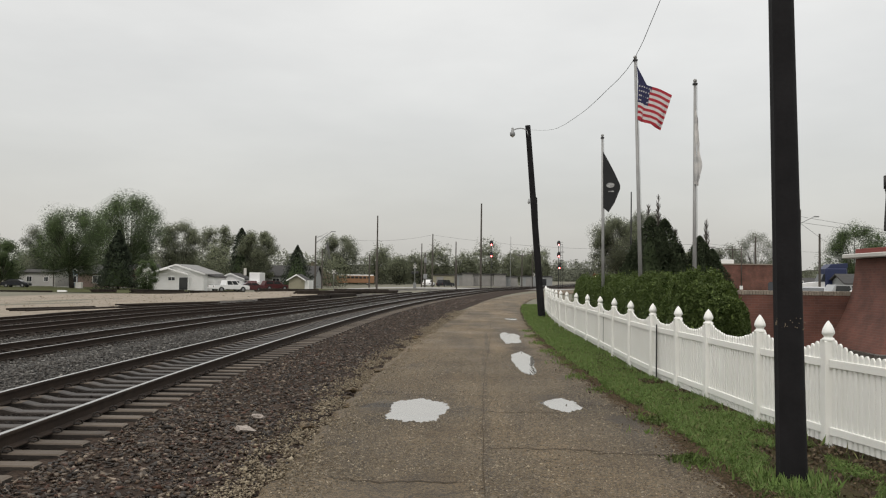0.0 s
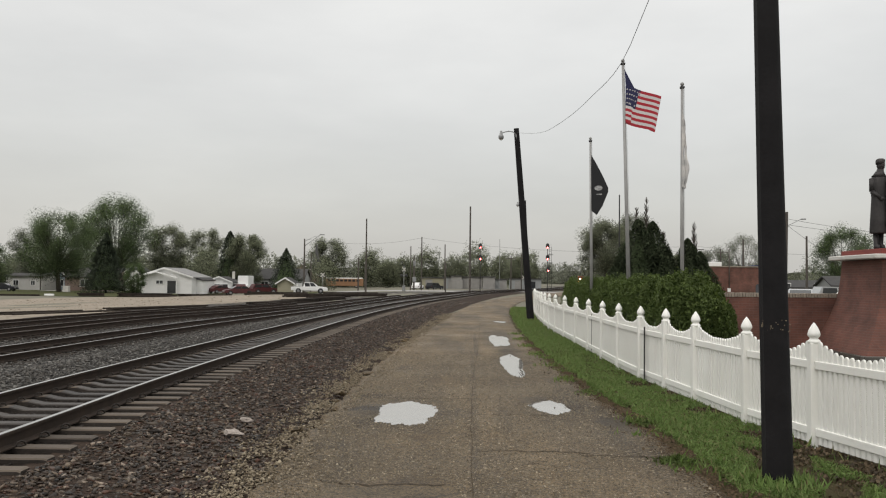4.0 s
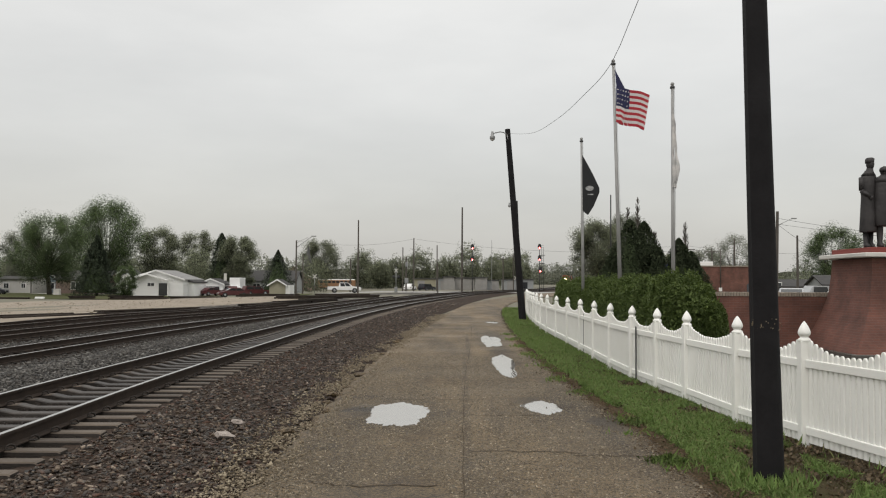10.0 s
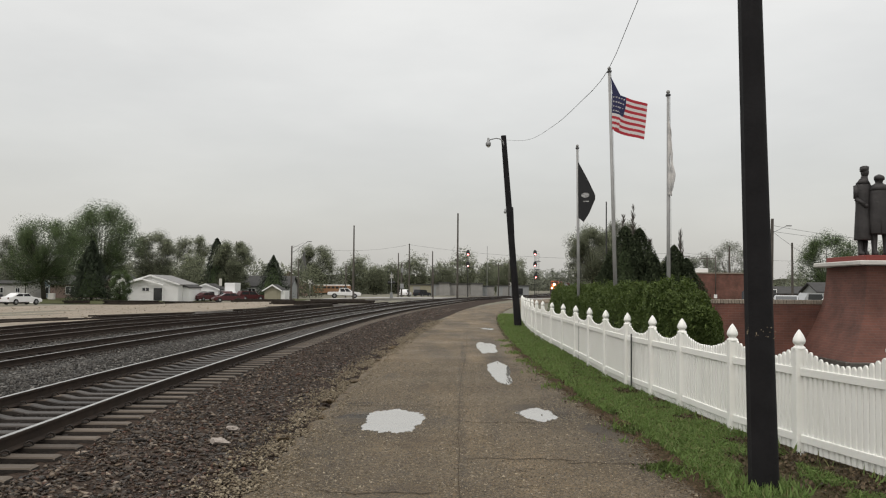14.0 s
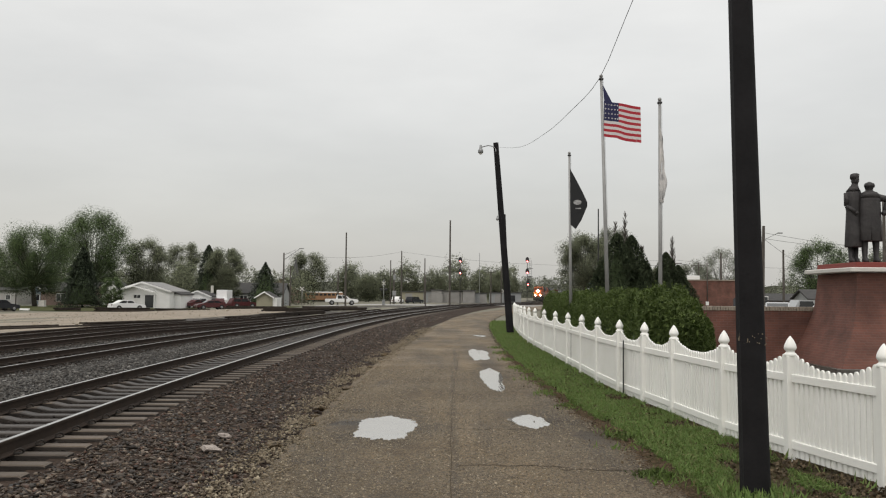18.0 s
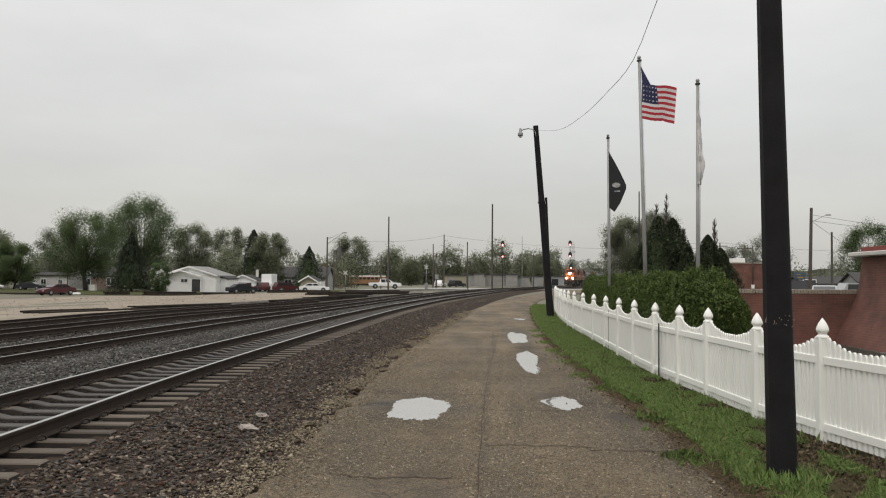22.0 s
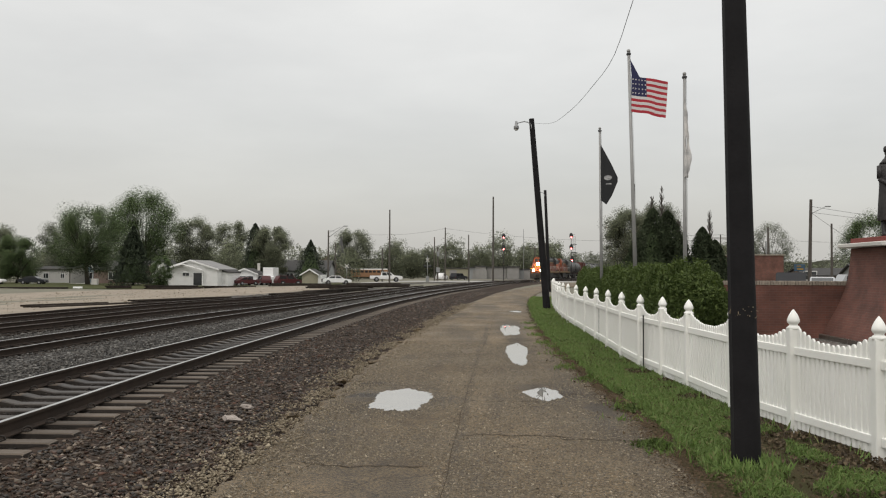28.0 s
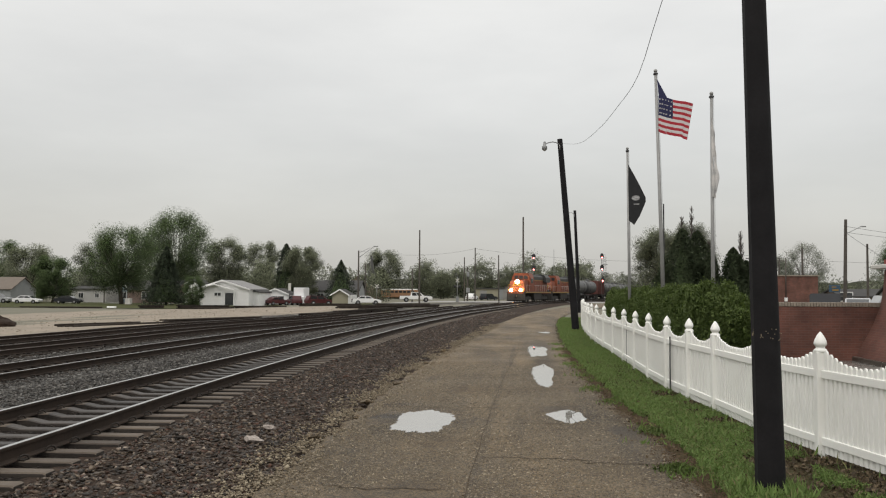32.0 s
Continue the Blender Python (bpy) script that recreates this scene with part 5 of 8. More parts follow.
CLOTH = [M["flag_red"], M["flag_white"], M["flag_blue"]]
striped_flag = thing("flag", "red and white striped flag with a blue canton, waving", "flag", pose(3.67, 21.76, 6.49))
STRIPS, SW, HOIST, DROOP = 12, 0.072, 0.87, 0.015
striped_parts = []
for i in range(STRIPS):
    top0, top1 = 0.0, -DROOP
    edges0 = [top0 - HOIST * k / 13 for k in range(14)]
    edges1 = [top1 * (SW + 0.04) / SW - HOIST * k / 13 for k in range(14)]
    mis = [2 if (i < 5 and k < 7) else (0 if k % 2 == 0 else 1) for k in range(13)]
    striped_parts.append(flag_strip("cloth_strip", striped_flag, SW + 0.04, edges0, edges1, CLOTH, mis))
for i in range(5):
    for r in range(4):
        bm = bmesh.new()
        for k in range(5):
            a = math.pi / 2 + k * 2 * math.pi / 5
            box(bm, (0.042 + 0.012 * math.cos(a), 0, -0.07 - 0.11 * r - DROOP * 0.5 + 0.012 * math.sin(a)), (0.012, 0.013, 0.012))
        part("star", bm, M["flag_white"], striped_parts[i])
hal = bmesh.new()
hal_v = [(0.06, -0.004, 0.0), (0.02, -0.004, 0.42), (0.30, -0.004, -0.12), (0.06, 0.004, 0.0), (0.02, 0.004, 0.42), (0.30, 0.004, -0.12)]
part("hoist_corner", (hal_v, [(0, 2, 1), (3, 4, 5), (0, 1, 4, 3), (1, 2, 5, 4), (2, 0, 3, 5)]), M["flag_blue"], striped_flag)

black_flag = thing("flag", "black flag with a small white emblem hanging limp on its pole", "flag", pose(3.44, 25.97, 5.42))
black_parts = []
BT = [0.0, -0.30, -0.62, -0.98]
BB = [-1.62, -1.76, -1.50, -1.10]
for i in range(3):
    black_parts.append(flag_strip("cloth_strip", black_flag, 0.165, [BT[i], (BT[i] + BB[i]) / 2, BB[i]], [BT[i + 1], (BT[i + 1] + BB[i + 1]) / 2, BB[i + 1]], [M["flag_black"]], [0, 0]))
bm = bmesh.new()
lathe(bm, [(0.13, -0.007), (0.13, 0.007)], 18)
e = part("emblem", bm, M["flag_grey"], black_parts[1], "small grey-white emblem disc")
e.matrix_basis = pose(0.05, 0, -0.98, 90, 0, 0) @ Matrix.Diagonal((0.9, 0.55, 1, 1))
bm = bmesh.new()
box(bm, (0.07, 0, -1.16), (0.16, 0.014, 0.03))
part("emblem_bar", bm, M["flag_grey"], black_parts[1])

pale_flag = thing("flag", "faded white flag hanging limp along its pole", "flag", pose(4.32, 18.43, 5.45))
pale_parts = []


def limp_cloth(k):
    """One hanging fold: a thin gathered sheet whose free edge swings in and out."""
    rows = 18
    v, f = [], []
    for r in range(rows + 1):
        u = r / rows
        z = -0.15 - 0.25 * k - (1.62 - 0.22 * k) * u
        w = (0.075 - 0.012 * k) * min(1.0, 0.15 + 2.2 * u) * (1 + 0.45 * math.sin(u * 8.0 + 2.1 * k) + 0.2 * math.sin(u * 19.0 + k)) * (1.0 if u < 0.93 else 0.6)
        bow = 0.03 * math.sin(u * 6.3 + 1.4 * k)
        for c in range(4):
            q = c / 3
            v.append((w * q, bow * math.sin(q * 4.2) + 0.012 * math.sin(q * 9 + u * 5), z))
    n = len(v)
    v += [(x, y + 0.006, z) for x, y, z in v]
    for r in range(rows):
        for c in range(3):
            a = r * 4 + c
            f += [(a, a + 4, a + 5, a + 1), (n + a, n + a + 1, n + a + 5, n + a + 4)]
        f += [(r * 4, n + r * 4, n + r * 4 + 4, r * 4 + 4), (r * 4 + 3, r * 4 + 7, n + r * 4 + 7, n + r * 4 + 3)]
    return part("cloth_strip", (v, f), M["flag_pale"], pale_flag, smooth=True)


for i in range(2):
    pale_parts.append(limp_cloth(i))

# ---------------------------------------------------------------- brick wall, pedestal and statue
MASONRY = 0.88


def build_wall():
    w = thing("brick_wall", "low red brick garden wall with a pale brick coping", "wall", pose(7.654, 23.628, 0.078) @ Matrix.Diagonal((0.945, 0.945, 0.945, 1)), kind="structure")
    bm = bmesh.new()
    box(bm, (0, 0, 0.57), (5.2, 0.30, 1.62))
    part("wall_body", bm, M["brick"], w)
    me = bpy.data.meshes.new("coping_brick")
    bm = bmesh.new()
    box(bm, (0, 0, 0), (0.062, 0.34, 0.115), bevel=0.006)
    bm.to_mesh(me)
    bm.free()
    me.materials.append(M["coping"])
    for i in range(69):
        share("coping_brick", me, w, pose(-2.56 + i * 0.075, 0, 1.437 + 0.002 * math.sin(i * 1.7)))


build_wall()


def build_pedestal():
    pd = thing("pedestal", "battered red brick statue pedestal with a white stone cap", "pedestal", pose(11.528, 22.182, 0.126) @ Matrix.Diagonal((MASONRY, MASONRY, MASONRY, 1)))
    hw = mono([(0.0, 3.05), (0.5, 2.78), (1.0, 2.52), (1.6, 2.36), (2.5, 2.28)])
    zs = [0.0, 0.25, 0.5, 0.75, 1.0, 1.3, 1.6, 2.0, 2.5]
    bm = bmesh.new()
    rings = []
    for z in zs:
        a = hw(z)
        b = a - 1.0
        rings.append([bm.verts.new((sx * a, sy * b, z)) for sx, sy in ((-1, -1), (1, -1), (1, 1), (-1, 1))])
    for p, q in zip(rings, rings[1:]):
        for i in range(4):
            j = (i + 1) % 4
            bm.faces.new((p[i], p[j], q[j], q[i]))
    bm.faces.new(rings[-1])
    part("brick_body", bm, M["brick"], pd)
    bm = bmesh.new()
    box(bm, (0, 0, 2.575), (5.15, 3.1, 0.12), bevel=0.02)
    part("stone_cap", bm, M["stone_cap"], pd, "white painted stone cap")
    bm = bmesh.new()
    box(bm, (0, 0, 2.71), (4.6, 2.55, 0.15), bevel=0.01)
    part("top_course", bm, M["red_paint"], pd, "red brick top course")
    bm = bmesh.new()
    box(bm, (0, 0, -0.13), (6.3, 4.3, 0.27), bevel=0.02)
    part("plinth", bm, M["wet_concrete"], pd, "dark wet concrete plinth")
    bm = bmesh.new()
    box(bm, (-1.0, -2.2, 0.10), (0.8, 0.35, 0.20), bevel=0.02)
    part("step", bm, M["stone_cap"], pd)
    rim = thing("pool_rim", "dark wet concrete rim round the pedestal", "kerb", pose(11.308, 22.182, -0.07))
    bm = bmesh.new()
    n = 48
    for i in range(n):
        a0, a1 = math.pi + math.pi * i / n, math.pi + math.pi * (i + 1) / n
        vs = []
        for z in (0.0, 0.11):
            for r in (3.95, 4.25):
                for a in (a0, a1):
                    vs.append(bm.verts.new((r * math.cos(a), 0.85 * r * math.sin(a), z)))
        for q in ((4, 5, 7, 6), (2, 3, 7, 6), (0, 1, 5, 4)):
            bm.faces.new([vs[k] for k in q])
    part("rim_ring", bm, M["wet_concrete"], rim)
    v, f = strip([10 + 1.0 * i for i in range(17)], [6.2 + i for i in range(14)], lambda y, x: (x + max(0, 16 - y) * 0.1, y, 0.012 + 0.004 * noise.noise((x, y, 0))))
    tagged(part("plaza_paving", (v, f), M["wet_paving"]), "wet grey concrete paving before the pedestal", "paving", kind="structure")


build_pedestal()


def build_statue():
    """Two coated figures standing side by side, one bronze casting."""
    bm = bmesh.new()

    def loft(rows, seg=14):
        rings = []
        for x, y, z, a, b in rows:
            rings.append([bm.verts.new((x + a * math.cos(2 * math.pi * i / seg), y + b * math.sin(2 * math.pi * i / seg), z)) for i in range(seg)])
        for p, q in zip(rings, rings[1:]):
            for i in range(seg):
                bm.faces.new((p[i], p[(i + 1) % seg], q[(i + 1) % seg], q[i])).smooth = True
        bm.faces.new(rings[0][::-1])
        bm.faces.new(rings[-1])

    def head(x, y, z, r):
        bmesh.ops.create_uvsphere(bm, u_segments=12, v_segments=9, radius=r, matrix=pose(x, y, z) @ Matrix.Diagonal((0.9, 1.05, 1.25, 1)))

    # taller figure, head turned aside, long straight coat
    for fx, fy in ((-0.27, 0.06), (-0.12, 0.12)):
        loft([(fx, fy - 0.06, 0.0, 0.07, 0.15), (fx, fy - 0.05, 0.07, 0.07, 0.14), (fx, fy, 0.13, 0.062, 0.07), (fx, fy, 0.50, 0.085, 0.09)])
    loft([(-0.20, 0.05, 0.40, 0.225, 0.22), (-0.20, 0.05, 0.43, 0.235, 0.23), (-0.20, 0.05, 0.80, 0.215, 0.21), (-0.20, 0.05, 1.22, 0.19, 0.18), (-0.20, 0.05, 1.36, 0.185, 0.17), (-0.20, 0.05, 1.62, 0.215, 0.185), (-0.19, 0.05, 1.82, 0.225, 0.175), (-0.18, 0.05, 1.93, 0.17, 0.14), (-0.16, 0.05, 2.00, 0.10, 0.105), (-0.145, 0.05, 2.10, 0.085, 0.09)])
    head(-0.135, 0.05, 2.20, 0.115)
    loft([(-0.15, 0.05, 2.22, 0.112, 0.112), (-0.15, 0.05, 2.29, 0.118, 0.122), (-0.14, 0.05, 2.35, 0.115, 0.115), (-0.135, 0.05, 2.375, 0.07, 0.07)])
    tube(bm, (-0.38, 0.03, 1.84), (-0.40, 0.0, 1.50), 0.078, 0.07, 10)
    tube(bm, (-0.40, 0.0, 1.50), (-0.22, -0.16, 1.32), 0.07, 0.05, 10)
    bmesh.ops.create_uvsphere(bm, u_segments=8, v_segments=6, radius=0.055, matrix=pose(-0.20, -0.18, 1.30))
    loft([(-0.20, 0.04, 1.90, 0.19, 0.165), (-0.18, 0.04, 1.98, 0.13, 0.13), (-0.17, 0.04, 2.03, 0.11, 0.115)])
    # shorter figure seen from behind in a wide knee-length coat, one elbow out
    for fx in (0.05, 0.36):
        loft([(fx, -0.10, 0.0, 0.075, 0.15), (fx, -0.10, 0.07, 0.075, 0.14), (fx, -0.06, 0.14, 0.065, 0.07), (fx, -0.06, 0.42, 0.085, 0.085), (fx - 0.02, -0.06, 0.75, 0.11, 0.11)])
    loft([(0.20, -0.06, 0.555, 0.325, 0.26), (0.20, -0.06, 0.58, 0.335, 0.27), (0.20, -0.06, 1.0, 0.315, 0.25), (0.20, -0.06, 1.35, 0.295, 0.23), (0.20, -0.06, 1.62, 0.285, 0.22), (0.20, -0.06, 1.76, 0.28, 0.20), (0.20, -0.06, 1.84, 0.22, 0.17), (0.20, -0.05, 1.89, 0.12, 0.12), (0.20, -0.04, 1.93, 0.08, 0.085)])
    loft([(0.20, -0.07, 1.70, 0.285, 0.20), (0.20, -0.07, 1.80, 0.262, 0.19), (0.20, -0.07, 1.86, 0.19, 0.16), (0.20, -0.06, 1.88, 0.12, 0.12)])
    head(0.21, -0.03, 2.00, 0.118)
    loft([(0.21, -0.05, 1.99, 0.132, 0.125), (0.21, -0.05, 2.05, 0.140, 0.135), (0.21, -0.04, 2.10, 0.115, 0.115), (0.21, -0.04, 2.13, 0.05, 0.05)])
    tube(bm, (0.42, -0.06, 1.72), (0.72, -0.04, 1.68), 0.105, 0.082, 10)
    tube(bm, (0.72, -0.04, 1.68), (0.56, -0.16, 1.36), 0.082, 0.055, 10)
    bmesh.ops.create_uvsphere(bm, u_segments=8, v_segments=6, radius=0.08, matrix=pose(0.54, -0.18, 1.30))
    tube(bm, (-0.02, -0.02, 1.74), (-0.08, 0.10, 1.86), 0.085, 0.07, 10)
    for k in range(7):
        a = 2 * math.pi * k / 7
        tube(bm, (0.20 + 0.325 * math.cos(a), -0.06 + 0.26 * math.sin(a), 0.56), (0.20 + 0.27 * math.cos(a), -0.06 + 0.21 * math.sin(a), 1.45), 0.022, 0.006, 6)
    ob = part("statue", bm, M["bronze"])
    ob.matrix_basis = pose(9.909, 21.654, 2.589) @ Matrix.Diagonal((MASONRY, MASONRY, 0.91, 1))
    tagged(ob, "dark bronze statue of two standing figures in long coats", "statue")


build_statue()

# ---------------------------------------------------------------- trees


def grow(name, x, y, h, r, mt, label, seed, n=2600, leaf=0.55, trunk=0.28, bare=0.25, clumps=26, base=None, kind="tree", shape=1.0, group=""):
    """A broad tree: tapered trunk, forking limbs, and a crown of many small leaves in uneven clumps."""
    rng = np.random.default_rng(seed)
    z0 = ground_z(x, y) - 0.05 if base is None else base
    tr = thing(name, label, "tree", pose(x, y, z0), group)
    bm = bmesh.new()
    fork = h * bare
    lean = rng.normal(0, 0.02 * h, 2)
    top = Vector((lean[0], lean[1], fork))
    tube(bm, (0, 0, 0), top, trunk, trunk * 0.75, 9)
    cs = []
    clumps = int(clumps * 1.5)
    for i in range(clumps):
        a = i * 2.39996 + rng.uniform(-0.5, 0.5)
        u = ((i * 0.754878) % 1.0 + rng.uniform(-0.03, 0.03)) % 1.0
        zz = fork * 0.7 + (h - fork * 0.7) * (0.04 + 0.90 * u)
        prof = math.sin(math.pi * min(1, 0.16 + 0.76 * u)) ** 0.7
        rr = r * prof * math.sqrt(rng.uniform(0.06, 0.92)) * shape
        cs.append((Vector((rr * math.cos(a), rr * math.sin(a), zz)), r * rng.uniform(0.22, 0.44)))
    part("trunk", bm, M["bark"], tr)
    limbs = bmesh.new()
    for c, s in cs:
        m = top.lerp(c, 0.5) + Vector((0, 0, 0.08 * h * rng.uniform(-0.3, 1)))
        tube(limbs, top * rng.uniform(0.75, 1.0), m, trunk * 0.20, trunk * 0.11, 5, cap=False)
        tube(limbs, m, c, trunk * 0.11, trunk * 0.03, 5, cap=False)
    part("branching", limbs, M["bark"], tr)["kind"] = "stuff"
    per = max(12, 11 * n // clumps)
    P, S, F = [], [], []
    mid_c = np.array((0.0, 0.0, 0.5 * (h + fork)))
    for c, s in cs:
        q = rng.normal(0, 1, (per, 3))
        q /= np.linalg.norm(q, axis=1)[:, None]
        F.append(q * 0.55 + (np.array(c) - mid_c) / r * 0.7 + np.array((0, 0, 0.35)))
        far_out = rng.uniform(0.03, 1.12, per) ** 0.5
        q = q * far_out[:, None] * s * np.array((1, 1, 0.95))
        P.append(np.array(c) + q)
        S.append(leaf * (0.60 - 0.30 * far_out) * np.where(rng.uniform(0, 1, per) < 0.8, 1.0, 1.3))
        k = max(8, per // 12)
        q = rng.normal(0, 1, (k, 3))
        q /= np.linalg.norm(q, axis=1)[:, None]
        q *= (rng.uniform(0.0, 0.75, k) ** 0.6)[:, None] * s
        F.append(q * 0.4 + (np.array(c) - mid_c) / r * 0.7 + np.array((0, 0, 0.2)))
        P.append(np.array(c) * np.array((0.88, 0.88, 1.0)) + q)
        S.append(np.full(k, leaf * 0.9))
    leaves("crown", np.concatenate(P), np.concatenate(S), mt, tr, seed + 1, 0.2, 0.75, face=np.concatenate(F))
    return tr


def conifer(name, x, y, h, r, mt, label, seed, n=2200, leaf=0.4, base=None, power=1.0, group=""):
    rng = np.random.default_rng(seed)
    z0 = ground_z(x, y) - 0.05 if base is None else base
    tr = thing(name, label, "tree", pose(x, y, z0), group)
    bm = bmesh.new()
    tube(bm, (0, 0, 0), (0, 0, h * 0.97), 0.02 * h, 0.004 * h, 8)
    part("trunk", bm, M["bark"], tr)
    u = rng.uniform(0.04, 1, n) ** 0.9
    tier = 0.75 + 0.25 * np.abs(np.sin(u * h * 2.4))
    a = rng.uniform(0, 2 * math.pi, n)
    rr = r * (1 - u) ** power * tier * (1 + 0.16 * np.sin(a * 5 + u * 9 + seed) + 0.10 * np.sin(a * 11 - u * 17)) * np.sqrt(rng.uniform(0.35, 1.1, n))
    P = np.stack([rr * np.cos(a), rr * np.sin(a), u * h - rr * 0.18 + 0.03 * h * np.sin(a * 3 + seed) * (1 - u)], 1)
    leaves("crown", P, leaf, mt, tr, seed + 1, -0.1, 0.5, face=np.stack([np.cos(a), np.sin(a), np.full(n, 0.45)], 1))
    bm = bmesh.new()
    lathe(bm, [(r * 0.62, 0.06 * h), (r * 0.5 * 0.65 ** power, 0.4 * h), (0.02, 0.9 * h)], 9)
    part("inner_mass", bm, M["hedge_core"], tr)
    return tr


A, B_, C_, Y_ = M["leaf_a"], M["leaf_b_hazed"], M["leaf_c_hazed"], M["spruce"]
grow("tree", -69.8, 150, 13.3, 6.5, A, "broad maple in fresh green spring leaf", 101, 5200, 0.42, 0.42, 0.32, 44)
grow("tree", -71.6, 178, 18.2, 8.0, A, "tall spreading tree in fresh spring leaf", 102, 6000, 0.5, 0.5, 0.28, 52)
conifer("spruce", -58.5, 142, 9.8, 4.1, Y_, "dark blue-green spruce beside a brown house", 103, 14000, 0.34, None, 0.85)
grow("tree", -65.0, 190, 13.8, 5.6, B_, "tree with thin olive spring leaf", 104, 3200, 0.5, 0.35, 0.25, 34)
grow("bush", -49.6, 131, 4.9, 1.7, A, "upright green shrub beside the white house", 105, 1000, 0.32, 0.10, 0.05, 46)
grow("tree", -66, 222, 14.8, 5.5, B_, "tree with thin olive spring leaf", 106, 2600, 0.55, 0.3, 0.25, 30)
grow("tree", -57, 226, 14.2, 5.0, C_, "thinly leafed haze-paled grey-green tree", 107, 2200, 0.55, 0.3, 0.25, 28)
conifer("spruce", -49.3, 182, 12.3, 3.6, Y_, "dark dense conifer among the houses", 108, 6000, 0.4, power=0.6)
grow("tree", -45.0, 178, 11.4, 4.2, B_, "round olive-leafed tree behind the houses", 109, 2600, 0.5, 0.3, 0.2, 28)
conifer("spruce", -35.2, 170, 8.5, 4.5, Y_, "small dark spruce behind a tan shed", 110, 4500, 0.35, power=0.85)
grow("tree", -42, 262, 14.5, 6.2, B_, "broad round tree beside a church roof", 111, 2600, 0.65, 0.35, 0.22, 32)
grow("tree", -103, 178, 11.5, 6.0, B_, "tree with olive spring leaf at the street", 112, 2600, 0.55, 0.35, 0.22, 30)
grow("tree", -88, 160, 8.8, 4.2, A, "green street tree beside parked cars", 113, 2400, 0.5, 0.25, 0.15, 28)
grow("tree", -92, 185, 13.0, 5.0, C_, "thinly leafed haze-paled grey tree", 114, 2000, 0.55, 0.3, 0.2, 26)
grow("tree", -118, 190, 14.0, 6.5, A, "green tree at the edge of the yard", 115, 2400, 0.6, 0.3, 0.2, 28)
grow("tree", 23.0, 152, 12.0, 5.2, B_, "large tree with young leaves behind the hedge", 116, 4600, 0.45, 0.4, 0.42, 46)
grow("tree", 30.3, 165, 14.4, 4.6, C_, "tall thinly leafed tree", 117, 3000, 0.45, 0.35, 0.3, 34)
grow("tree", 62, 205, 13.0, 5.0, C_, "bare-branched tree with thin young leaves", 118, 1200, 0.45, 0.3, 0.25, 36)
grow("tree", 74, 180, 13.2, 6.4, A, "broad green tree behind a grey garage", 119, 3200, 0.5, 0.4, 0.22, 34)
grow("tree", 51, 215, 9.5, 4.0, B_, "olive-leafed tree behind parked cars", 120, 1500, 0.6, 0.25, 0.2, 20)
grow("tree", 58, 240, 10.0, 5.0, B_, "olive-leafed tree behind parked cars", 121, 1500, 0.6, 0.25, 0.2, 20)
grow("tree", 92, 190, 12.0, 5.5, B_, "olive-leafed tree behind the statue", 122, 2000, 0.6, 0.3, 0.2, 24)
grow("tree", 70, 260, 12.0, 6.0, C_, "haze-paled grey-green tree far behind the houses", 123, 1600, 0.7, 0.3, 0.2, 22)

# dense evergreens behind the hedge
for i, (x, y, h, r) in enumerate(((6.1, 36.3, 3.1, 1.25), (6.65, 35.8, 4.35, 1.6), (7.3, 36.2, 4.3, 1.55), (7.65, 35.6, 3.3, 1.2), (8.6, 35.8, 3.6, 1.2), (9.15, 36.1, 3.1, 1.3))):
    conifer("arborvitae", x, y, h, r, M["yew"], "dense dark evergreen behind the hedge", 131 + i, 14000, 0.08, -0.1, 0.62, "evergreens behind the hedge")


def sapling(x, y, h, seed):
    rng = np.random.default_rng(seed)
    tr = thing("sapling", "slim bare-twigged young tree behind evergreens", "tree", pose(x, y, -0.1))
    bm = bmesh.new()
    tube(bm, (0, 0, 0), (0, 0, h), 0.035, 0.008, 6)
    part("trunk", bm, M["bark"], tr)
    bm = bmesh.new()
    for i in range(120):
        z = h * rng.uniform(0.45, 0.97)
        a = rng.uniform(0, 2 * math.pi)
        l = 0.55 * (1.08 - z / h) + 0.12
        tube(bm, (0, 0, z), (l * 0.45 * math.cos(a), l * 0.45 * math.sin(a), z + l), 0.015, 0.006, 4, cap=False)
    part("twigs", bm, M["bark"], tr)["kind"] = "stuff"


sapling(7.5, 38.5, 5.5, 1)
sapling(7.15, 38.9, 5.1, 2)
sapling(9.4, 38.0, 4.4, 3)
sapling(8.2, 38.4, 4.0, 4)


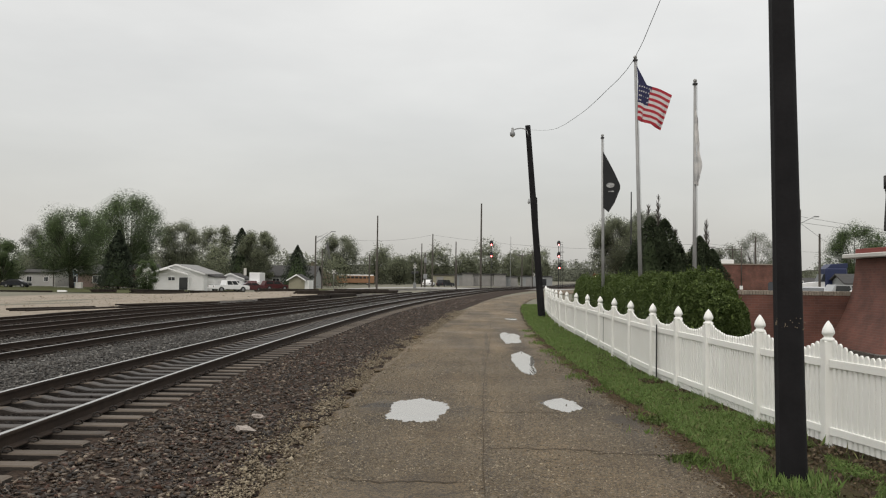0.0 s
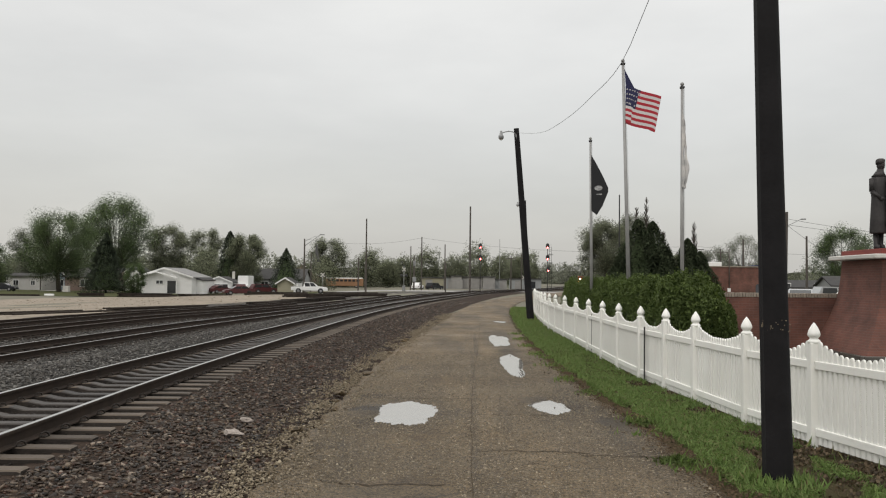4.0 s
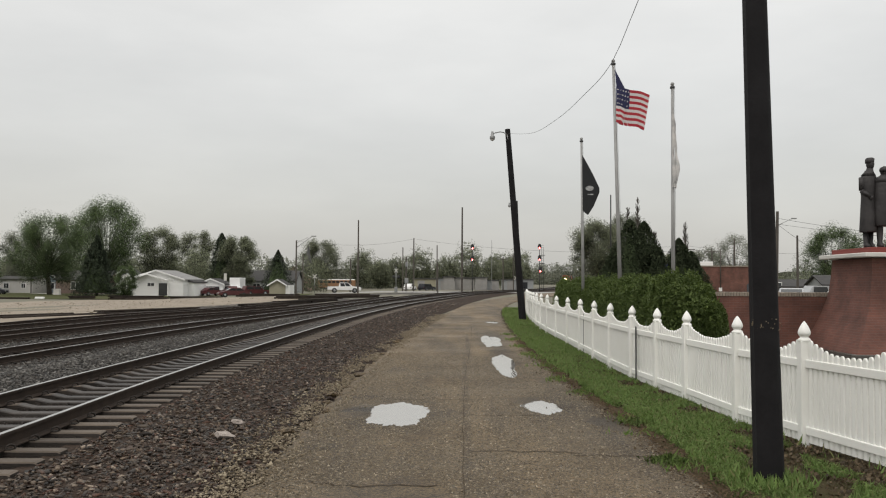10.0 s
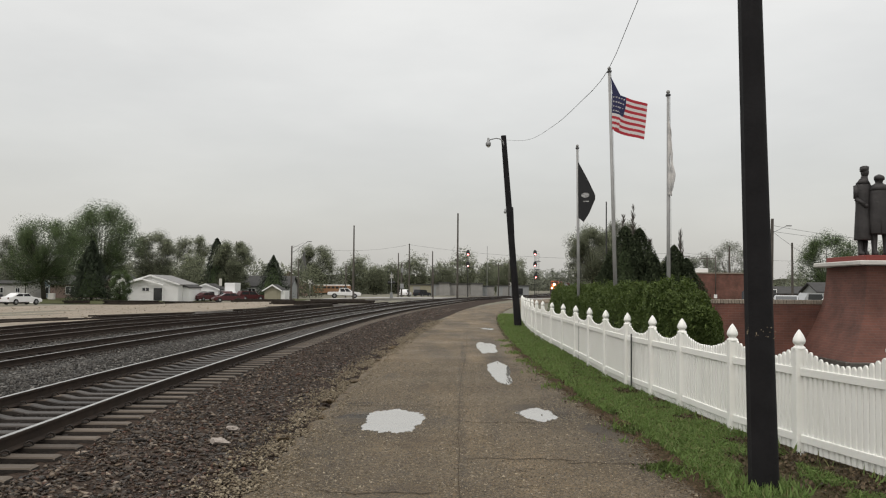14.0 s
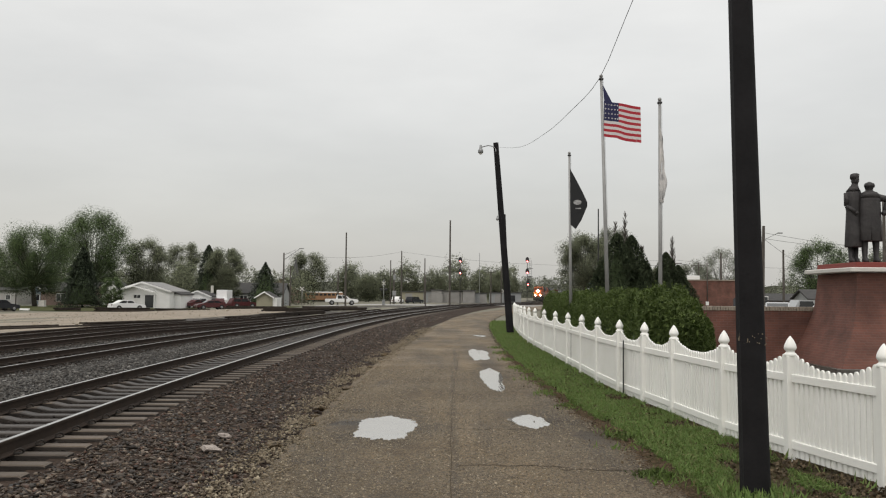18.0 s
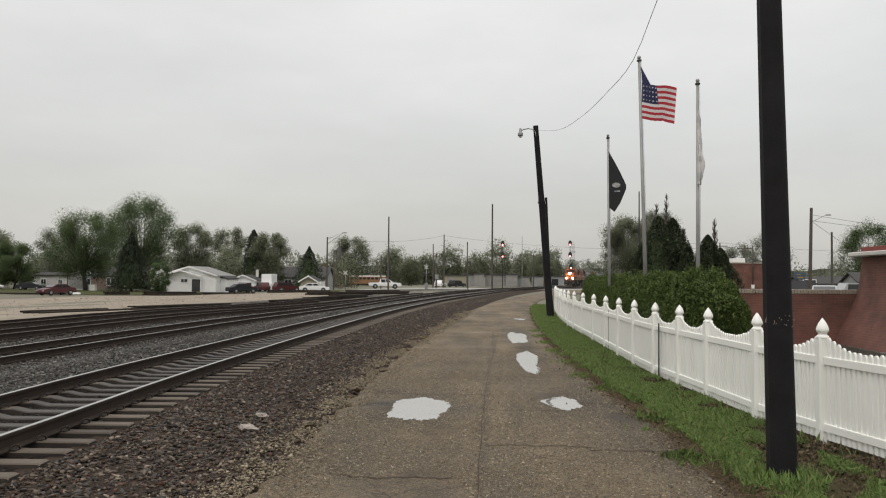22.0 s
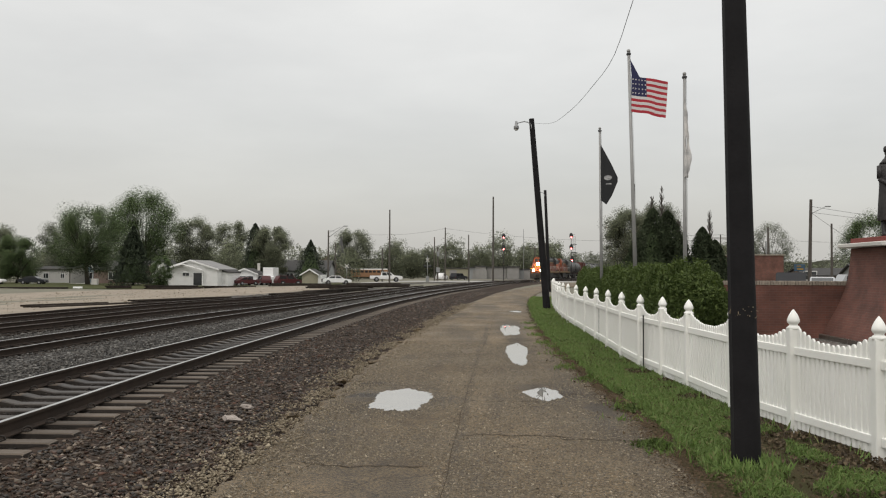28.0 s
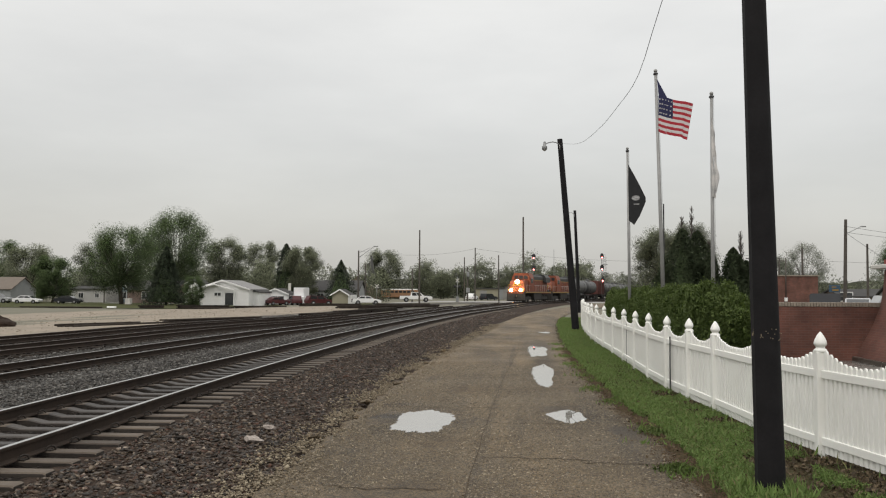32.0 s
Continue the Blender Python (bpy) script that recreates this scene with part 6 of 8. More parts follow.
def woods():
    """The far belt of trees along the horizon, uneven in height; it leaves the railway free."""
    rng = np.random.default_rng(77)
    P, S, F = [], [], []
    belt = [(x, 330 + 50 * math.sin(x * 0.021) + rng.uniform(-25, 25), 1.0) for x in np.arange(-420, 420, 5.5) if not 12 < x < 58]
    belt += [(x, 840 + rng.uniform(-30, 30), 2.2) for x in np.arange(30, 190, 8.0)]
    for x, y, k0 in belt:
        h = (9.5 + 4.0 * noise.noise((x * 0.03, 0, 0)) + 4.5 * noise.noise((x * 0.13, 4, 0)) - (0.5 if -60 < x < 60 else 0)) * k0
        w = rng.uniform(2.5, 5.0) * k0
        for n, sz, k in ((430, 0.55, 1.0), (150, 1.5, 0.72)):
            a = rng.uniform(0, 2 * math.pi, n)
            u = rng.uniform(0, 1, n)
            rr = w * k * np.sqrt(rng.uniform(0.1, 1, n)) * (0.5 + np.sin(np.pi * np.minimum(1, u * 0.9 + 0.1)))
            P.append(np.stack([x + rr * np.cos(a), y + rr * np.sin(a), -0.5 + h * u * (1.0 if sz < 1 else 0.9)], 1))
            F.append(np.stack([0.8 * np.cos(a), 0.8 * np.sin(a), u + 0.1], 1))
            S.append(np.full(n, sz * k0))
    P = np.concatenate(P)
    for x0, x1, yy, k0 in ((-430, 10, 352, 1.0), (60, 430, 352, 1.0), (-60, 260, 880, 2.2)):
        xs = np.arange(x0, x1 + 1, 4.0)
        v = [(x, yy + 50 * math.sin(x * 0.021) * (k0 < 2), z) for x in xs for z in (-1.0, (6.0 + 3.0 * noise.noise((x * 0.05, 1, 0)) + 2.0 * noise.noise((x * 0.19, 2, 0))) * k0)]
        f = [(2 * i, 2 * i + 2, 2 * i + 3, 2 * i + 1) for i in range(len(xs) - 1)]
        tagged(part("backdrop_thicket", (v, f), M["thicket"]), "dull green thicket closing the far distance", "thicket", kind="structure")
    # the belt's leaf colour carries the pale haze of distance
    leaves("far_woods", P, np.concatenate(S), M["leaf_c_hazed"], None, 78, 0.2, 0.8, "belt of haze-paled grey-green spring trees along the horizon", "woods", "stuff", np.concatenate(F))
    P, S, F = [], [], []
    for x, y, h, r in ((-22, 300, 11, 5), (-14, 290, 13.5, 5.5), (-5, 285, 11, 5), (2, 300, 15.5, 6), (11, 285, 12, 5.5), (19, 300, 13.0, 5), (15, 268, 10.5, 5), (-31, 275, 12.5, 5), (49, 262, 11, 5), (-24, 262, 9, 4)):
        for n, sz, kk in ((3300, 0.42, 1.0), (700, 1.15, 0.8)):
            q = rng.normal(0, 1, (n, 3))
            q /= np.linalg.norm(q, axis=1)[:, None]
            q *= (rng.uniform(0.2, 1.1, n) ** 0.5)[:, None] * np.array((r, r, h * 0.5)) * kk
            k = np.array([1 + 0.35 * noise.noise(tuple(v * 0.35)) for v in q])
            F.append(q / np.array((r, r, h * 0.5)) + np.array((0, 0, 0.3)))
            P.append(np.array((x, y, h * 0.5 - 0.5)) + q * k[:, None])
            S.append(np.full(n, sz))
    leaves("far_trees", np.concatenate(P), np.concatenate(S), M["leaf_b_hazed"], None, 79, 0.2, 0.8, "cluster of haze-paled young-leafed trees beyond the crossing", "trees", "stuff", np.concatenate(F))


woods()


def shrubs():
    """Scrub and low trees that fill the gaps behind the houses."""
    rng = np.random.default_rng(91)
    P, F = [], []
    for x in np.arange(-150, -30, 3.0):
        y = 205 + rng.uniform(-8, 8)
        h = 9.0 + 3.5 * noise.noise((x * 0.07, 0, 3)) + rng.uniform(-1.5, 1.5)
        n = 620
        q = rng.normal(0, 1, (n, 3))
        q /= np.linalg.norm(q, axis=1)[:, None]
        F.append(q + np.array((0, 0, 0.3)))
        q = q * (rng.uniform(0.2, 1.1, n) ** 0.5)[:, None] * np.array((3.2, 2.5, h * 0.55))
        P.append(np.array((x, y, h * 0.45 - 0.9)) + q)
    for x in np.arange(36, 130, 4.0):
        y = 205 + rng.uniform(-10, 10)
        h = 5.5 + 2.5 * noise.noise((x * 0.07, 0, 5)) + rng.uniform(-1, 1)
        n = 320
        q = rng.normal(0, 1, (n, 3))
        q /= np.linalg.norm(q, axis=1)[:, None]
        F.append(q + np.array((0, 0, 0.3)))
        q = q * (rng.uniform(0.2, 1.1, n) ** 0.5)[:, None] * np.array((3.6, 2.5, h * 0.55))
        P.append(np.array((x, y, h * 0.45 - 0.5)) + q)
    leaves("scrub", np.concatenate(P), 0.6, M["leaf_b_hazed"], None, 92, 0.2, 0.75, "scrubby green undergrowth behind the houses", "scrub", "stuff", np.concatenate(F))


shrubs()
v, f = strip([116 + 2.5 * i for i in range(22)], [i / 20 for i in range(21)], lambda y, s: (lambda x: (x, y, ground_z(x, y) + 0.04))(-125 + 100 * s))
tagged(part("lawn", (v, f), M["lawn"]), "grass lawns round the houses", "lawn", kind="structure")

# ---------------------------------------------------------------- houses
def house(name, x, y, w, d, wall_h, rise, mt, roof_mt, label, rz=0.0, gable="front", windows=(), door=None, chimney=False, group="", z=None, over=0.35):
    """A small house with its gable towards the front (-y) or with the ridge along x."""
    hs = thing(name, label, "house", pose(x, y, ground_z(x, y) - 0.1 if z is None else z, 0, 0, rz), group)
    bm = bmesh.new()
    if gable == "front":
        prism(bm, [(-w / 2, 0), (w / 2, 0), (w / 2, wall_h), (0, wall_h + rise), (-w / 2, wall_h)], -d / 2, d / 2)
    else:
        prism(bm, [(-d / 2, 0), (d / 2, 0), (d / 2, wall_h), (0, wall_h + rise), (-d / 2, wall_h)], -w / 2, w / 2)
        bmesh.ops.rotate(bm, verts=bm.verts, cent=(0, 0, 0), matrix=Matrix.Rotation(radians(90), 3, "Z"))
    part("wall", bm, mt, hs)
    half, length = (w / 2, d) if gable == "front" else (d / 2, w)
    k = rise / half
    for sgn in (-1, 1):
        bm = bmesh.new()
        e = half + over
        prism(bm, [(0, wall_h + rise + 0.02), (sgn * e, wall_h + rise - k * e + 0.02), (sgn * e, wall_h + rise - k * e + 0.16), (0, wall_h + rise + 0.18)], -length / 2 - over, length / 2 + over)
        if gable != "front":
            bmesh.ops.rotate(bm, verts=bm.verts, cent=(0, 0, 0), matrix=Matrix.Rotation(radians(90), 3, "Z"))
        part("roof", bm, roof_mt, hs)
        if gable == "front":
            bm = bmesh.new()
            prism(bm, [(0, wall_h + rise - 0.06), (sgn * e, wall_h + rise - k * e - 0.06), (sgn * e, wall_h + rise - k * e + 0.17), (0, wall_h + rise + 0.19)], -length / 2 - over - 0.06, -length / 2 - over - 0.005)
            part("bargeboard", bm, M["white_paint"], hs)
    front = -d / 2
    for wx, wz, ww, wh in windows:
        bm = bmesh.new()
        box(bm, (wx, front - 0.02, wz), (ww + 0.2, 0.10, wh + 0.2))
        f = part("window", bm, M["white_paint"], hs)
        bm = bmesh.new()
        box(bm, (wx, front - 0.06, wz), (ww, 0.08, wh))
        box(bm, (wx, front - 0.085, wz), (0.06, 0.08, wh), mi=1)
        part("pane", bm, [M["glass"], M["white_paint"]], f)
    if door:
        bm = bmesh.new()
        box(bm, (door[0], front - 0.03, 1.0), (door[1], 0.08, 2.0), bevel=0.01)
        part("door", bm, M["grey_paint"], hs)
    if chimney:
        bm = bmesh.new()
        box(bm, (w * 0.2, 0, wall_h + rise), (0.5, 0.5, 1.2))
        part("chimney", bm, M["brick_far"], hs)
    return hs


wh = house("house", -50.0, 150, 9.0, 10.0, 2.75, 1.40, M["clapboard"], M["roof_pale"], "low white clapboard house with a shallow gable", windows=((-3.7, 1.5, 1.0, 0.55), (-0.8, 1.92, 1.05, 0.5)), z=-0.85)
for sgn in (-1, 1):
    bm = bmesh.new()
    prism(bm, [(-1.2, 3.50), (-1.2 + sgn * 3.4, 2.55), (-1.2 + sgn * 3.4, 2.70), (-1.2, 3.66)], -5.95, -5.42)
    part("porch_bargeboard", bm, M["white_paint"], wh)
bm = bmesh.new()
box(bm, (1.25, -5.05, 1.15), (1.5, 0.1, 2.0), bevel=0.01)
part("glass_door", bm, M["glass"], wh)
bm = bmesh.new()
box(bm, (2.1, -5.4, 1.1), (0.14, 0.14, 2.2), bevel=0.01)
part("porch_post", bm, M["white_paint"], wh)
bm = bmesh.new()
box(bm, (5.0, 1.0, 1.15), (1.0, 7.0, 2.3))
part("side_wing", bm, M["white_paint"], wh)
bm = bmesh.new()
prism(bm, [(4.2, 2.45), (5.7, 2.2), (5.7, 2.34), (4.2, 2.9)], -2.7, 4.6)
part("wing_roof", bm, M["roof"], wh)

house("house", -85, 172, 7.0, 8, 2.7, 0.5, M["pale_siding"], M["roof"], "pale grey mobile home under trees", gable="side", windows=((-1.5, 1.5, 0.9, 0.9), (1.8, 1.5, 0.7, 0.8)),  z=-0.9)
house("house", -81.5, 178, 4.6, 7, 2.6, 1.5, M["blue_siding"], M["roof"], "pale blue-grey cottage under trees", windows=((0.6, 1.5, 1.2, 1.2),), z=-0.9)
house("house", -70.5, 168, 9.5, 8, 2.7, 1.6, M["brown_paint"], M["roof"], "brown house with a white double window", gable="side", windows=((-1.0, 1.6, 1.6, 1.3), (3.2, 1.6, 0.9, 1.2)), z=-0.9)
house("house", -64.5, 172, 4.6, 7, 2.9, 1.7, M["white_paint"], M["roof"], "white house half hidden by a shrub", windows=((0.3, 1.6, 0.9, 1.2),), z=-0.9)
house("house", -106, 170, 13, 9, 2.7, 2.2, M["grey_paint"], M["roof_tan"], "grey house with a tan hipped roof", gable="side", windows=((2, 1.5, 1.5, 1.1),), z=-0.9)
house("garage", -45.8, 165, 4.6, 6, 2.0, 0.9, M["white_paint"], M["roof"], "small white garage with a dark door", windows=((0.4, 1.0, 2.4, 1.2),), z=-0.9)
house("house", -40.5, 188, 12, 8, 2.6, 2.0, M["grey_paint"], M["roof"], "low grey house with a dark roof", gable="side", windows=((-2, 1.5, 1.4, 1.0),), z=-0.8)
house("shed", -30.9, 151, 2.7, 4.2, 1.75, 0.8, M["tan_paint"], M["roof"], "tan garden shed with white trim", z=-0.65)
bm = bmesh.new()
box(bm, (1.7, 0.0, 0.85), (0.7, 4.0, 1.7))
sh = bpy.data.objects["shed"]
part("side_wall", bm, M["white_paint"], sh)
bm = bmesh.new()
box(bm, (-0.1, -2.13, 0.80), (1.8, 0.06, 1.6), bevel=0.01)
part("shed_door", bm, M["tan_paint"], sh)
ch = house("church", -46, 250, 10, 14, 3.4, 3.4, M["brown_paint"], M["roof"], "dark church with a steep roof and spire", z=-0.8, over=0.1)
bm = bmesh.new()
lathe(bm, [(1.2, 3.0), (1.1, 8.0), (0.85, 8.3), (0.05, 12.4)], 6, (3.6, -5, 0))
part("spire", bm, M["roof"], ch)
for x, y, w, d, h, mt, lb in (
    (-9.4, 225, 5.6, 8, 2.7, M["tan_paint"], "low tan shop building beyond the crossing"),
    (-5.6, 225, 1.9, 8, 2.9, M["grey_paint"], "narrow white garage unit beyond the crossing"),
    (-3.4, 222, 2.6, 4, 3.2, M["concrete"], "grey concrete equipment hut beside the crossing"),
    (0.5, 226, 5.0, 8, 3.0, M["concrete"], "low pale workshop beyond the crossing"),
    (4.6, 222, 3.0, 4, 3.1, M["concrete"], "grey concrete block hut beyond the crossing"),
    (7.6, 226, 2.9, 7, 2.5, M["grey_paint"], "low pale shed beyond the crossing"),
    (14.5, 238, 8, 8, 2.7, M["grey_paint"], "low pale building with garage doors"),
):
    b = thing("building", lb, "building", pose(x, y, -0.3))
    bm = bmesh.new()
    box(bm, (0, 0, h / 2), (w, d, h))
    part("wall", bm, mt, b)
    bm = bmesh.new()
    box(bm, (0, 0, h + 0.1), (w + 0.5, d + 0.5, 0.2))
    part("roof", bm, M["roof"], b)
    for i in range(max(1, int(w // 4))):
        bm = bmesh.new()
        box(bm, (-w / 2 + 2.0 + i * 3.6, -d / 2 - 0.04, 1.25), (1.7, 0.1, 1.7 if i % 2 else 2.2), bevel=0.01)
        part("door" if i % 2 == 0 else "window", bm, M["concrete"] if i % 2 == 0 else M["glass"], b)

bk = thing("building", "flat-roofed red brick building with a white parapet edge", "building", pose(24.9, 85, -0.2))
bm = bmesh.new()
box(bm, (0, 4, 1.75), (4.6, 8, 3.5))
part("wall", bm, M["brick_far"], bk)
bm = bmesh.new()
box(bm, (0, 4, 3.55), (4.75, 8.15, 0.10))
part("parapet_cap", bm, M["coping"], bk, "pale metal parapet cap")
bm = bmesh.new()
box(bm, (-1.5, 2, 3.8), (1.2, 1.4, 0.42), bevel=0.04)
part("roof_unit", bm, M["white_paint"], bk)
bm = bmesh.new()
box(bm, (-0.6, -0.06, 1.35), (0.28, 0.14, 0.36), bevel=0.02)
part("wall_lamp", bm, M["white_paint"], bk)
tube_b = bmesh.new()
tube(tube_b, (-0.6, -0.1, 1.5), (-0.6, -0.1, 5.2), 0.05, 0.05, 8)
part("mast", tube_b, M["polewood"], bk)
house("garage", 43.4, 106, 3.8, 8, 1.8, 1.0, M["grey_paint"], M["roof"], "grey garage with a dark shingled roof", gable="side", z=-0.2, rz=-8)
house("house", 47.5, 130, 9, 9, 1.5, 0.9, M["brown_paint"], M["roof"], "long low house with a dark roof", gable="side", windows=((-4, 1.5, 1.6, 1.1), (1, 1.5, 1.6, 1.1)), z=-0.2)

sg = thing("sign", "blue and yellow roadside sign on two posts", "sign", pose(33.6, 100, -0.2, 0, 0, 8))
for dx in (-0.55, 0.55):
    bm = bmesh.new()
    tube(bm, (dx, 0, 0), (dx, 0, 2.9), 0.05, 0.05, 8)
    part("post", bm, M["dark_metal"], sg)
bm = bmesh.new()
box(bm, (0, -0.04, 2.45), (1.2, 0.1, 0.75), bevel=0.02)
part("panel", bm, M["sign_blue"], sg)
bm = bmesh.new()
box(bm, (0.05, -0.10, 2.3), (0.7, 0.03, 0.16))
box(bm, (-0.1, -0.10, 2.62), (0.5, 0.03, 0.10))
part("panel_bars", bm, M["loco_yellow"], sg, "yellow bars on the blue panel")

# ---------------------------------------------------------------- poles, signals and wires
def plain_pole(x, y, h, r, label, mt="polewood", arm=False, base=None, lean=0.0):
    z0 = (ground_z(x, y) - 0.05) if base is None else base
    p = build_pole("utility_pole", (x, y, z0), (x + lean, y, z0 + h), r, r * 0.72, M[mt], label, 10)
    if arm:
        bm = bmesh.new()
        box(bm, (lean, 0, h - 0.5), (2.2, 0.1, 0.12))
        part("crossarm", bm, M[mt], p)
    return p


sl = plain_pole(-28.0, 150, 9.2, 0.16, "dark wooden pole with a street lamp arm")
bm = bmesh.new()
tube(bm, (0, 0, 8.0), (2.6, 0, 9.9), 0.05, 0.04, 6)
tube(bm, (0, 0, 8.8), (2.0, 0, 9.75), 0.03, 0.03, 6)
part("lamp_arm", bm, M["grey_metal"], sl)
bm = bmesh.new()
box(bm, (2.95, 0, 9.95), (0.8, 0.28, 0.16), bevel=0.04)
part("lamp_head", bm, M["grey_metal"], sl)
plain_pole(-17.55, 150, 12.4, 0.15, "tall slim wooden pole beside the tracks", arm=False)
plain_pole(-0.09, 150, 14.5, 0.17, "tall wooden pole beside the crossing")
plain_pole(-9.4, 172, 10.4, 0.14, "wooden utility pole near the crossing")
plain_pole(-5.2, 182, 9.4, 0.14, "wooden utility pole near the crossing")
plain_pole(-21.6, 172, 6.6, 0.15, "short wooden pole near the crossing")
plain_pole(-21.0, 178, 5.6, 0.13, "short wooden pole near the crossing")
bp_ = plain_pole(-10.6, 168, 6.6, 0.18, "dark wooden pole with signal boxes")
for zz, ww in ((2.2, 0.7), (5.2, 0.5)):
    bm = bmesh.new()
    box(bm, (0.1, -0.3, zz), (ww, 0.4, 0.9), bevel=0.04)
    part("signal_box", bm, M["grey_metal"], bp_)
plain_pole(-49.8, 200, 12.6, 0.16, "utility pole among trees")
plain_pole(8.6, 190, 7.4, 0.15, "wooden utility pole beyond the crossing", arm=True)
plain_pole(11.1, 195, 8.2, 0.13, "wooden utility pole beyond the crossing", arm=True)
plain_pole(6.5, 200, 11.4, 0.06, "thin grey radio mast", "grey_metal")
plain_pole(-30.8, 172, 7.8, 0.15, "wooden utility pole behind the street lamp")
plain_pole(-11.9, 178, 8.8, 0.13, "wooden utility pole near the crossing")
lp = plain_pole(-80.3, 165, 7.4, 0.13, "wooden pole with a pale transformer can")
for zz in (4.0, 6.9):
    bm = bmesh.new()
    lathe(bm, [(0.16, 0.0), (0.2, 0.05), (0.2, 0.62), (0.12, 0.7)], 12, (0.25, -0.1, zz))
    part("transformer_can", bm, M["stone_cap"], lp)
ub = thing("utility_box", "small white utility box beside a tree", "utility box", pose(-67.6, 148, ground_z(-67.6, 148)))
bm = bmesh.new()
box(bm, (0, 0, 0.55), (1.0, 0.7, 1.0), bevel=0.04)
part("cabinet", bm, M["stone_cap"], ub)
bm = bmesh.new()
box(bm, (0, 0, 0.03), (1.2, 0.9, 0.12), bevel=0.02)
part("base_slab", bm, M["concrete"], ub)
ps = thing("post_sign", "small white sign on a dark post", "sign", pose(-42.6, 160, -0.9))
bm = bmesh.new()
tube(bm, (0, 0, 0), (0, 0, 3.2), 0.05, 0.05, 8)
part("post", bm, M["dark_metal"], ps)
bm = bmesh.new()
box(bm, (0, -0.1, 3.3), (0.5, 0.1, 1.3), bevel=0.03)
part("panel", bm, M["stone_cap"], ps)


def crossing_flasher(x, y, rz):
    """A level crossing mast with crossed blades, two lamp discs, a bell and a raised gate arm's base."""
    cf = thing("crossing_flasher", "grey level crossing mast with unlit lamp discs", "crossing signal", pose(x, y, ground_z(x, y), 0, 0, rz), "crossing masts")
    bm = bmesh.new()
    tube(bm, (0, 0, 0), (0, 0, 4.6), 0.07, 0.06, 8)
    part("mast", bm, M["grey_metal"], cf)
    bm = bmesh.new()
    box(bm, (0, 0, 0.5), (0.5, 0.5, 1.0), bevel=0.04)
    part("gate_motor", bm, M["grey_metal"], cf)
    bm = bmesh.new()
    lathe(bm, [(0.13, 0.0), (0.15, 0.08), (0.04, 0.16)], 10, (0, 0, 4.6))
    part("bell", bm, M["dark_metal"], cf)
    for a in (45, -45):
        bm = bmesh.new()
        box(bm, (0, -0.10 - 0.02 * (a > 0), 3.9), (0.9, 0.03, 0.14), ry=a)
        part("blade", bm, M["stone_cap"], cf)
    for sx in (-0.42, 0.42):
        bm = bmesh.new()
        lathe(bm, [(0.28, 0.0), (0.28, 0.03), (0.1, 0.06)], 14)
        bmesh.ops.rotate(bm, verts=bm.verts, cent=(0, 0, 0), matrix=Matrix.Rotation(radians(90), 3, "X"))
        bmesh.ops.translate(bm, verts=bm.verts, vec=(sx, -0.08, 2.8))
        part("lamp_disc", bm, M["dark_metal"], cf)
    bm = bmesh.new()
    tube(bm, (-0.42, 0, 2.8), (0.42, 0, 2.8), 0.04, 0.04, 6)
    part("lamp_bracket", bm, M["grey_metal"], cf)


crossing_flasher(-11.9, 160, 10)
plain_pole(-4.2, 152, 5.0, 0.1, "short dark post beside the tracks")
wp = plain_pole(31.25, 90, 9.1, 0.19, "wooden utility pole with a lamp and cables", lean=0.2)
bm = bmesh.new()
tube(bm, (0.2, -0.1, 7.7), (1.6, -0.1, 8.4), 0.03, 0.03, 6)
part("lamp_arm", bm, M["grey_metal"], wp)
bm = bmesh.new()
box(bm, (1.8, -0.1, 8.4), (0.5, 0.2, 0.12), bevel=0.03)
part("lamp_head", bm, M["grey_metal"], wp)
plain_pole(35.25, 95, 7.0, 0.14, "wooden utility pole behind parked cars")
plain_pole(33.0, 110, 5.6, 0.08, "metal lamp post behind parked cars", "grey_metal")
plain_pole(36.8, 122, 8.0, 0.16, "dark wooden utility pole")
plain_pole(36.0, 130, 7.0, 0.12, "dark wooden utility pole", arm=True)
plain_pole(33.0, 132, 7.4, 0.12, "dark wooden utility pole", arm=True)
plain_pole(29.0, 60, 8.4, 0.14, "dark pole behind the statue", base=-0.2)
plain_pole(6.2, 37.6, 5.5, 0.035, "thin dark metal post behind evergreens", "dark_metal", base=-0.1)
for a, b, sg in (((-28, 150, 8.6), (-9.4, 172, 10.0), 1.0), ((-9.4, 172, 10.0), (36.0, 132, 6.6), 1.2), ((31.25, 90, 8.3), (60, 92, 6.5), 0.8), ((31.25, 90, 7.7), (58, 84, 5.6), 0.6), ((31.25, 90, 7.8), (44, 100, 2.5), 0.3), ((33.0, 132, 7.2), (70, 140, 6.8), 0.8), ((20, 140, 9.0), (33, 132, 7.2), 0.7)):
    wire("overhead_wire", sagging(a, b, sg), 0.016, M["cable"], None, "thin dark overhead wire between poles", "wire")


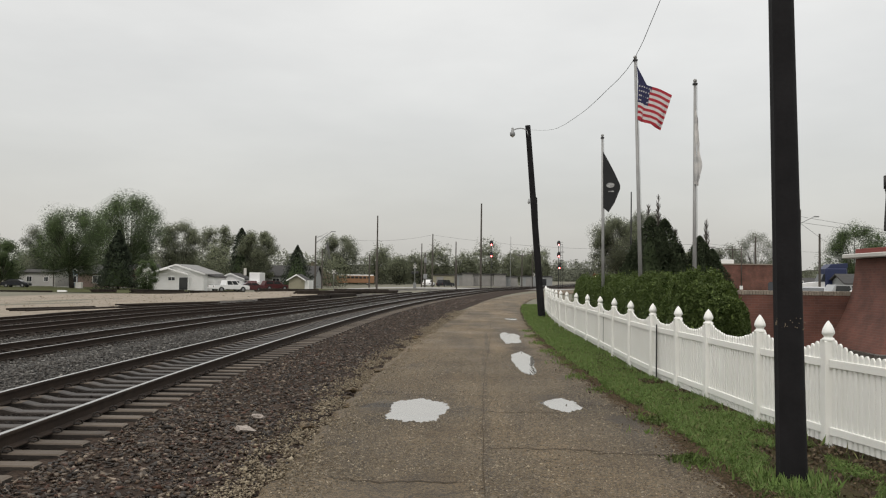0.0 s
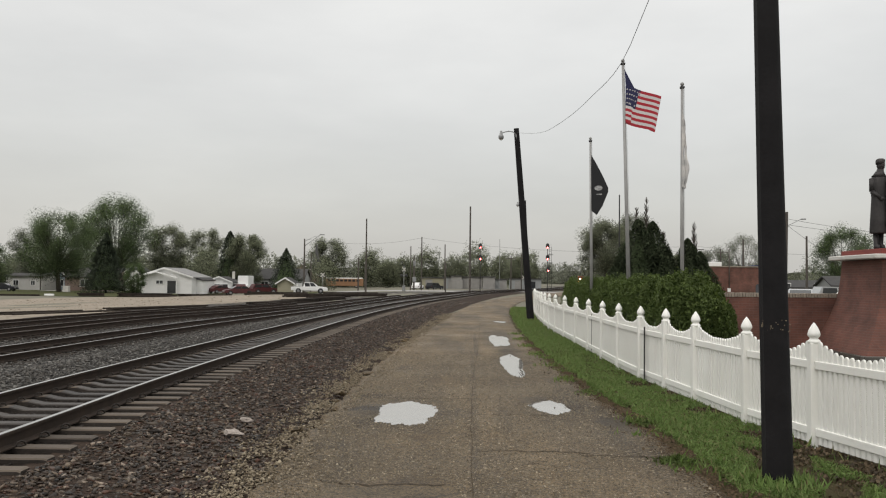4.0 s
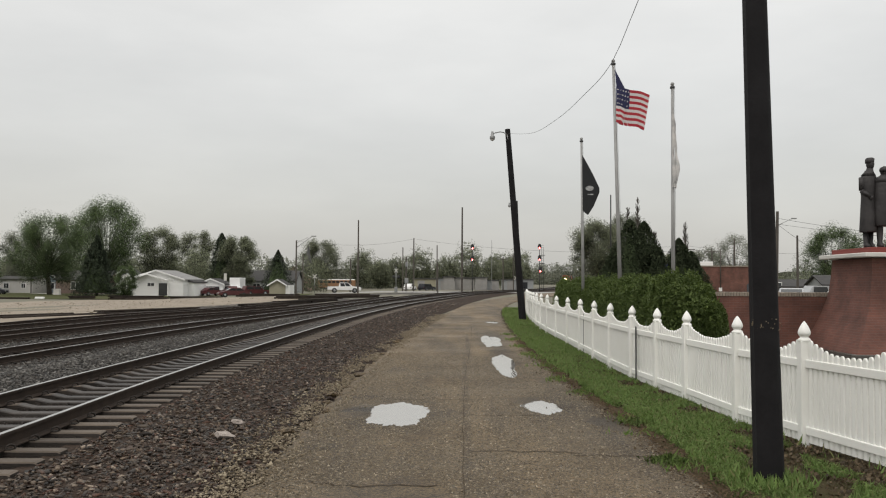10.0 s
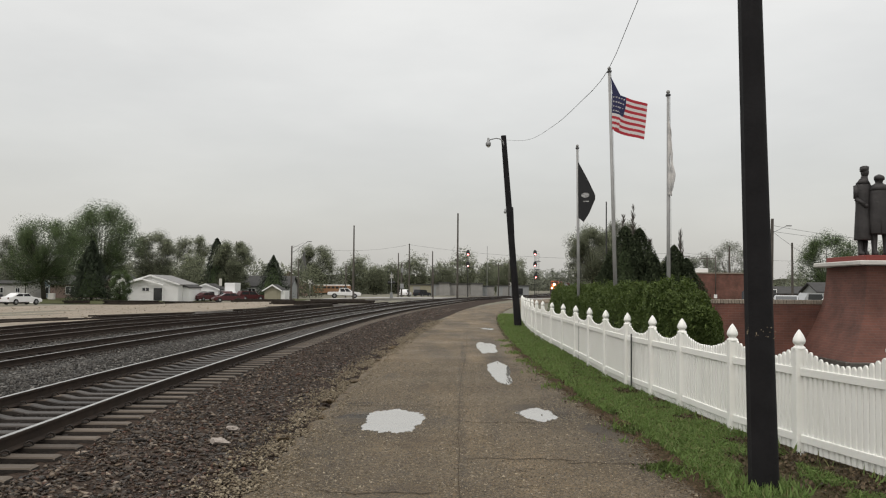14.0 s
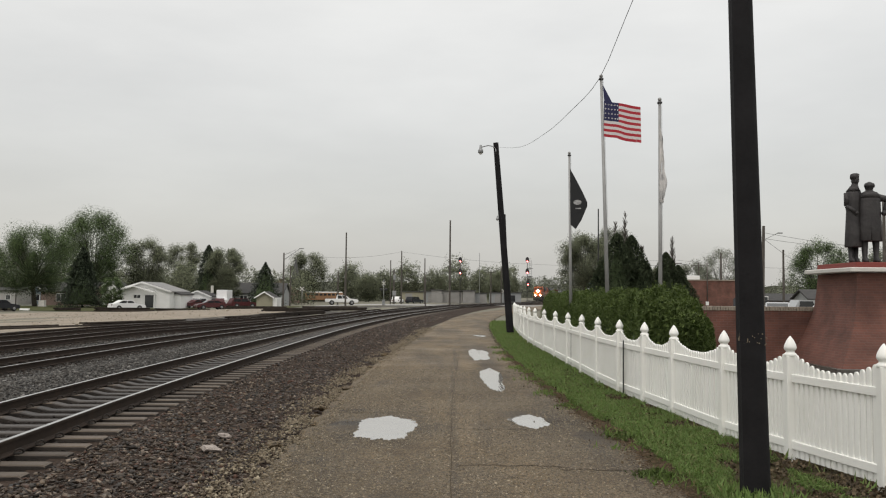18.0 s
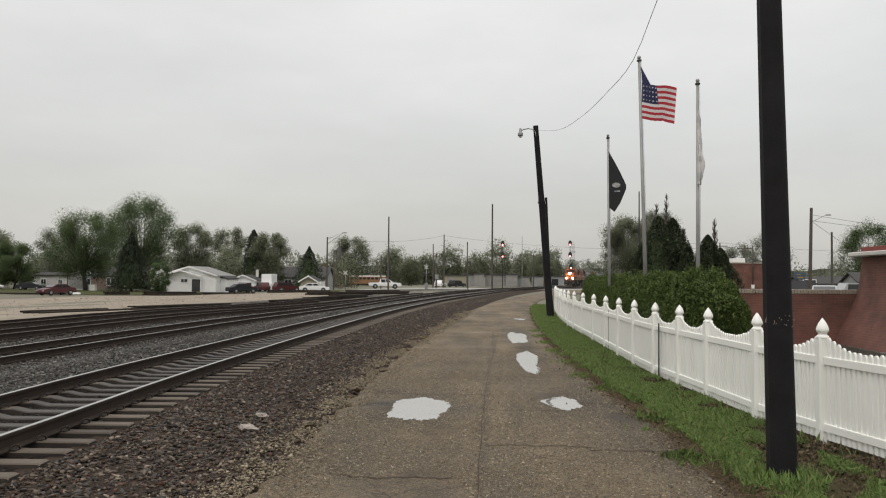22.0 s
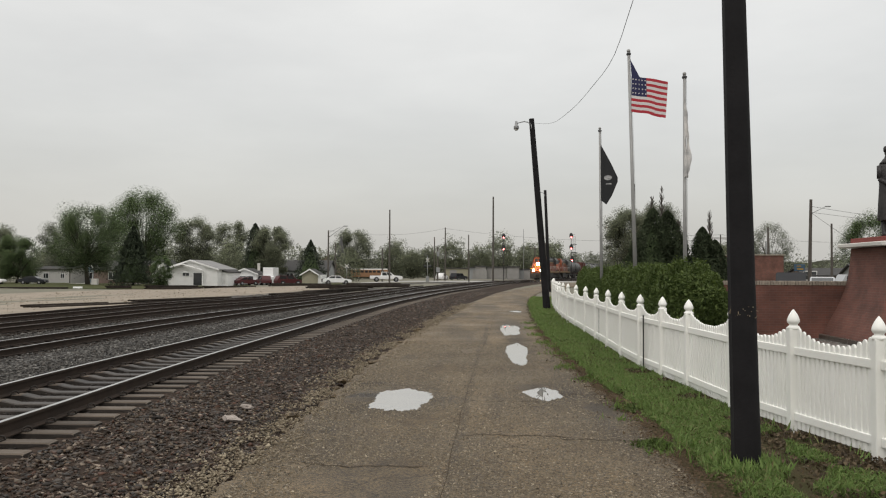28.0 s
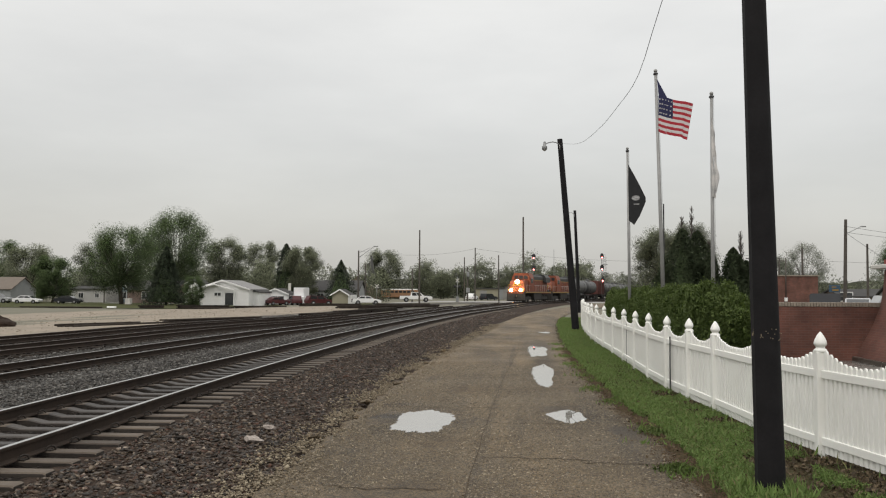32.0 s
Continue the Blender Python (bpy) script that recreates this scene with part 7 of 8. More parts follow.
def signal_mast(x, y, heads, label, ladder=False):
    s = thing("railway_signal", label, "signal", pose(x, y, -0.15))
    top = max(h for h, _ in heads) + 0.5
    bm = bmesh.new()
    tube(bm, (0, 0, 0), (0, 0, top), 0.07, 0.06, 8)
    part("mast", bm, M["dark_metal"], s)
    if ladder:
        bm = bmesh.new()
        for dx in (0.35, 0.75):
            tube(bm, (dx, 0.1, 0), (dx, 0.1, top - 0.4), 0.03, 0.03, 5)
        for i in range(int(top / 0.4)):
            tube(bm, (0.35, 0.1, 0.3 + i * 0.4), (0.75, 0.1, 0.3 + i * 0.4), 0.02, 0.02, 4)
        part("ladder", bm, M["dark_metal"], s)
        for i, z in enumerate((top - 1.9, top - 3.4)):
            bm = bmesh.new()
            box(bm, (0.5, 0.1, z), (1.0, 0.8, 0.08))
            part("platform", bm, M["dark_metal"], s)
    for h, dx in heads:
        bm = bmesh.new()
        lathe(bm, [(0.34, 0.0), (0.34, 0.06)], 14)
        bmesh.ops.rotate(bm, verts=bm.verts, cent=(0, 0, 0), matrix=Matrix.Rotation(radians(90), 3, "X"))
        bmesh.ops.scale(bm, verts=bm.verts, vec=(1, 1, 1.5))
        bmesh.ops.translate(bm, verts=bm.verts, vec=(dx, -0.1, h + 0.2))
        hd = part("signal_head", bm, M["dark_metal"], s)
        bm = bmesh.new()
        bmesh.ops.create_uvsphere(bm, u_segments=10, v_segments=6, radius=0.13, matrix=Matrix.Translation((dx, -0.2, h - 0.1)))
        part("red_lens", bm, M["red_glow"], hd, "lit red lens")
        bm = bmesh.new()
        box(bm, (dx, -0.32, h + 0.12), (0.36, 0.34, 0.04), bevel=0.01)
        part("visor", bm, M["dark_metal"], hd)


signal_mast(1.75, 160, ((8.0, 0.0), (5.95, 0.0)), "dark railway signal mast with two lit red lamps")
signal_mast(14.15, 165, ((8.3, 0.0), (6.2, 0.0), (4.05, 0.15)), "railway signal with three red lamps and a ladder", True)
for x, y in ((-26.0, 157), (10.5, 176)):
    cs = thing("crossing_sign", "white crossbuck sign at the level crossing", "road sign", pose(x, y, -0.4))
    bm = bmesh.new()
    tube(bm, (0, 0, 0), (0, 0, 3.2), 0.05, 0.05, 6)
    part("post", bm, M["grey_metal"], cs)
    for a in (45, -45):
        bm = bmesh.new()
        box(bm, (0, -0.06 - 0.01 * (a > 0), 3.0), (0.95, 0.03, 0.15), ry=a)
        part("blade", bm, M["stone_cap"], cs)

# ---------------------------------------------------------------- road vehicles
def wheel_at(parent, x, y, r, w=0.22):
    wl = thing("wheel", "", "", pose(x, y, r))
    wl.parent = parent
    bm = bmesh.new()
    lathe(bm, [(r * 0.62, -w / 2), (r * 0.95, -w / 2), (r, -w / 3), (r, w / 3), (r * 0.95, w / 2), (r * 0.62, w / 2)], 16)
    bmesh.ops.rotate(bm, verts=bm.verts, cent=(0, 0, 0), matrix=Matrix.Rotation(radians(90), 3, "X"))
    part("tyre", bm, M["tyre"], wl)
    bm = bmesh.new()
    lathe(bm, [(r * 0.60, -w / 2 - 0.01), (r * 0.2, -w / 2 - 0.02), (r * 0.2, w / 2 + 0.02), (r * 0.60, w / 2 + 0.01)], 7)
    bmesh.ops.rotate(bm, verts=bm.verts, cent=(0, 0, 0), matrix=Matrix.Rotation(radians(90), 3, "X"))
    part("rim", bm, M["hub"], wl)
    return wl


def car(name, label, paint, m, kind="sedan", group=""):
    """A road vehicle along +x, on its wheels."""
    c = thing(name, label, "pickup truck" if kind == "pickup" else "car", m, group)
    L, W = {"sedan": (4.7, 1.8), "suv": (4.8, 1.9), "pickup": (5.8, 2.0)}[kind]
    R = 0.33 if kind == "sedan" else 0.39
    if kind == "sedan":
        prof = [(-2.35, 0.35), (2.30, 0.32), (2.35, 0.62), (2.2, 0.78), (1.15, 0.95), (-1.75, 1.0), (-2.3, 0.92)]
        cab = [(-1.75, 0.98), (1.15, 0.93), (0.45, 1.40), (-0.95, 1.43)]
    elif kind == "suv":
        prof = [(-2.4, 0.42), (2.35, 0.40), (2.4, 0.8), (2.2, 1.0), (1.2, 1.1), (-2.3, 1.12), (-2.4, 0.95)]
        cab = [(-2.3, 1.10), (1.2, 1.08), (0.5, 1.68), (-1.95, 1.72)]
    else:
        prof = [(-2.9, 0.52), (2.85, 0.42), (2.9, 0.86), (2.72, 1.02), (1.45, 1.14), (-2.85, 1.08), (-2.9, 1.0)]
        cab = [(-1.0, 1.05), (1.45, 1.12), (0.62, 1.74), (-0.78, 1.78)]
    bm = bmesh.new()
    prism(bm, prof, -W / 2, W / 2)
    bmesh.ops.bevel(bm, geom=list(bm.edges), offset=0.06, segments=2, affect="EDGES")
    part("body", bm, paint, c)
    bm = bmesh.new()
    prism(bm, cab, -W / 2 + 0.14, W / 2 - 0.14)
    bmesh.ops.bevel(bm, geom=list(bm.edges), offset=0.05, segments=2, affect="EDGES")
    part("cabin", bm, paint, c)
    x0, x1 = cab[3][0], cab[2][0]
    zb, zt = cab[0][1] + 0.05, cab[3][1] - 0.10
    for sgn in (-1, 1):
        for a, b in ((0.02, 0.48), (0.54, 0.98)):
            bm = bmesh.new()
            lo0, lo1 = cab[0][0] + 0.28, cab[1][0] - 0.30
            p = [(lo0 + (lo1 - lo0) * a, zb), (lo0 + (lo1 - lo0) * b, zb), (x0 + (x1 - x0) * b, zt), (x0 + (x1 - x0) * a, zt)]
            prism(bm, p, sgn * (W / 2 - 0.15), sgn * (W / 2 - 0.125))
            part("side_window", bm, M["glass"], c)
    bm = bmesh.new()
    p = [(cab[1][0] - 0.10, zb), (cab[1][0] - 0.04, zb + 0.01), (x1 + 0.06, zt + 0.03), (x1 + 0.0, zt + 0.03)]
    prism(bm, p, -W / 2 + 0.24, W / 2 - 0.24)
    part("windscreen", bm, M["glass"], c)
    for sgn in (-1, 1):
        bm = bmesh.new()
        box(bm, (L / 2 - 0.03, sgn * (W / 2 - 0.28), prof[2][1] - 0.05), (0.08, 0.34, 0.16), bevel=0.02)
        part("headlight", bm, M["alu"], c)
        bm = bmesh.new()
        box(bm, (-L / 2 + 0.03, sgn * (W / 2 - 0.2), prof[6][1] - 0.12), (0.08, 0.22, 0.22), bevel=0.02)
        part("tail_light", bm, M["car_red"], c)
    if kind == "pickup":
        bm = bmesh.new()
        box(bm, (-1.95, 0, 1.10), (1.75, W - 0.35, 0.03))
        part("bed_floor", bm, M["car_dark"], c)
    for sx in (-1, 1):
        for sy in (-1, 1):
            wheel_at(c, sx * L * 0.30, sy * (W / 2 - 0.075), R)
            bm = bmesh.new()
            lathe(bm, [(R * 1.1, -0.008), (R * 1.1, 0.008)], 18)
            bmesh.ops.rotate(bm, verts=bm.verts, cent=(0, 0, 0), matrix=Matrix.Rotation(radians(90), 3, "X"))
            bmesh.ops.translate(bm, verts=bm.verts, vec=(sx * L * 0.30, sy * (W / 2), R + 0.03))
            part("wheel_arch", bm, M["tyre"], c)
    return c


pickup = car("pickup_truck", "white crew-cab pickup truck on the street", M["car_white"], pose(-37.5, 133, -0.45), "pickup")
suv = car("car", "white saloon car on the street", M["car_white"], pose(-46, 120, -0.5), "sedan")
dark_sedan = car("car", "dark saloon car on the street", M["car_dark"], pose(-100, 110, -0.8), "sedan")
red_sedan = car("car", "dull red saloon car on the street", M["car_red"], pose(-36, 136, -0.6, 0, 0, 180), "sedan")
P_ = "cars parked by the houses"
car("car", "dark red car parked beside a garage", M["car_red"], pose(-43.0, 153, -0.85, 0, 0, 52), "sedan", P_)
car("car", "dark red car parked beside a garage", M["car_red"], pose(-41.2, 158, -0.9, 0, 0, 118), "suv", P_)
car("car", "dark red van parked beside the tan shed", M["car_red"], pose(-36.0, 155, -0.85, 0, 0, 38), "suv", P_)
car("car", "white car parked under a street tree", M["car_white"], pose(-87, 150, -0.8, 0, 0, 5), "sedan", P_)
car("car", "dark car parked under a street tree", M["car_dark"], pose(-80.5, 152, -0.8, 0, 0, 3), "sedan", P_)
car("car", "silver car parked before a grey house", M["car_silver"], pose(-95, 154, -0.8, 0, 0, 6), "suv", P_)
car("car", "dark car parked before a grey house", M["car_dark"], pose(-101, 153, -0.8, 0, 0, 6), "sedan", P_)
car("car", "silver car parked beside the white garage", M["car_silver"], pose(-45.2, 160, -0.8, 0, 0, 30), "sedan", P_)
Q_ = "cars parked behind the brick wall"
car("car", "dark estate car parked behind the brick wall", M["car_dark"], pose(18.2, 55, 0.0, 0, 0, 72), "suv", Q_)
car("car", "silver car with red tail lights parked behind the brick wall", M["car_silver"], pose(22.2, 61, 0.0, 0, 0, 250), "sedan", Q_)
car("car", "white car parked behind the brick wall", M["car_white"], pose(24.2, 58, -0.15, 0, 0, 70), "sedan", Q_)
car("car", "silver car parked farther back in the lot", M["car_silver"], pose(31.0, 76, -0.15, 0, 0, 5), "suv", Q_)
car("car", "dark red car parked farther back in the lot", M["car_red"], pose(35.5, 82, -0.15, 0, 0, 2), "sedan", Q_)
car("car", "white car beyond the crossing", M["car_white"], pose(-12.0, 205, -0.4, 0, 0, 80), "suv", P_)
car("car", "dark car beyond the crossing", M["car_dark"], pose(-8.0, 200, -0.4, 0, 0, 60), "suv", P_)

# white box van among the houses
vn = thing("box_van", "white box van parked beside the houses", "van", pose(-40.9, 162, -0.95))
bm = bmesh.new()
box(bm, (0, 0, 1.95), (1.9, 4.0, 2.6), bevel=0.05)
part("box_body", bm, M["car_white"], vn)
bm = bmesh.new()
box(bm, (0.2, -2.6, 1.0), (2.0, 1.4, 1.3), bevel=0.1)
part("cab", bm, M["car_white"], vn)
for sx in (-0.9, 0.9):
    for yy in (-2.6, 1.2):
        w_ = wheel_at(vn, sx, yy, 0.38)
        w_.matrix_basis = pose(sx, yy, 0.38, 0, 0, 90)

# school buses far off
for i, (x, y) in enumerate(((-46.5, 258), (-35.5, 252))):
    bs = thing("bus", "orange-brown bus with a pale roof parked far off", "bus", pose(x, y, -0.5, 0, 0, 2), "parked buses")
    bm = bmesh.new()
    box(bm, (0, 0, 1.55), (10.5, 2.4, 2.1), bevel=0.12)
    part("body", bm, M["bus_yellow"], bs)
    bm = bmesh.new()
    box(bm, (0, 0, 2.72), (10.2, 2.2, 0.3), bevel=0.1)
    part("roof", bm, M["white_paint"], bs)
    for k in range(8):
        bm = bmesh.new()
        box(bm, (-4.2 + k * 1.15, -1.21, 2.1), (0.85, 0.05, 0.6), bevel=0.02)
        part("window", bm, M["glass"], bs)
    for sx in (-3.0, 3.4):
        for sy in (-1.0, 1.0):
            wheel_at(bs, sx, sy, 0.5)

# blue road tractor behind the brick building and hedge
semi = thing("lorry", "dark blue road tractor with a white bonnet", "lorry", pose(40.8, 110, -0.2, 0, 0, 180))
bm = bmesh.new()
box(bm, (-1.6, 0, 2.3), (2.6, 2.4, 2.9), bevel=0.18)
part("sleeper_cab", bm, M["car_blue"], semi)
bm = bmesh.new()
prism(bm, [(-0.3, 0.9), (2.6, 0.9), (2.7, 1.5), (2.3, 1.8), (-0.3, 2.1)], -0.95, 0.95)
part("bonnet", bm, M["car_white"], semi)
bm = bmesh.new()
prism(bm, [(-0.32, 2.05), (0.25, 2.05), (-0.1, 2.95), (-0.32, 2.98)], -1.0, 1.0)
part("windscreen", bm, M["glass"], semi)
bm = bmesh.new()
prism(bm, [(-2.9, 3.7), (-0.5, 3.7), (-1.0, 4.15), (-2.9, 4.3)], -1.1, 1.1)
part("roof_fairing", bm, M["car_blue"], semi)
bm = bmesh.new()
box(bm, (-2.2, 0, 0.85), (7.5, 0.9, 0.3))
part("chassis", bm, M["truck_dark"], semi)
for xx in (1.9, -3.6, -5.0):
    for sy in (-1.0, 1.0):
        wheel_at(semi, xx, sy, 0.5, 0.3)

# ---------------------------------------------------------------- the train
def bogie(parent, x, axles, gap, r):
    b = thing("bogie", "", "", pose(x, 0, 0))
    b.parent = parent
    bm = bmesh.new()
    half = gap * (axles - 1) / 2
    for sy in (-1, 1):
        prism(bm, [(-half - 0.6, r + 0.05), (-half - 0.3, r + 0.35), (half + 0.3, r + 0.35), (half + 0.6, r + 0.05), (half + 0.3, r - 0.15), (-half - 0.3, r - 0.15)], sy * 0.98, sy * 1.12)
    box(bm, (0, 0, r + 0.2), (half * 1.2 + 0.5, 2.0, 0.3))
    part("side_frame", bm, M["truck_dark"], b)
    for i in range(axles):
        bm = bmesh.new()
        for sy in (-1, 1):
            lathe(bm, [(r * 1.06, -0.01), (r * 1.06, 0.02), (r, 0.03), (r, 0.13)], 16)
            bmesh.ops.rotate(bm, verts=[v for v in bm.verts if not v.tag], cent=(0, 0, 0), matrix=Matrix.Rotation(radians(90 * sy), 3, "X"))
            for v in bm.verts:
                if not v.tag:
                    v.co += Vector((-half + i * gap, sy * 0.72, r))
                    v.tag = True
        tube(bm, (-half + i * gap, -0.75, r), (-half + i * gap, 0.75, r), 0.09, 0.09, 8)
        for v in bm.verts:
            v.tag = True
        part("wheelset", bm, M["truck_dark"], b)
    return b


def loco(label, lit):
    """A six-axle freight locomotive along +x, its rail level at z = 0; length 22 m, centred."""
    o = thing("locomotive", label, "locomotive", None, "train on the second track")
    bm = bmesh.new()
    box(bm, (-0.2, 0, 1.55), (21.0, 3.05, 0.28), bevel=0.03)
    part("frame", bm, M["loco_dark"], o)
    bm = bmesh.new()
    box(bm, (-0.2, -1.535, 1.56), (20.9, 0.02, 0.16))
    box(bm, (-0.2, 1.535, 1.56), (20.9, 0.02, 0.16))
    part("sill_stripe", bm, M["loco_yellow"], o, "yellow sill stripe")
    # long hood: orange sides, dark upper band
    bm = bmesh.new()
    box(bm, (-3.2, 0, 2.65), (13.6, 1.95, 1.9), bevel=0.04)
    part("hood", bm, M["orange"], o)
    bm = bmesh.new()
    prism(bm, [(-0.99, 3.55), (0.99, 3.55), (0.99, 4.15), (0.8, 4.45), (-0.8, 4.45), (-0.99, 4.15)], -6.85, 6.85)
    bmesh.ops.rotate(bm, verts=bm.verts, cent=(0, 0, 0), matrix=Matrix.Rotation(radians(90), 3, "Z"))
    bmesh.ops.translate(bm, verts=bm.verts, vec=(-3.25, 0, 0))
    part("hood_top", bm, M["loco_dark"], o, "dark green hood top")
    bm = bmesh.new()
    box(bm, (-3.2, 0, 3.58), (13.64, 2.0, 0.10))
    part("hood_stripe", bm, M["loco_yellow"], o, "thin yellow hood stripe")
    bm = bmesh.new()
    prism(bm, [(-1.5, 3.3), (1.5, 3.3), (1.5, 4.1), (1.1, 4.6), (-1.1, 4.6), (-1.5, 4.1)], -1.9, 1.9)
    bmesh.ops.rotate(bm, verts=bm.verts, cent=(0, 0, 0), matrix=Matrix.Rotation(radians(90), 3, "Z"))
    bmesh.ops.translate(bm, verts=bm.verts, vec=(-8.0, 0, 0))
    part("radiator", bm, M["loco_dark"], o)
    for k in range(3):
        bm = bmesh.new()
        lathe(bm, [(0.65, 0), (0.65, 0.12), (0.55, 0.14)], 12, (-6.2 + k * 1.6 - 1.0, 0, 4.45 + (0.15 if k == 0 else 0)))
        part("roof_fan", bm, M["loco_dark"], o)
    # cab and nose
    bm = bmesh.new()
    prism(bm, [(-1.52, 1.69), (1.52, 1.69), (1.52, 3.9), (1.15, 4.65), (-1.15, 4.65), (-1.52, 3.9)], -1.45, 1.45)
    bmesh.ops.rotate(bm, verts=bm.verts, cent=(0, 0, 0), matrix=Matrix.Rotation(radians(90), 3, "Z"))
    bmesh.ops.translate(bm, verts=bm.verts, vec=(5.3, 0, 0))
    cab = part("cab", bm, M["orange"], o)
    bm = bmesh.new()
    prism(bm, [(6.7, 1.69), (9.6, 1.69), (9.75, 2.2), (9.3, 3.25), (8.9, 3.45), (6.7, 3.55)], -1.25, 1.25)
    bmesh.ops.bevel(bm, geom=list(bm.edges), offset=0.14, segments=2, affect="EDGES")
    part("nose", bm, M["orange"], o)
    for sy in (-0.78, 0.0, 0.78):
        bm = bmesh.new()
        box(bm, (6.74, sy, 4.0), (0.08, 0.62, 0.55), bevel=0.04)
        part("windscreen", bm, M["glass"], cab)
    for sy in (-1, 1):
        bm = bmesh.new()
        box(bm, (5.4, sy * 1.52, 3.45), (1.5, 0.06, 0.75), bevel=0.03)
        part("side_window", bm, M["glass"], cab)
        bm = bmesh.new()
        box(bm, (-3.2, sy * 0.99, 2.7), (0.02, 0.03, 1.6))
        for k in range(13):
            box(bm, (-9.4 + k * 1.02, sy * 0.985, 2.65), (0.05, 0.03, 1.7))
        part("door_seams", bm, M["loco_dark"], o)["kind"] = "stuff"
        bm = bmesh.new()
        for k in range(12):
            tube(bm, (-10.0 + k * 1.75, sy * 1.5, 1.7), (-10.0 + k * 1.75, sy * 1.5, 2.7), 0.02, 0.02, 5)
        tube(bm, (-10.0, sy * 1.5, 2.7), (9.25, sy * 1.5, 2.7), 0.022, 0.022, 5)
        part("handrail", bm, M["loco_yellow"] if sy < 0 else M["stone_cap"], o)
        bm = bmesh.new()
        for k in range(4):
            box(bm, (9.9, sy * 1.2, 0.45 + k * 0.32), (0.35, 0.55, 0.05))
        part("steps", bm, M["loco_dark"], o)
    bm = bmesh.new()
    prism(bm, [(9.9, 1.69), (10.45, 1.6), (10.65, 0.35), (10.35, 0.2), (9.9, 0.6)], -1.45, 1.45)
    part("pilot", bm, M["truck_dark"], o, "dark snow plough pilot")
    bm = bmesh.new()
    box(bm, (9.98, 0, 1.62), (0.95, 2.9, 0.14))
    part("front_deck", bm, M["truck_dark"], o)
    bm = bmesh.new()
    prism(bm, [(-2.9, 0.35), (2.9, 0.35), (3.1, 0.7), (3.1, 1.4), (-3.1, 1.4), (-3.1, 0.7)], -1.35, 1.35)
    part("fuel_tank", bm, M["truck_dark"], o)
    bm = bmesh.new()
    box(bm, (9.55, 0, 2.65), (0.10, 1.3, 0.5), bevel=0.03)
    part("nose_emblem", bm, M["loco_yellow"], o)
    bm = bmesh.new()
    box(bm, (10.75, 0, 0.95), (0.6, 0.35, 0.3))
    part("coupler", bm, M["truck_dark"], o)
    bogie(o, 6.6, 3, 1.85, 0.53)
    bogie(o, -6.8, 3, 1.85, 0.53)
    lm = M["headlight"] if lit else M["glass"]
    bm = bmesh.new()
    lathe(bm, [(0.33, 0.0), (0.29, 0.10), (0.02, 0.20)], 14)
    bmesh.ops.rotate(bm, verts=bm.verts, cent=(0, 0, 0), matrix=Matrix.Rotation(radians(90), 3, "Y"))
    bmesh.ops.translate(bm, verts=bm.verts, vec=(9.45, 0, 3.22))
    part("headlight", bm, lm, o, "lit warm headlight" if lit else "")
    bm = bmesh.new()
    box(bm, (10.46, 0, 1.42), (0.06, 2.6, 0.5), bevel=0.02)
    part("end_plate", bm, M["orange"], o)
    bm = bmesh.new()
    box(bm, (5.3, 0, 4.68), (2.9, 2.2, 0.06), bevel=0.02)
    part("cab_roof", bm, M["loco_dark"], o)
    for sy in (-1.3, 1.3):
        bm = bmesh.new()
        tube(bm, (10.3, sy, 1.7), (10.3, sy, 2.75), 0.025, 0.025, 6)
        tube(bm, (10.3, sy, 2.75), (10.3, sy * 0.45, 2.75), 0.025, 0.025, 6)
        tube(bm, (10.3, sy * 0.45, 2.75), (10.3, sy * 0.45, 1.7), 0.025, 0.025, 6)
        part("end_handrail", bm, M["loco_yellow"], o)
    for sy in (-0.78, 0.78):
        bm = bmesh.new()
        lathe(bm, [(0.24, 0.0), (0.21, 0.10), (0.02, 0.16)], 14)
        bmesh.ops.rotate(bm, verts=bm.verts, cent=(0, 0, 0), matrix=Matrix.Rotation(radians(90), 3, "Y"))
        bmesh.ops.translate(bm, verts=bm.verts, vec=(10.42, sy, 1.88))
        part("ditch_light", bm, lm, o, "lit warm ditch light" if lit else "")
    return o


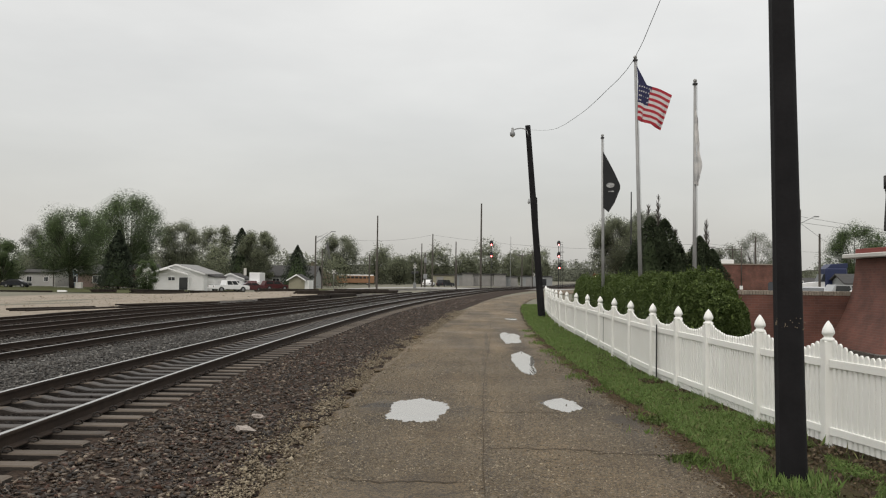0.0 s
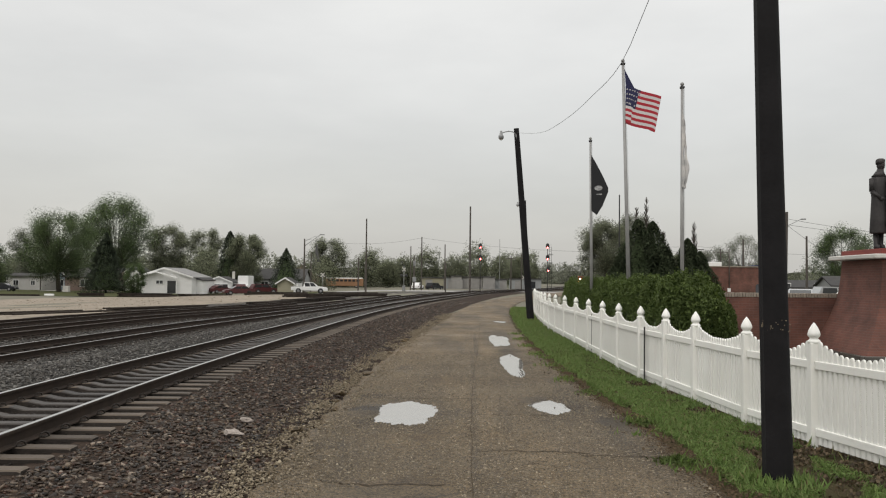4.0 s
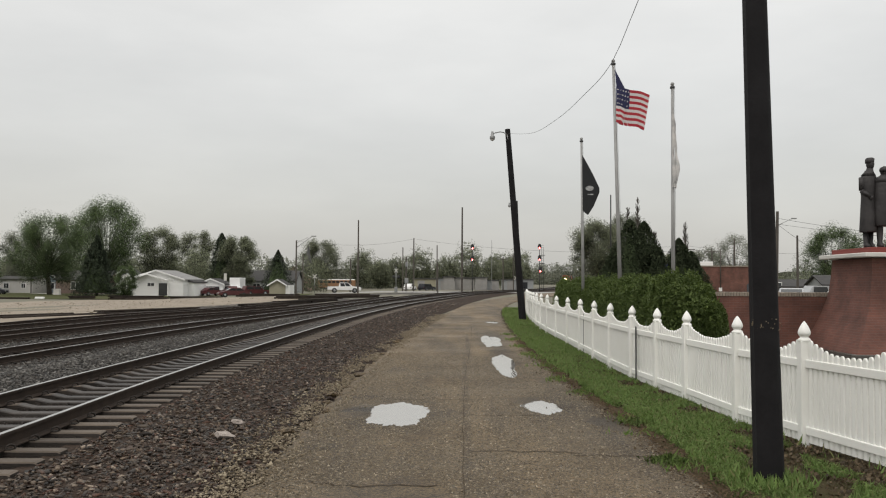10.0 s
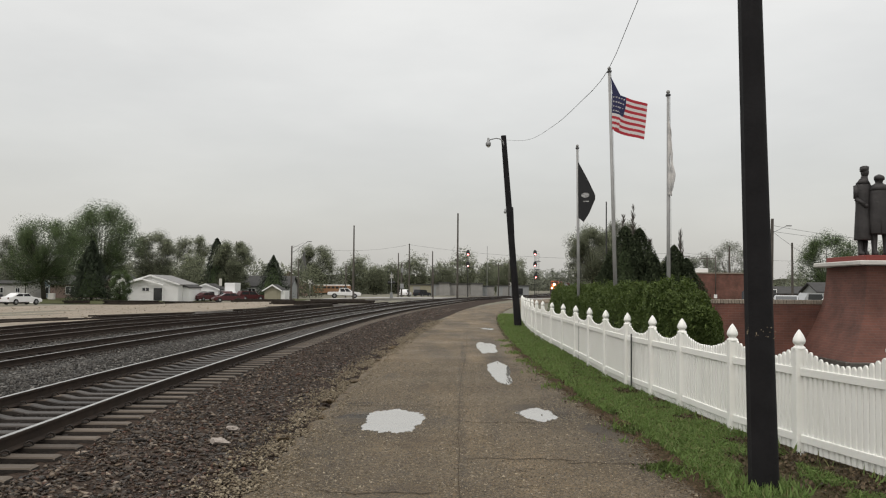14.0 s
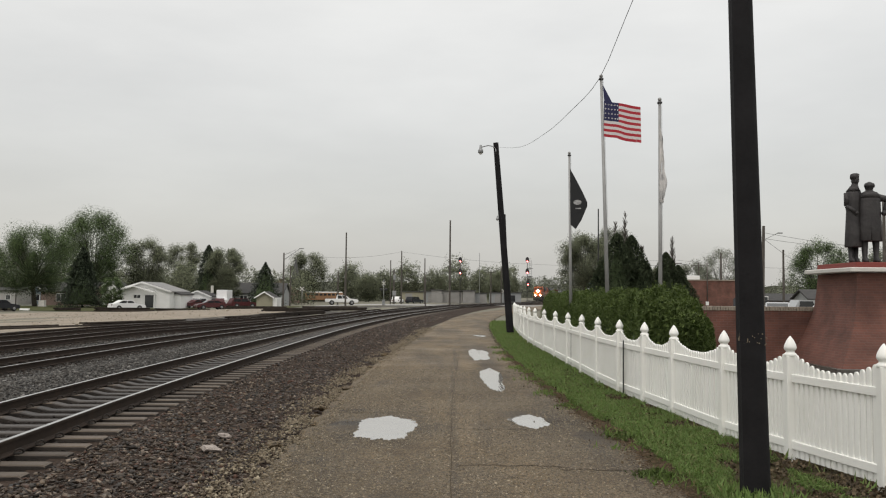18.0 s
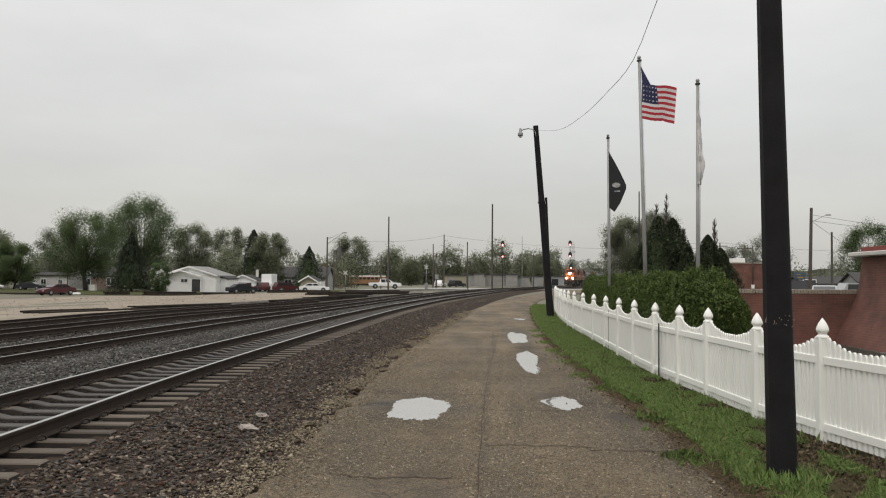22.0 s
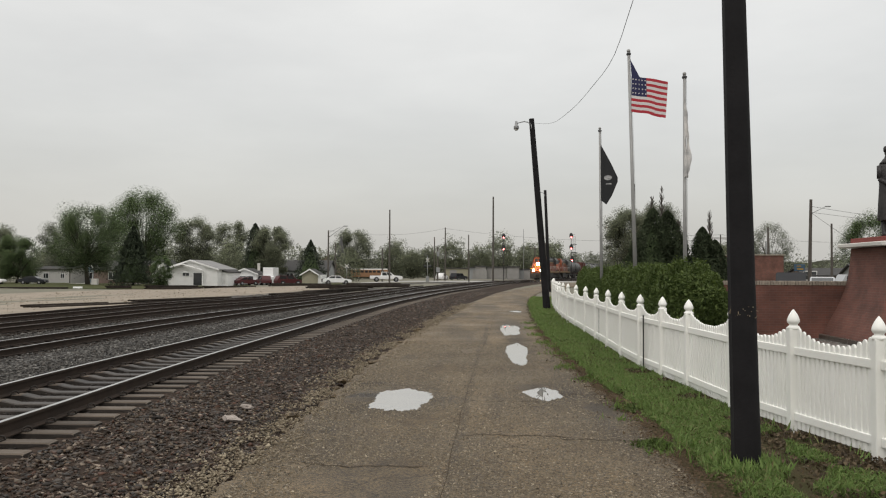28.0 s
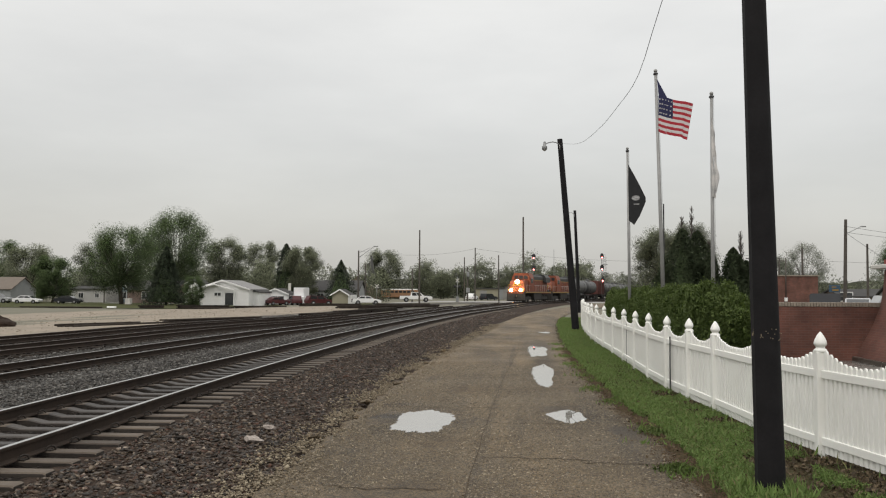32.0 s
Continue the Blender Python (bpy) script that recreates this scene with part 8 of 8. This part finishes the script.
def tank_car(label, mt):
    o = thing("tank_car", label, "tank car", None, "train on the second track")
    bm = bmesh.new()
    lathe(bm, [(0.3, -7.6), (1.0, -7.45), (1.42, -7.0), (1.5, -6.6), (1.5, 6.6), (1.42, 7.0), (1.0, 7.45), (0.3, 7.6)], 20)
    bmesh.ops.rotate(bm, verts=bm.verts, cent=(0, 0, 0), matrix=Matrix.Rotation(radians(90), 3, "Y"))
    bmesh.ops.translate(bm, verts=bm.verts, vec=(0, 0, 2.75))
    part("tank", bm, mt, o)
    for k in (-3.6, 3.6):
        bm = bmesh.new()
        lathe(bm, [(1.53, -0.06), (1.53, 0.06)], 20)
        bmesh.ops.rotate(bm, verts=bm.verts, cent=(0, 0, 0), matrix=Matrix.Rotation(radians(90), 3, "Y"))
        bmesh.ops.translate(bm, verts=bm.verts, vec=(k, 0, 2.75))
        part("band", bm, M["truck_dark"], o)
    bm = bmesh.new()
    lathe(bm, [(0.45, 0), (0.45, 0.45), (0.38, 0.5)], 12, (0, 0, 4.2))
    part("dome", bm, mt, o)
    bm = bmesh.new()
    box(bm, (0, 0, 4.3), (2.6, 1.6, 0.06))
    for dx in (-1.3, 1.3):
        for sy in (-0.8, 0.8):
            tube(bm, (dx, sy, 4.3), (dx, sy, 5.0), 0.025, 0.025, 5)
    part("walkway", bm, M["grey_metal"], o)
    bm = bmesh.new()
    box(bm, (0, 0, 1.0), (16.6, 0.7, 0.3))
    for dx in (-7.4, 7.4):
        box(bm, (dx, 0, 1.1), (1.9, 2.6, 0.16))
    part("underframe", bm, M["truck_dark"], o)
    bogie(o, 6.2, 2, 1.75, 0.45)
    bogie(o, -6.2, 2, 1.75, 0.45)
    return o


def box_car(label, mt):
    o = thing("box_car", label, "box car", None, "train on the second track")
    bm = bmesh.new()
    box(bm, (0, 0, 2.75), (15.4, 2.95, 3.3), bevel=0.06)
    part("body", bm, mt, o)
    bm = bmesh.new()
    for k in range(17):
        for sy in (-1, 1):
            box(bm, (-7.4 + k * 0.925, sy * 1.5, 2.75), (0.10, 0.08, 3.1))
    part("ribs", bm, mt, o)["kind"] = "stuff"
    bm = bmesh.new()
    for sy in (-1, 1):
        box(bm, (0, sy * 1.53, 2.7), (2.6, 0.08, 2.9))
    part("side_door", bm, mt, o)
    bm = bmesh.new()
    box(bm, (0, 0, 0.98), (16.4, 0.7, 0.3))
    part("underframe", bm, M["truck_dark"], o)
    bogie(o, 6.0, 2, 1.75, 0.45)
    bogie(o, -6.0, 2, 1.75, 0.45)
    return o


TRAIN = []
l1 = loco("orange and dark green freight locomotive with lit headlights", True)
l2 = loco("orange and dark green trailing freight locomotive", False)
TRAIN += [(l1, 22.2), (l2, 22.2)]
tg = tank_car("grimy grey tank car with dark bands", M["tank_grey"])
tb = tank_car("black tank car behind the locomotives", M["tank_black"])
TRAIN += [(tg, 17.4), (copy_thing(tg, Matrix.Identity(4)), 17.4), (box_car("rust-red ribbed box car", M["hopper_red"]), 17.2), (tb, 17.4)]
for i in range(6):
    TRAIN.append((copy_thing(tb if i % 3 else tg, Matrix.Identity(4)), 17.4))

# ---------------------------------------------------------------- piles of old material in the yard
def pile(x, y, L, rows, layers, rz, mt, label, s=0.22, gap=1.12):
    p = thing("tie_stack", label, "timber stack", pose(x, y, ground_z(x, y) + 0.02, 0, 0, rz), "stacks of old ties")
    me = bpy.data.meshes.new("timber")
    bm = bmesh.new()
    box(bm, (0, 0, 0), (L, s, s * 0.8), bevel=0.012)
    bm.to_mesh(me)
    bm.free()
    me.materials.append(mt)
    rng = random.Random(int(x * 10 + y))
    for k in range(layers):
        for i in range(rows):
            share("timber", me, p, pose(rng.uniform(-0.4, 0.4), (i - rows / 2) * s * gap, s * 0.4 + k * s * 0.82, 0, 0, rng.uniform(-1.5, 1.5)))


TD = M["tie_dark"]
pile(-16.4, 73, 6.5, 4, 2, 76, TD, "stack of dark old timbers beside the yard track")
pile(-15.3, 80, 6.5, 4, 2, 77, TD, "stack of dark old timbers beside the yard track")
pile(-14.0, 87, 6.5, 5, 2, 75, TD, "stack of dark old timbers beside the yard track")
pile(-17.0, 98, 7.0, 5, 2, 26, TD, "long stack of dark old timbers")
pile(-13.0, 104, 6.0, 5, 2, 24, TD, "stack of dark old timbers near the tracks")
pile(-15.0, 112, 7.0, 4, 2, 24, TD, "low stack of dark timbers near the tracks")
pile(-25.0, 56.5, 11.0, 4, 1, 67, TD, "dark rails and timbers lying on gravel", 0.12, 2.6)
pile(-22.4, 64.0, 10.0, 3, 2, 68, TD, "dark rails and timbers lying on gravel", 0.12, 2.2)
pile(-27.4, 56.0, 6.0, 2, 1, 62, TD, "dark timbers lying on pale gravel", 0.14, 2.0)
pile(-43.0, 118, 7.0, 4, 3, 4, TD, "stack of dark ties before the white house")
pile(-36.0, 120, 7.0, 3, 2, 3, TD, "stack of dark ties before the white house")
for i, L_ in enumerate((6.0, 3.5, 8.0, 2.6, 5.0, 7.0, 3.0, 5.5, 4.0, 7.5)):
    pile(-101 + i * 8.4 + 1.5 * math.sin(i * 2.1), 115 + i * 0.3 + 1.5 * math.sin(i * 3.3), L_, 2 + i % 2, 1 + (i % 3 == 0), 2 + 3 * math.sin(i * 1.7), TD, "row of dark ties along the yard edge", 0.24)
wb = thing("concrete_block", "short white painted concrete block at the yard edge", "block", pose(-56.2, 118, ground_z(-56.2, 118), 0, 0, 3))
bm = bmesh.new()
prism(bm, [(-0.22, 0.0), (0.22, 0.0), (0.14, 0.28), (-0.14, 0.28)], -0.6, 0.6)
bmesh.ops.rotate(bm, verts=bm.verts, cent=(0, 0, 0), matrix=Matrix.Rotation(radians(90), 3, "Z"))
part("block_body", bm, M["white_paint"], wb)
# earth mound
bm = bmesh.new()
bmesh.ops.create_icosphere(bm, subdivisions=4, radius=1.0)
for v in bm.verts:
    v.co = Vector((v.co.x * 2.6, v.co.y * 2.0, max(-0.1, v.co.z) * 0.95)) * (1 + 0.18 * noise.noise(v.co * 2.2) + 0.06 * noise.noise(v.co * 8))
md = part("earth_mound", bm, M["bed_brown"])
md.matrix_basis = pose(-34.0, 52.6, ground_z(-34.0, 52.6))
tagged(md, "dark heap of earth and ballast on the gravel yard", "earth mound")

# ---------------------------------------------------------------- what moves
def train_table():
    """Arc length along the second track against y."""
    ys = [100 + 2.0 * i for i in range(420)]
    pts = [second(y)[0] for y in ys]
    ss = [0.0]
    for a, b in zip(pts, pts[1:]):
        ss.append(ss[-1] + (b - a).length)
    return np.array(ys), np.array(ss)


def motions():
    ys, ss = train_table()

    def at(s):
        y = float(np.interp(s, ss, ys))
        p = second(y)[0]
        return Vector((p.x, p.y, RAIL_TOP))

    head_y = mono([(0, 470), (9, 377), (19, 274), (24, 222), (28, 181), (30, 160.5), (32, 140)])
    rows_t = [0.5 * i for i in range(65)]
    offs, acc = [], 0.0
    for ob, L in TRAIN:
        offs.append(acc + L / 2)
        acc += L
    for (ob, L), off in zip(TRAIN, offs):
        rows = []
        for t in rows_t:
            s = float(np.interp(head_y(t), ys, ss)) + off
            a, b = at(s - L * 0.29), at(s + L * 0.29)
            c = (a + b) / 2
            d = a - b
            rows.append((t, pose(c.x, c.y, c.z, 0, 0, math.degrees(math.atan2(d.y, d.x)))))
        walk(ob, rows)
    # street traffic
    street_d = mono([(-0.40, 118), (-0.382, 120), (-0.30, 127), (-0.26, 132), (-0.20, 139), (-0.1765, 143), (-0.121, 158), (-0.10, 163)])

    def drive(ob, knots, lane=0.0, back=0.0):
        f = mono(knots)
        rows = []
        for i in range(65):
            t = 0.5 * i
            u = f(min(max(t, knots[0][0]), knots[-1][0]))
            p = Vector((u * (street_d(u) + lane), street_d(u) + lane))
            q = Vector(((u + 0.004) * (street_d(u + 0.004) + lane), street_d(u + 0.004) + lane))
            d = q - p
            turn = math.degrees(math.atan2(d.y, d.x)) * (1 - 0.85 * sstep(-0.32, -0.2, u))
            rows.append((t, pose(p.x, p.y, max(ground_z(p.x, p.y) + 0.02, -0.06 - 0.7 * sstep(-14, -34, p.x)), 0, 0, turn + back)))
        walk(ob, rows)

    drive(pickup, [(0, -0.2845), (1, -0.2523), (2, -0.2232), (3, -0.1986), (5.5, -0.1563), (6.5, -0.1474), (7.5, -0.1443), (8.5, -0.137), (9.5, -0.1335), (11.5, -0.1291), (13.5, -0.1278), (16.5, -0.1225), (19, -0.121), (32, -0.121)])
    drive(suv, [(0, -0.62), (10, -0.56), (15, -0.47), (16.5, -0.425), (17.5, -0.382), (18, -0.3616), (19, -0.307), (20, -0.262), (21, -0.2295), (22, -0.2005), (23, -0.188), (24, -0.179), (25, -0.1765), (32, -0.1765)])
    drive(dark_sedan, [(0, -0.95), (15, -0.70), (18, -0.505), (19.5, -0.417), (20.5, -0.364), (21, -0.336), (21.5, -0.307), (22.3, -0.269), (22.7, -0.244), (23.2, -0.219), (24, -0.191), (25, -0.179), (28, -0.178), (32, -0.178)], 4.5)
    drive(red_sedan, [(0, -0.262), (17.5, -0.262), (19, -0.300), (20, -0.365), (21, -0.4325), (22, -0.4995), (24, -0.62), (26, -0.74), (29, -0.86), (32, -0.90)], 3.5, 180.0)
    lorry_x = mono([(0, 40.8), (2, 36.5), (5, 30.5), (9, 23.5), (13, 18.4), (16.5, 16.9), (19, 16.9), (24, 16.4), (32, 16.6)])
    walk(semi, [(t, pose(lorry_x(t), 110, -0.22, 0, 0, 180)) for t in [1.0 * i for i in range(33)]])

    # cloth: each strip turns about its upright edge and starts where the last one ends
    def wave(parts, w, drops, base, amp, speed, step, phase, x0, rate=0.2, hang=None):
        rows = [[] for _ in parts]
        for k in range(int(32 / rate) + 1):
            t = k * rate
            x, y, z = x0, 0.0, 0.0
            for i in range(len(parts)):
                gust = 0.6 + 0.4 * math.sin(t * 0.9 + 1.3 * math.sin(t * 0.37))
                a = base + amp * gust * min(1.0, 0.25 + i / 3) * math.sin(speed * t - step * i + phase)
                dip = 0.0
                if hang:
                    dip = min(1.0, i / 3) * (1.25 * hang(t) - 11.5 + 5.0 * math.sin(speed * 0.8 * t - 0.62 * i + 2.0))
                rows[i].append((t, pose(x, y, z, 0, dip, a)))
                c, s = math.cos(radians(dip)), math.sin(radians(dip))
                reach = w * c + drops[i] * s
                x += reach * math.cos(radians(a))
                y += reach * math.sin(radians(a))
                z += drops[i] * c - w * s
        for p, r in zip(parts, rows):
            walk(p, r)

    sag = mono([(0, 20), (5, 16), (7, 11), (9, 10), (11, 18), (13, 16), (16.5, 18), (18.5, 7), (19, 0), (21.5, 0), (22.5, 18), (24.5, 16), (28, 11), (29, 12), (32, 14)])
    wave(striped_parts, SW, [-DROOP] * STRIPS, -24, 38, 6.4, 0.62, 0.4, 0.05, 0.2, sag)
    wave(black_parts, 0.165, [0.0] * 3, -18, 22, 4.6, 0.8, 1.2, 0.02, 0.4)
    wave(pale_parts, 0.05, [0.0] * 2, -20, 14, 2.3, 0.9, 0.2, -0.025, 0.4)


motions()
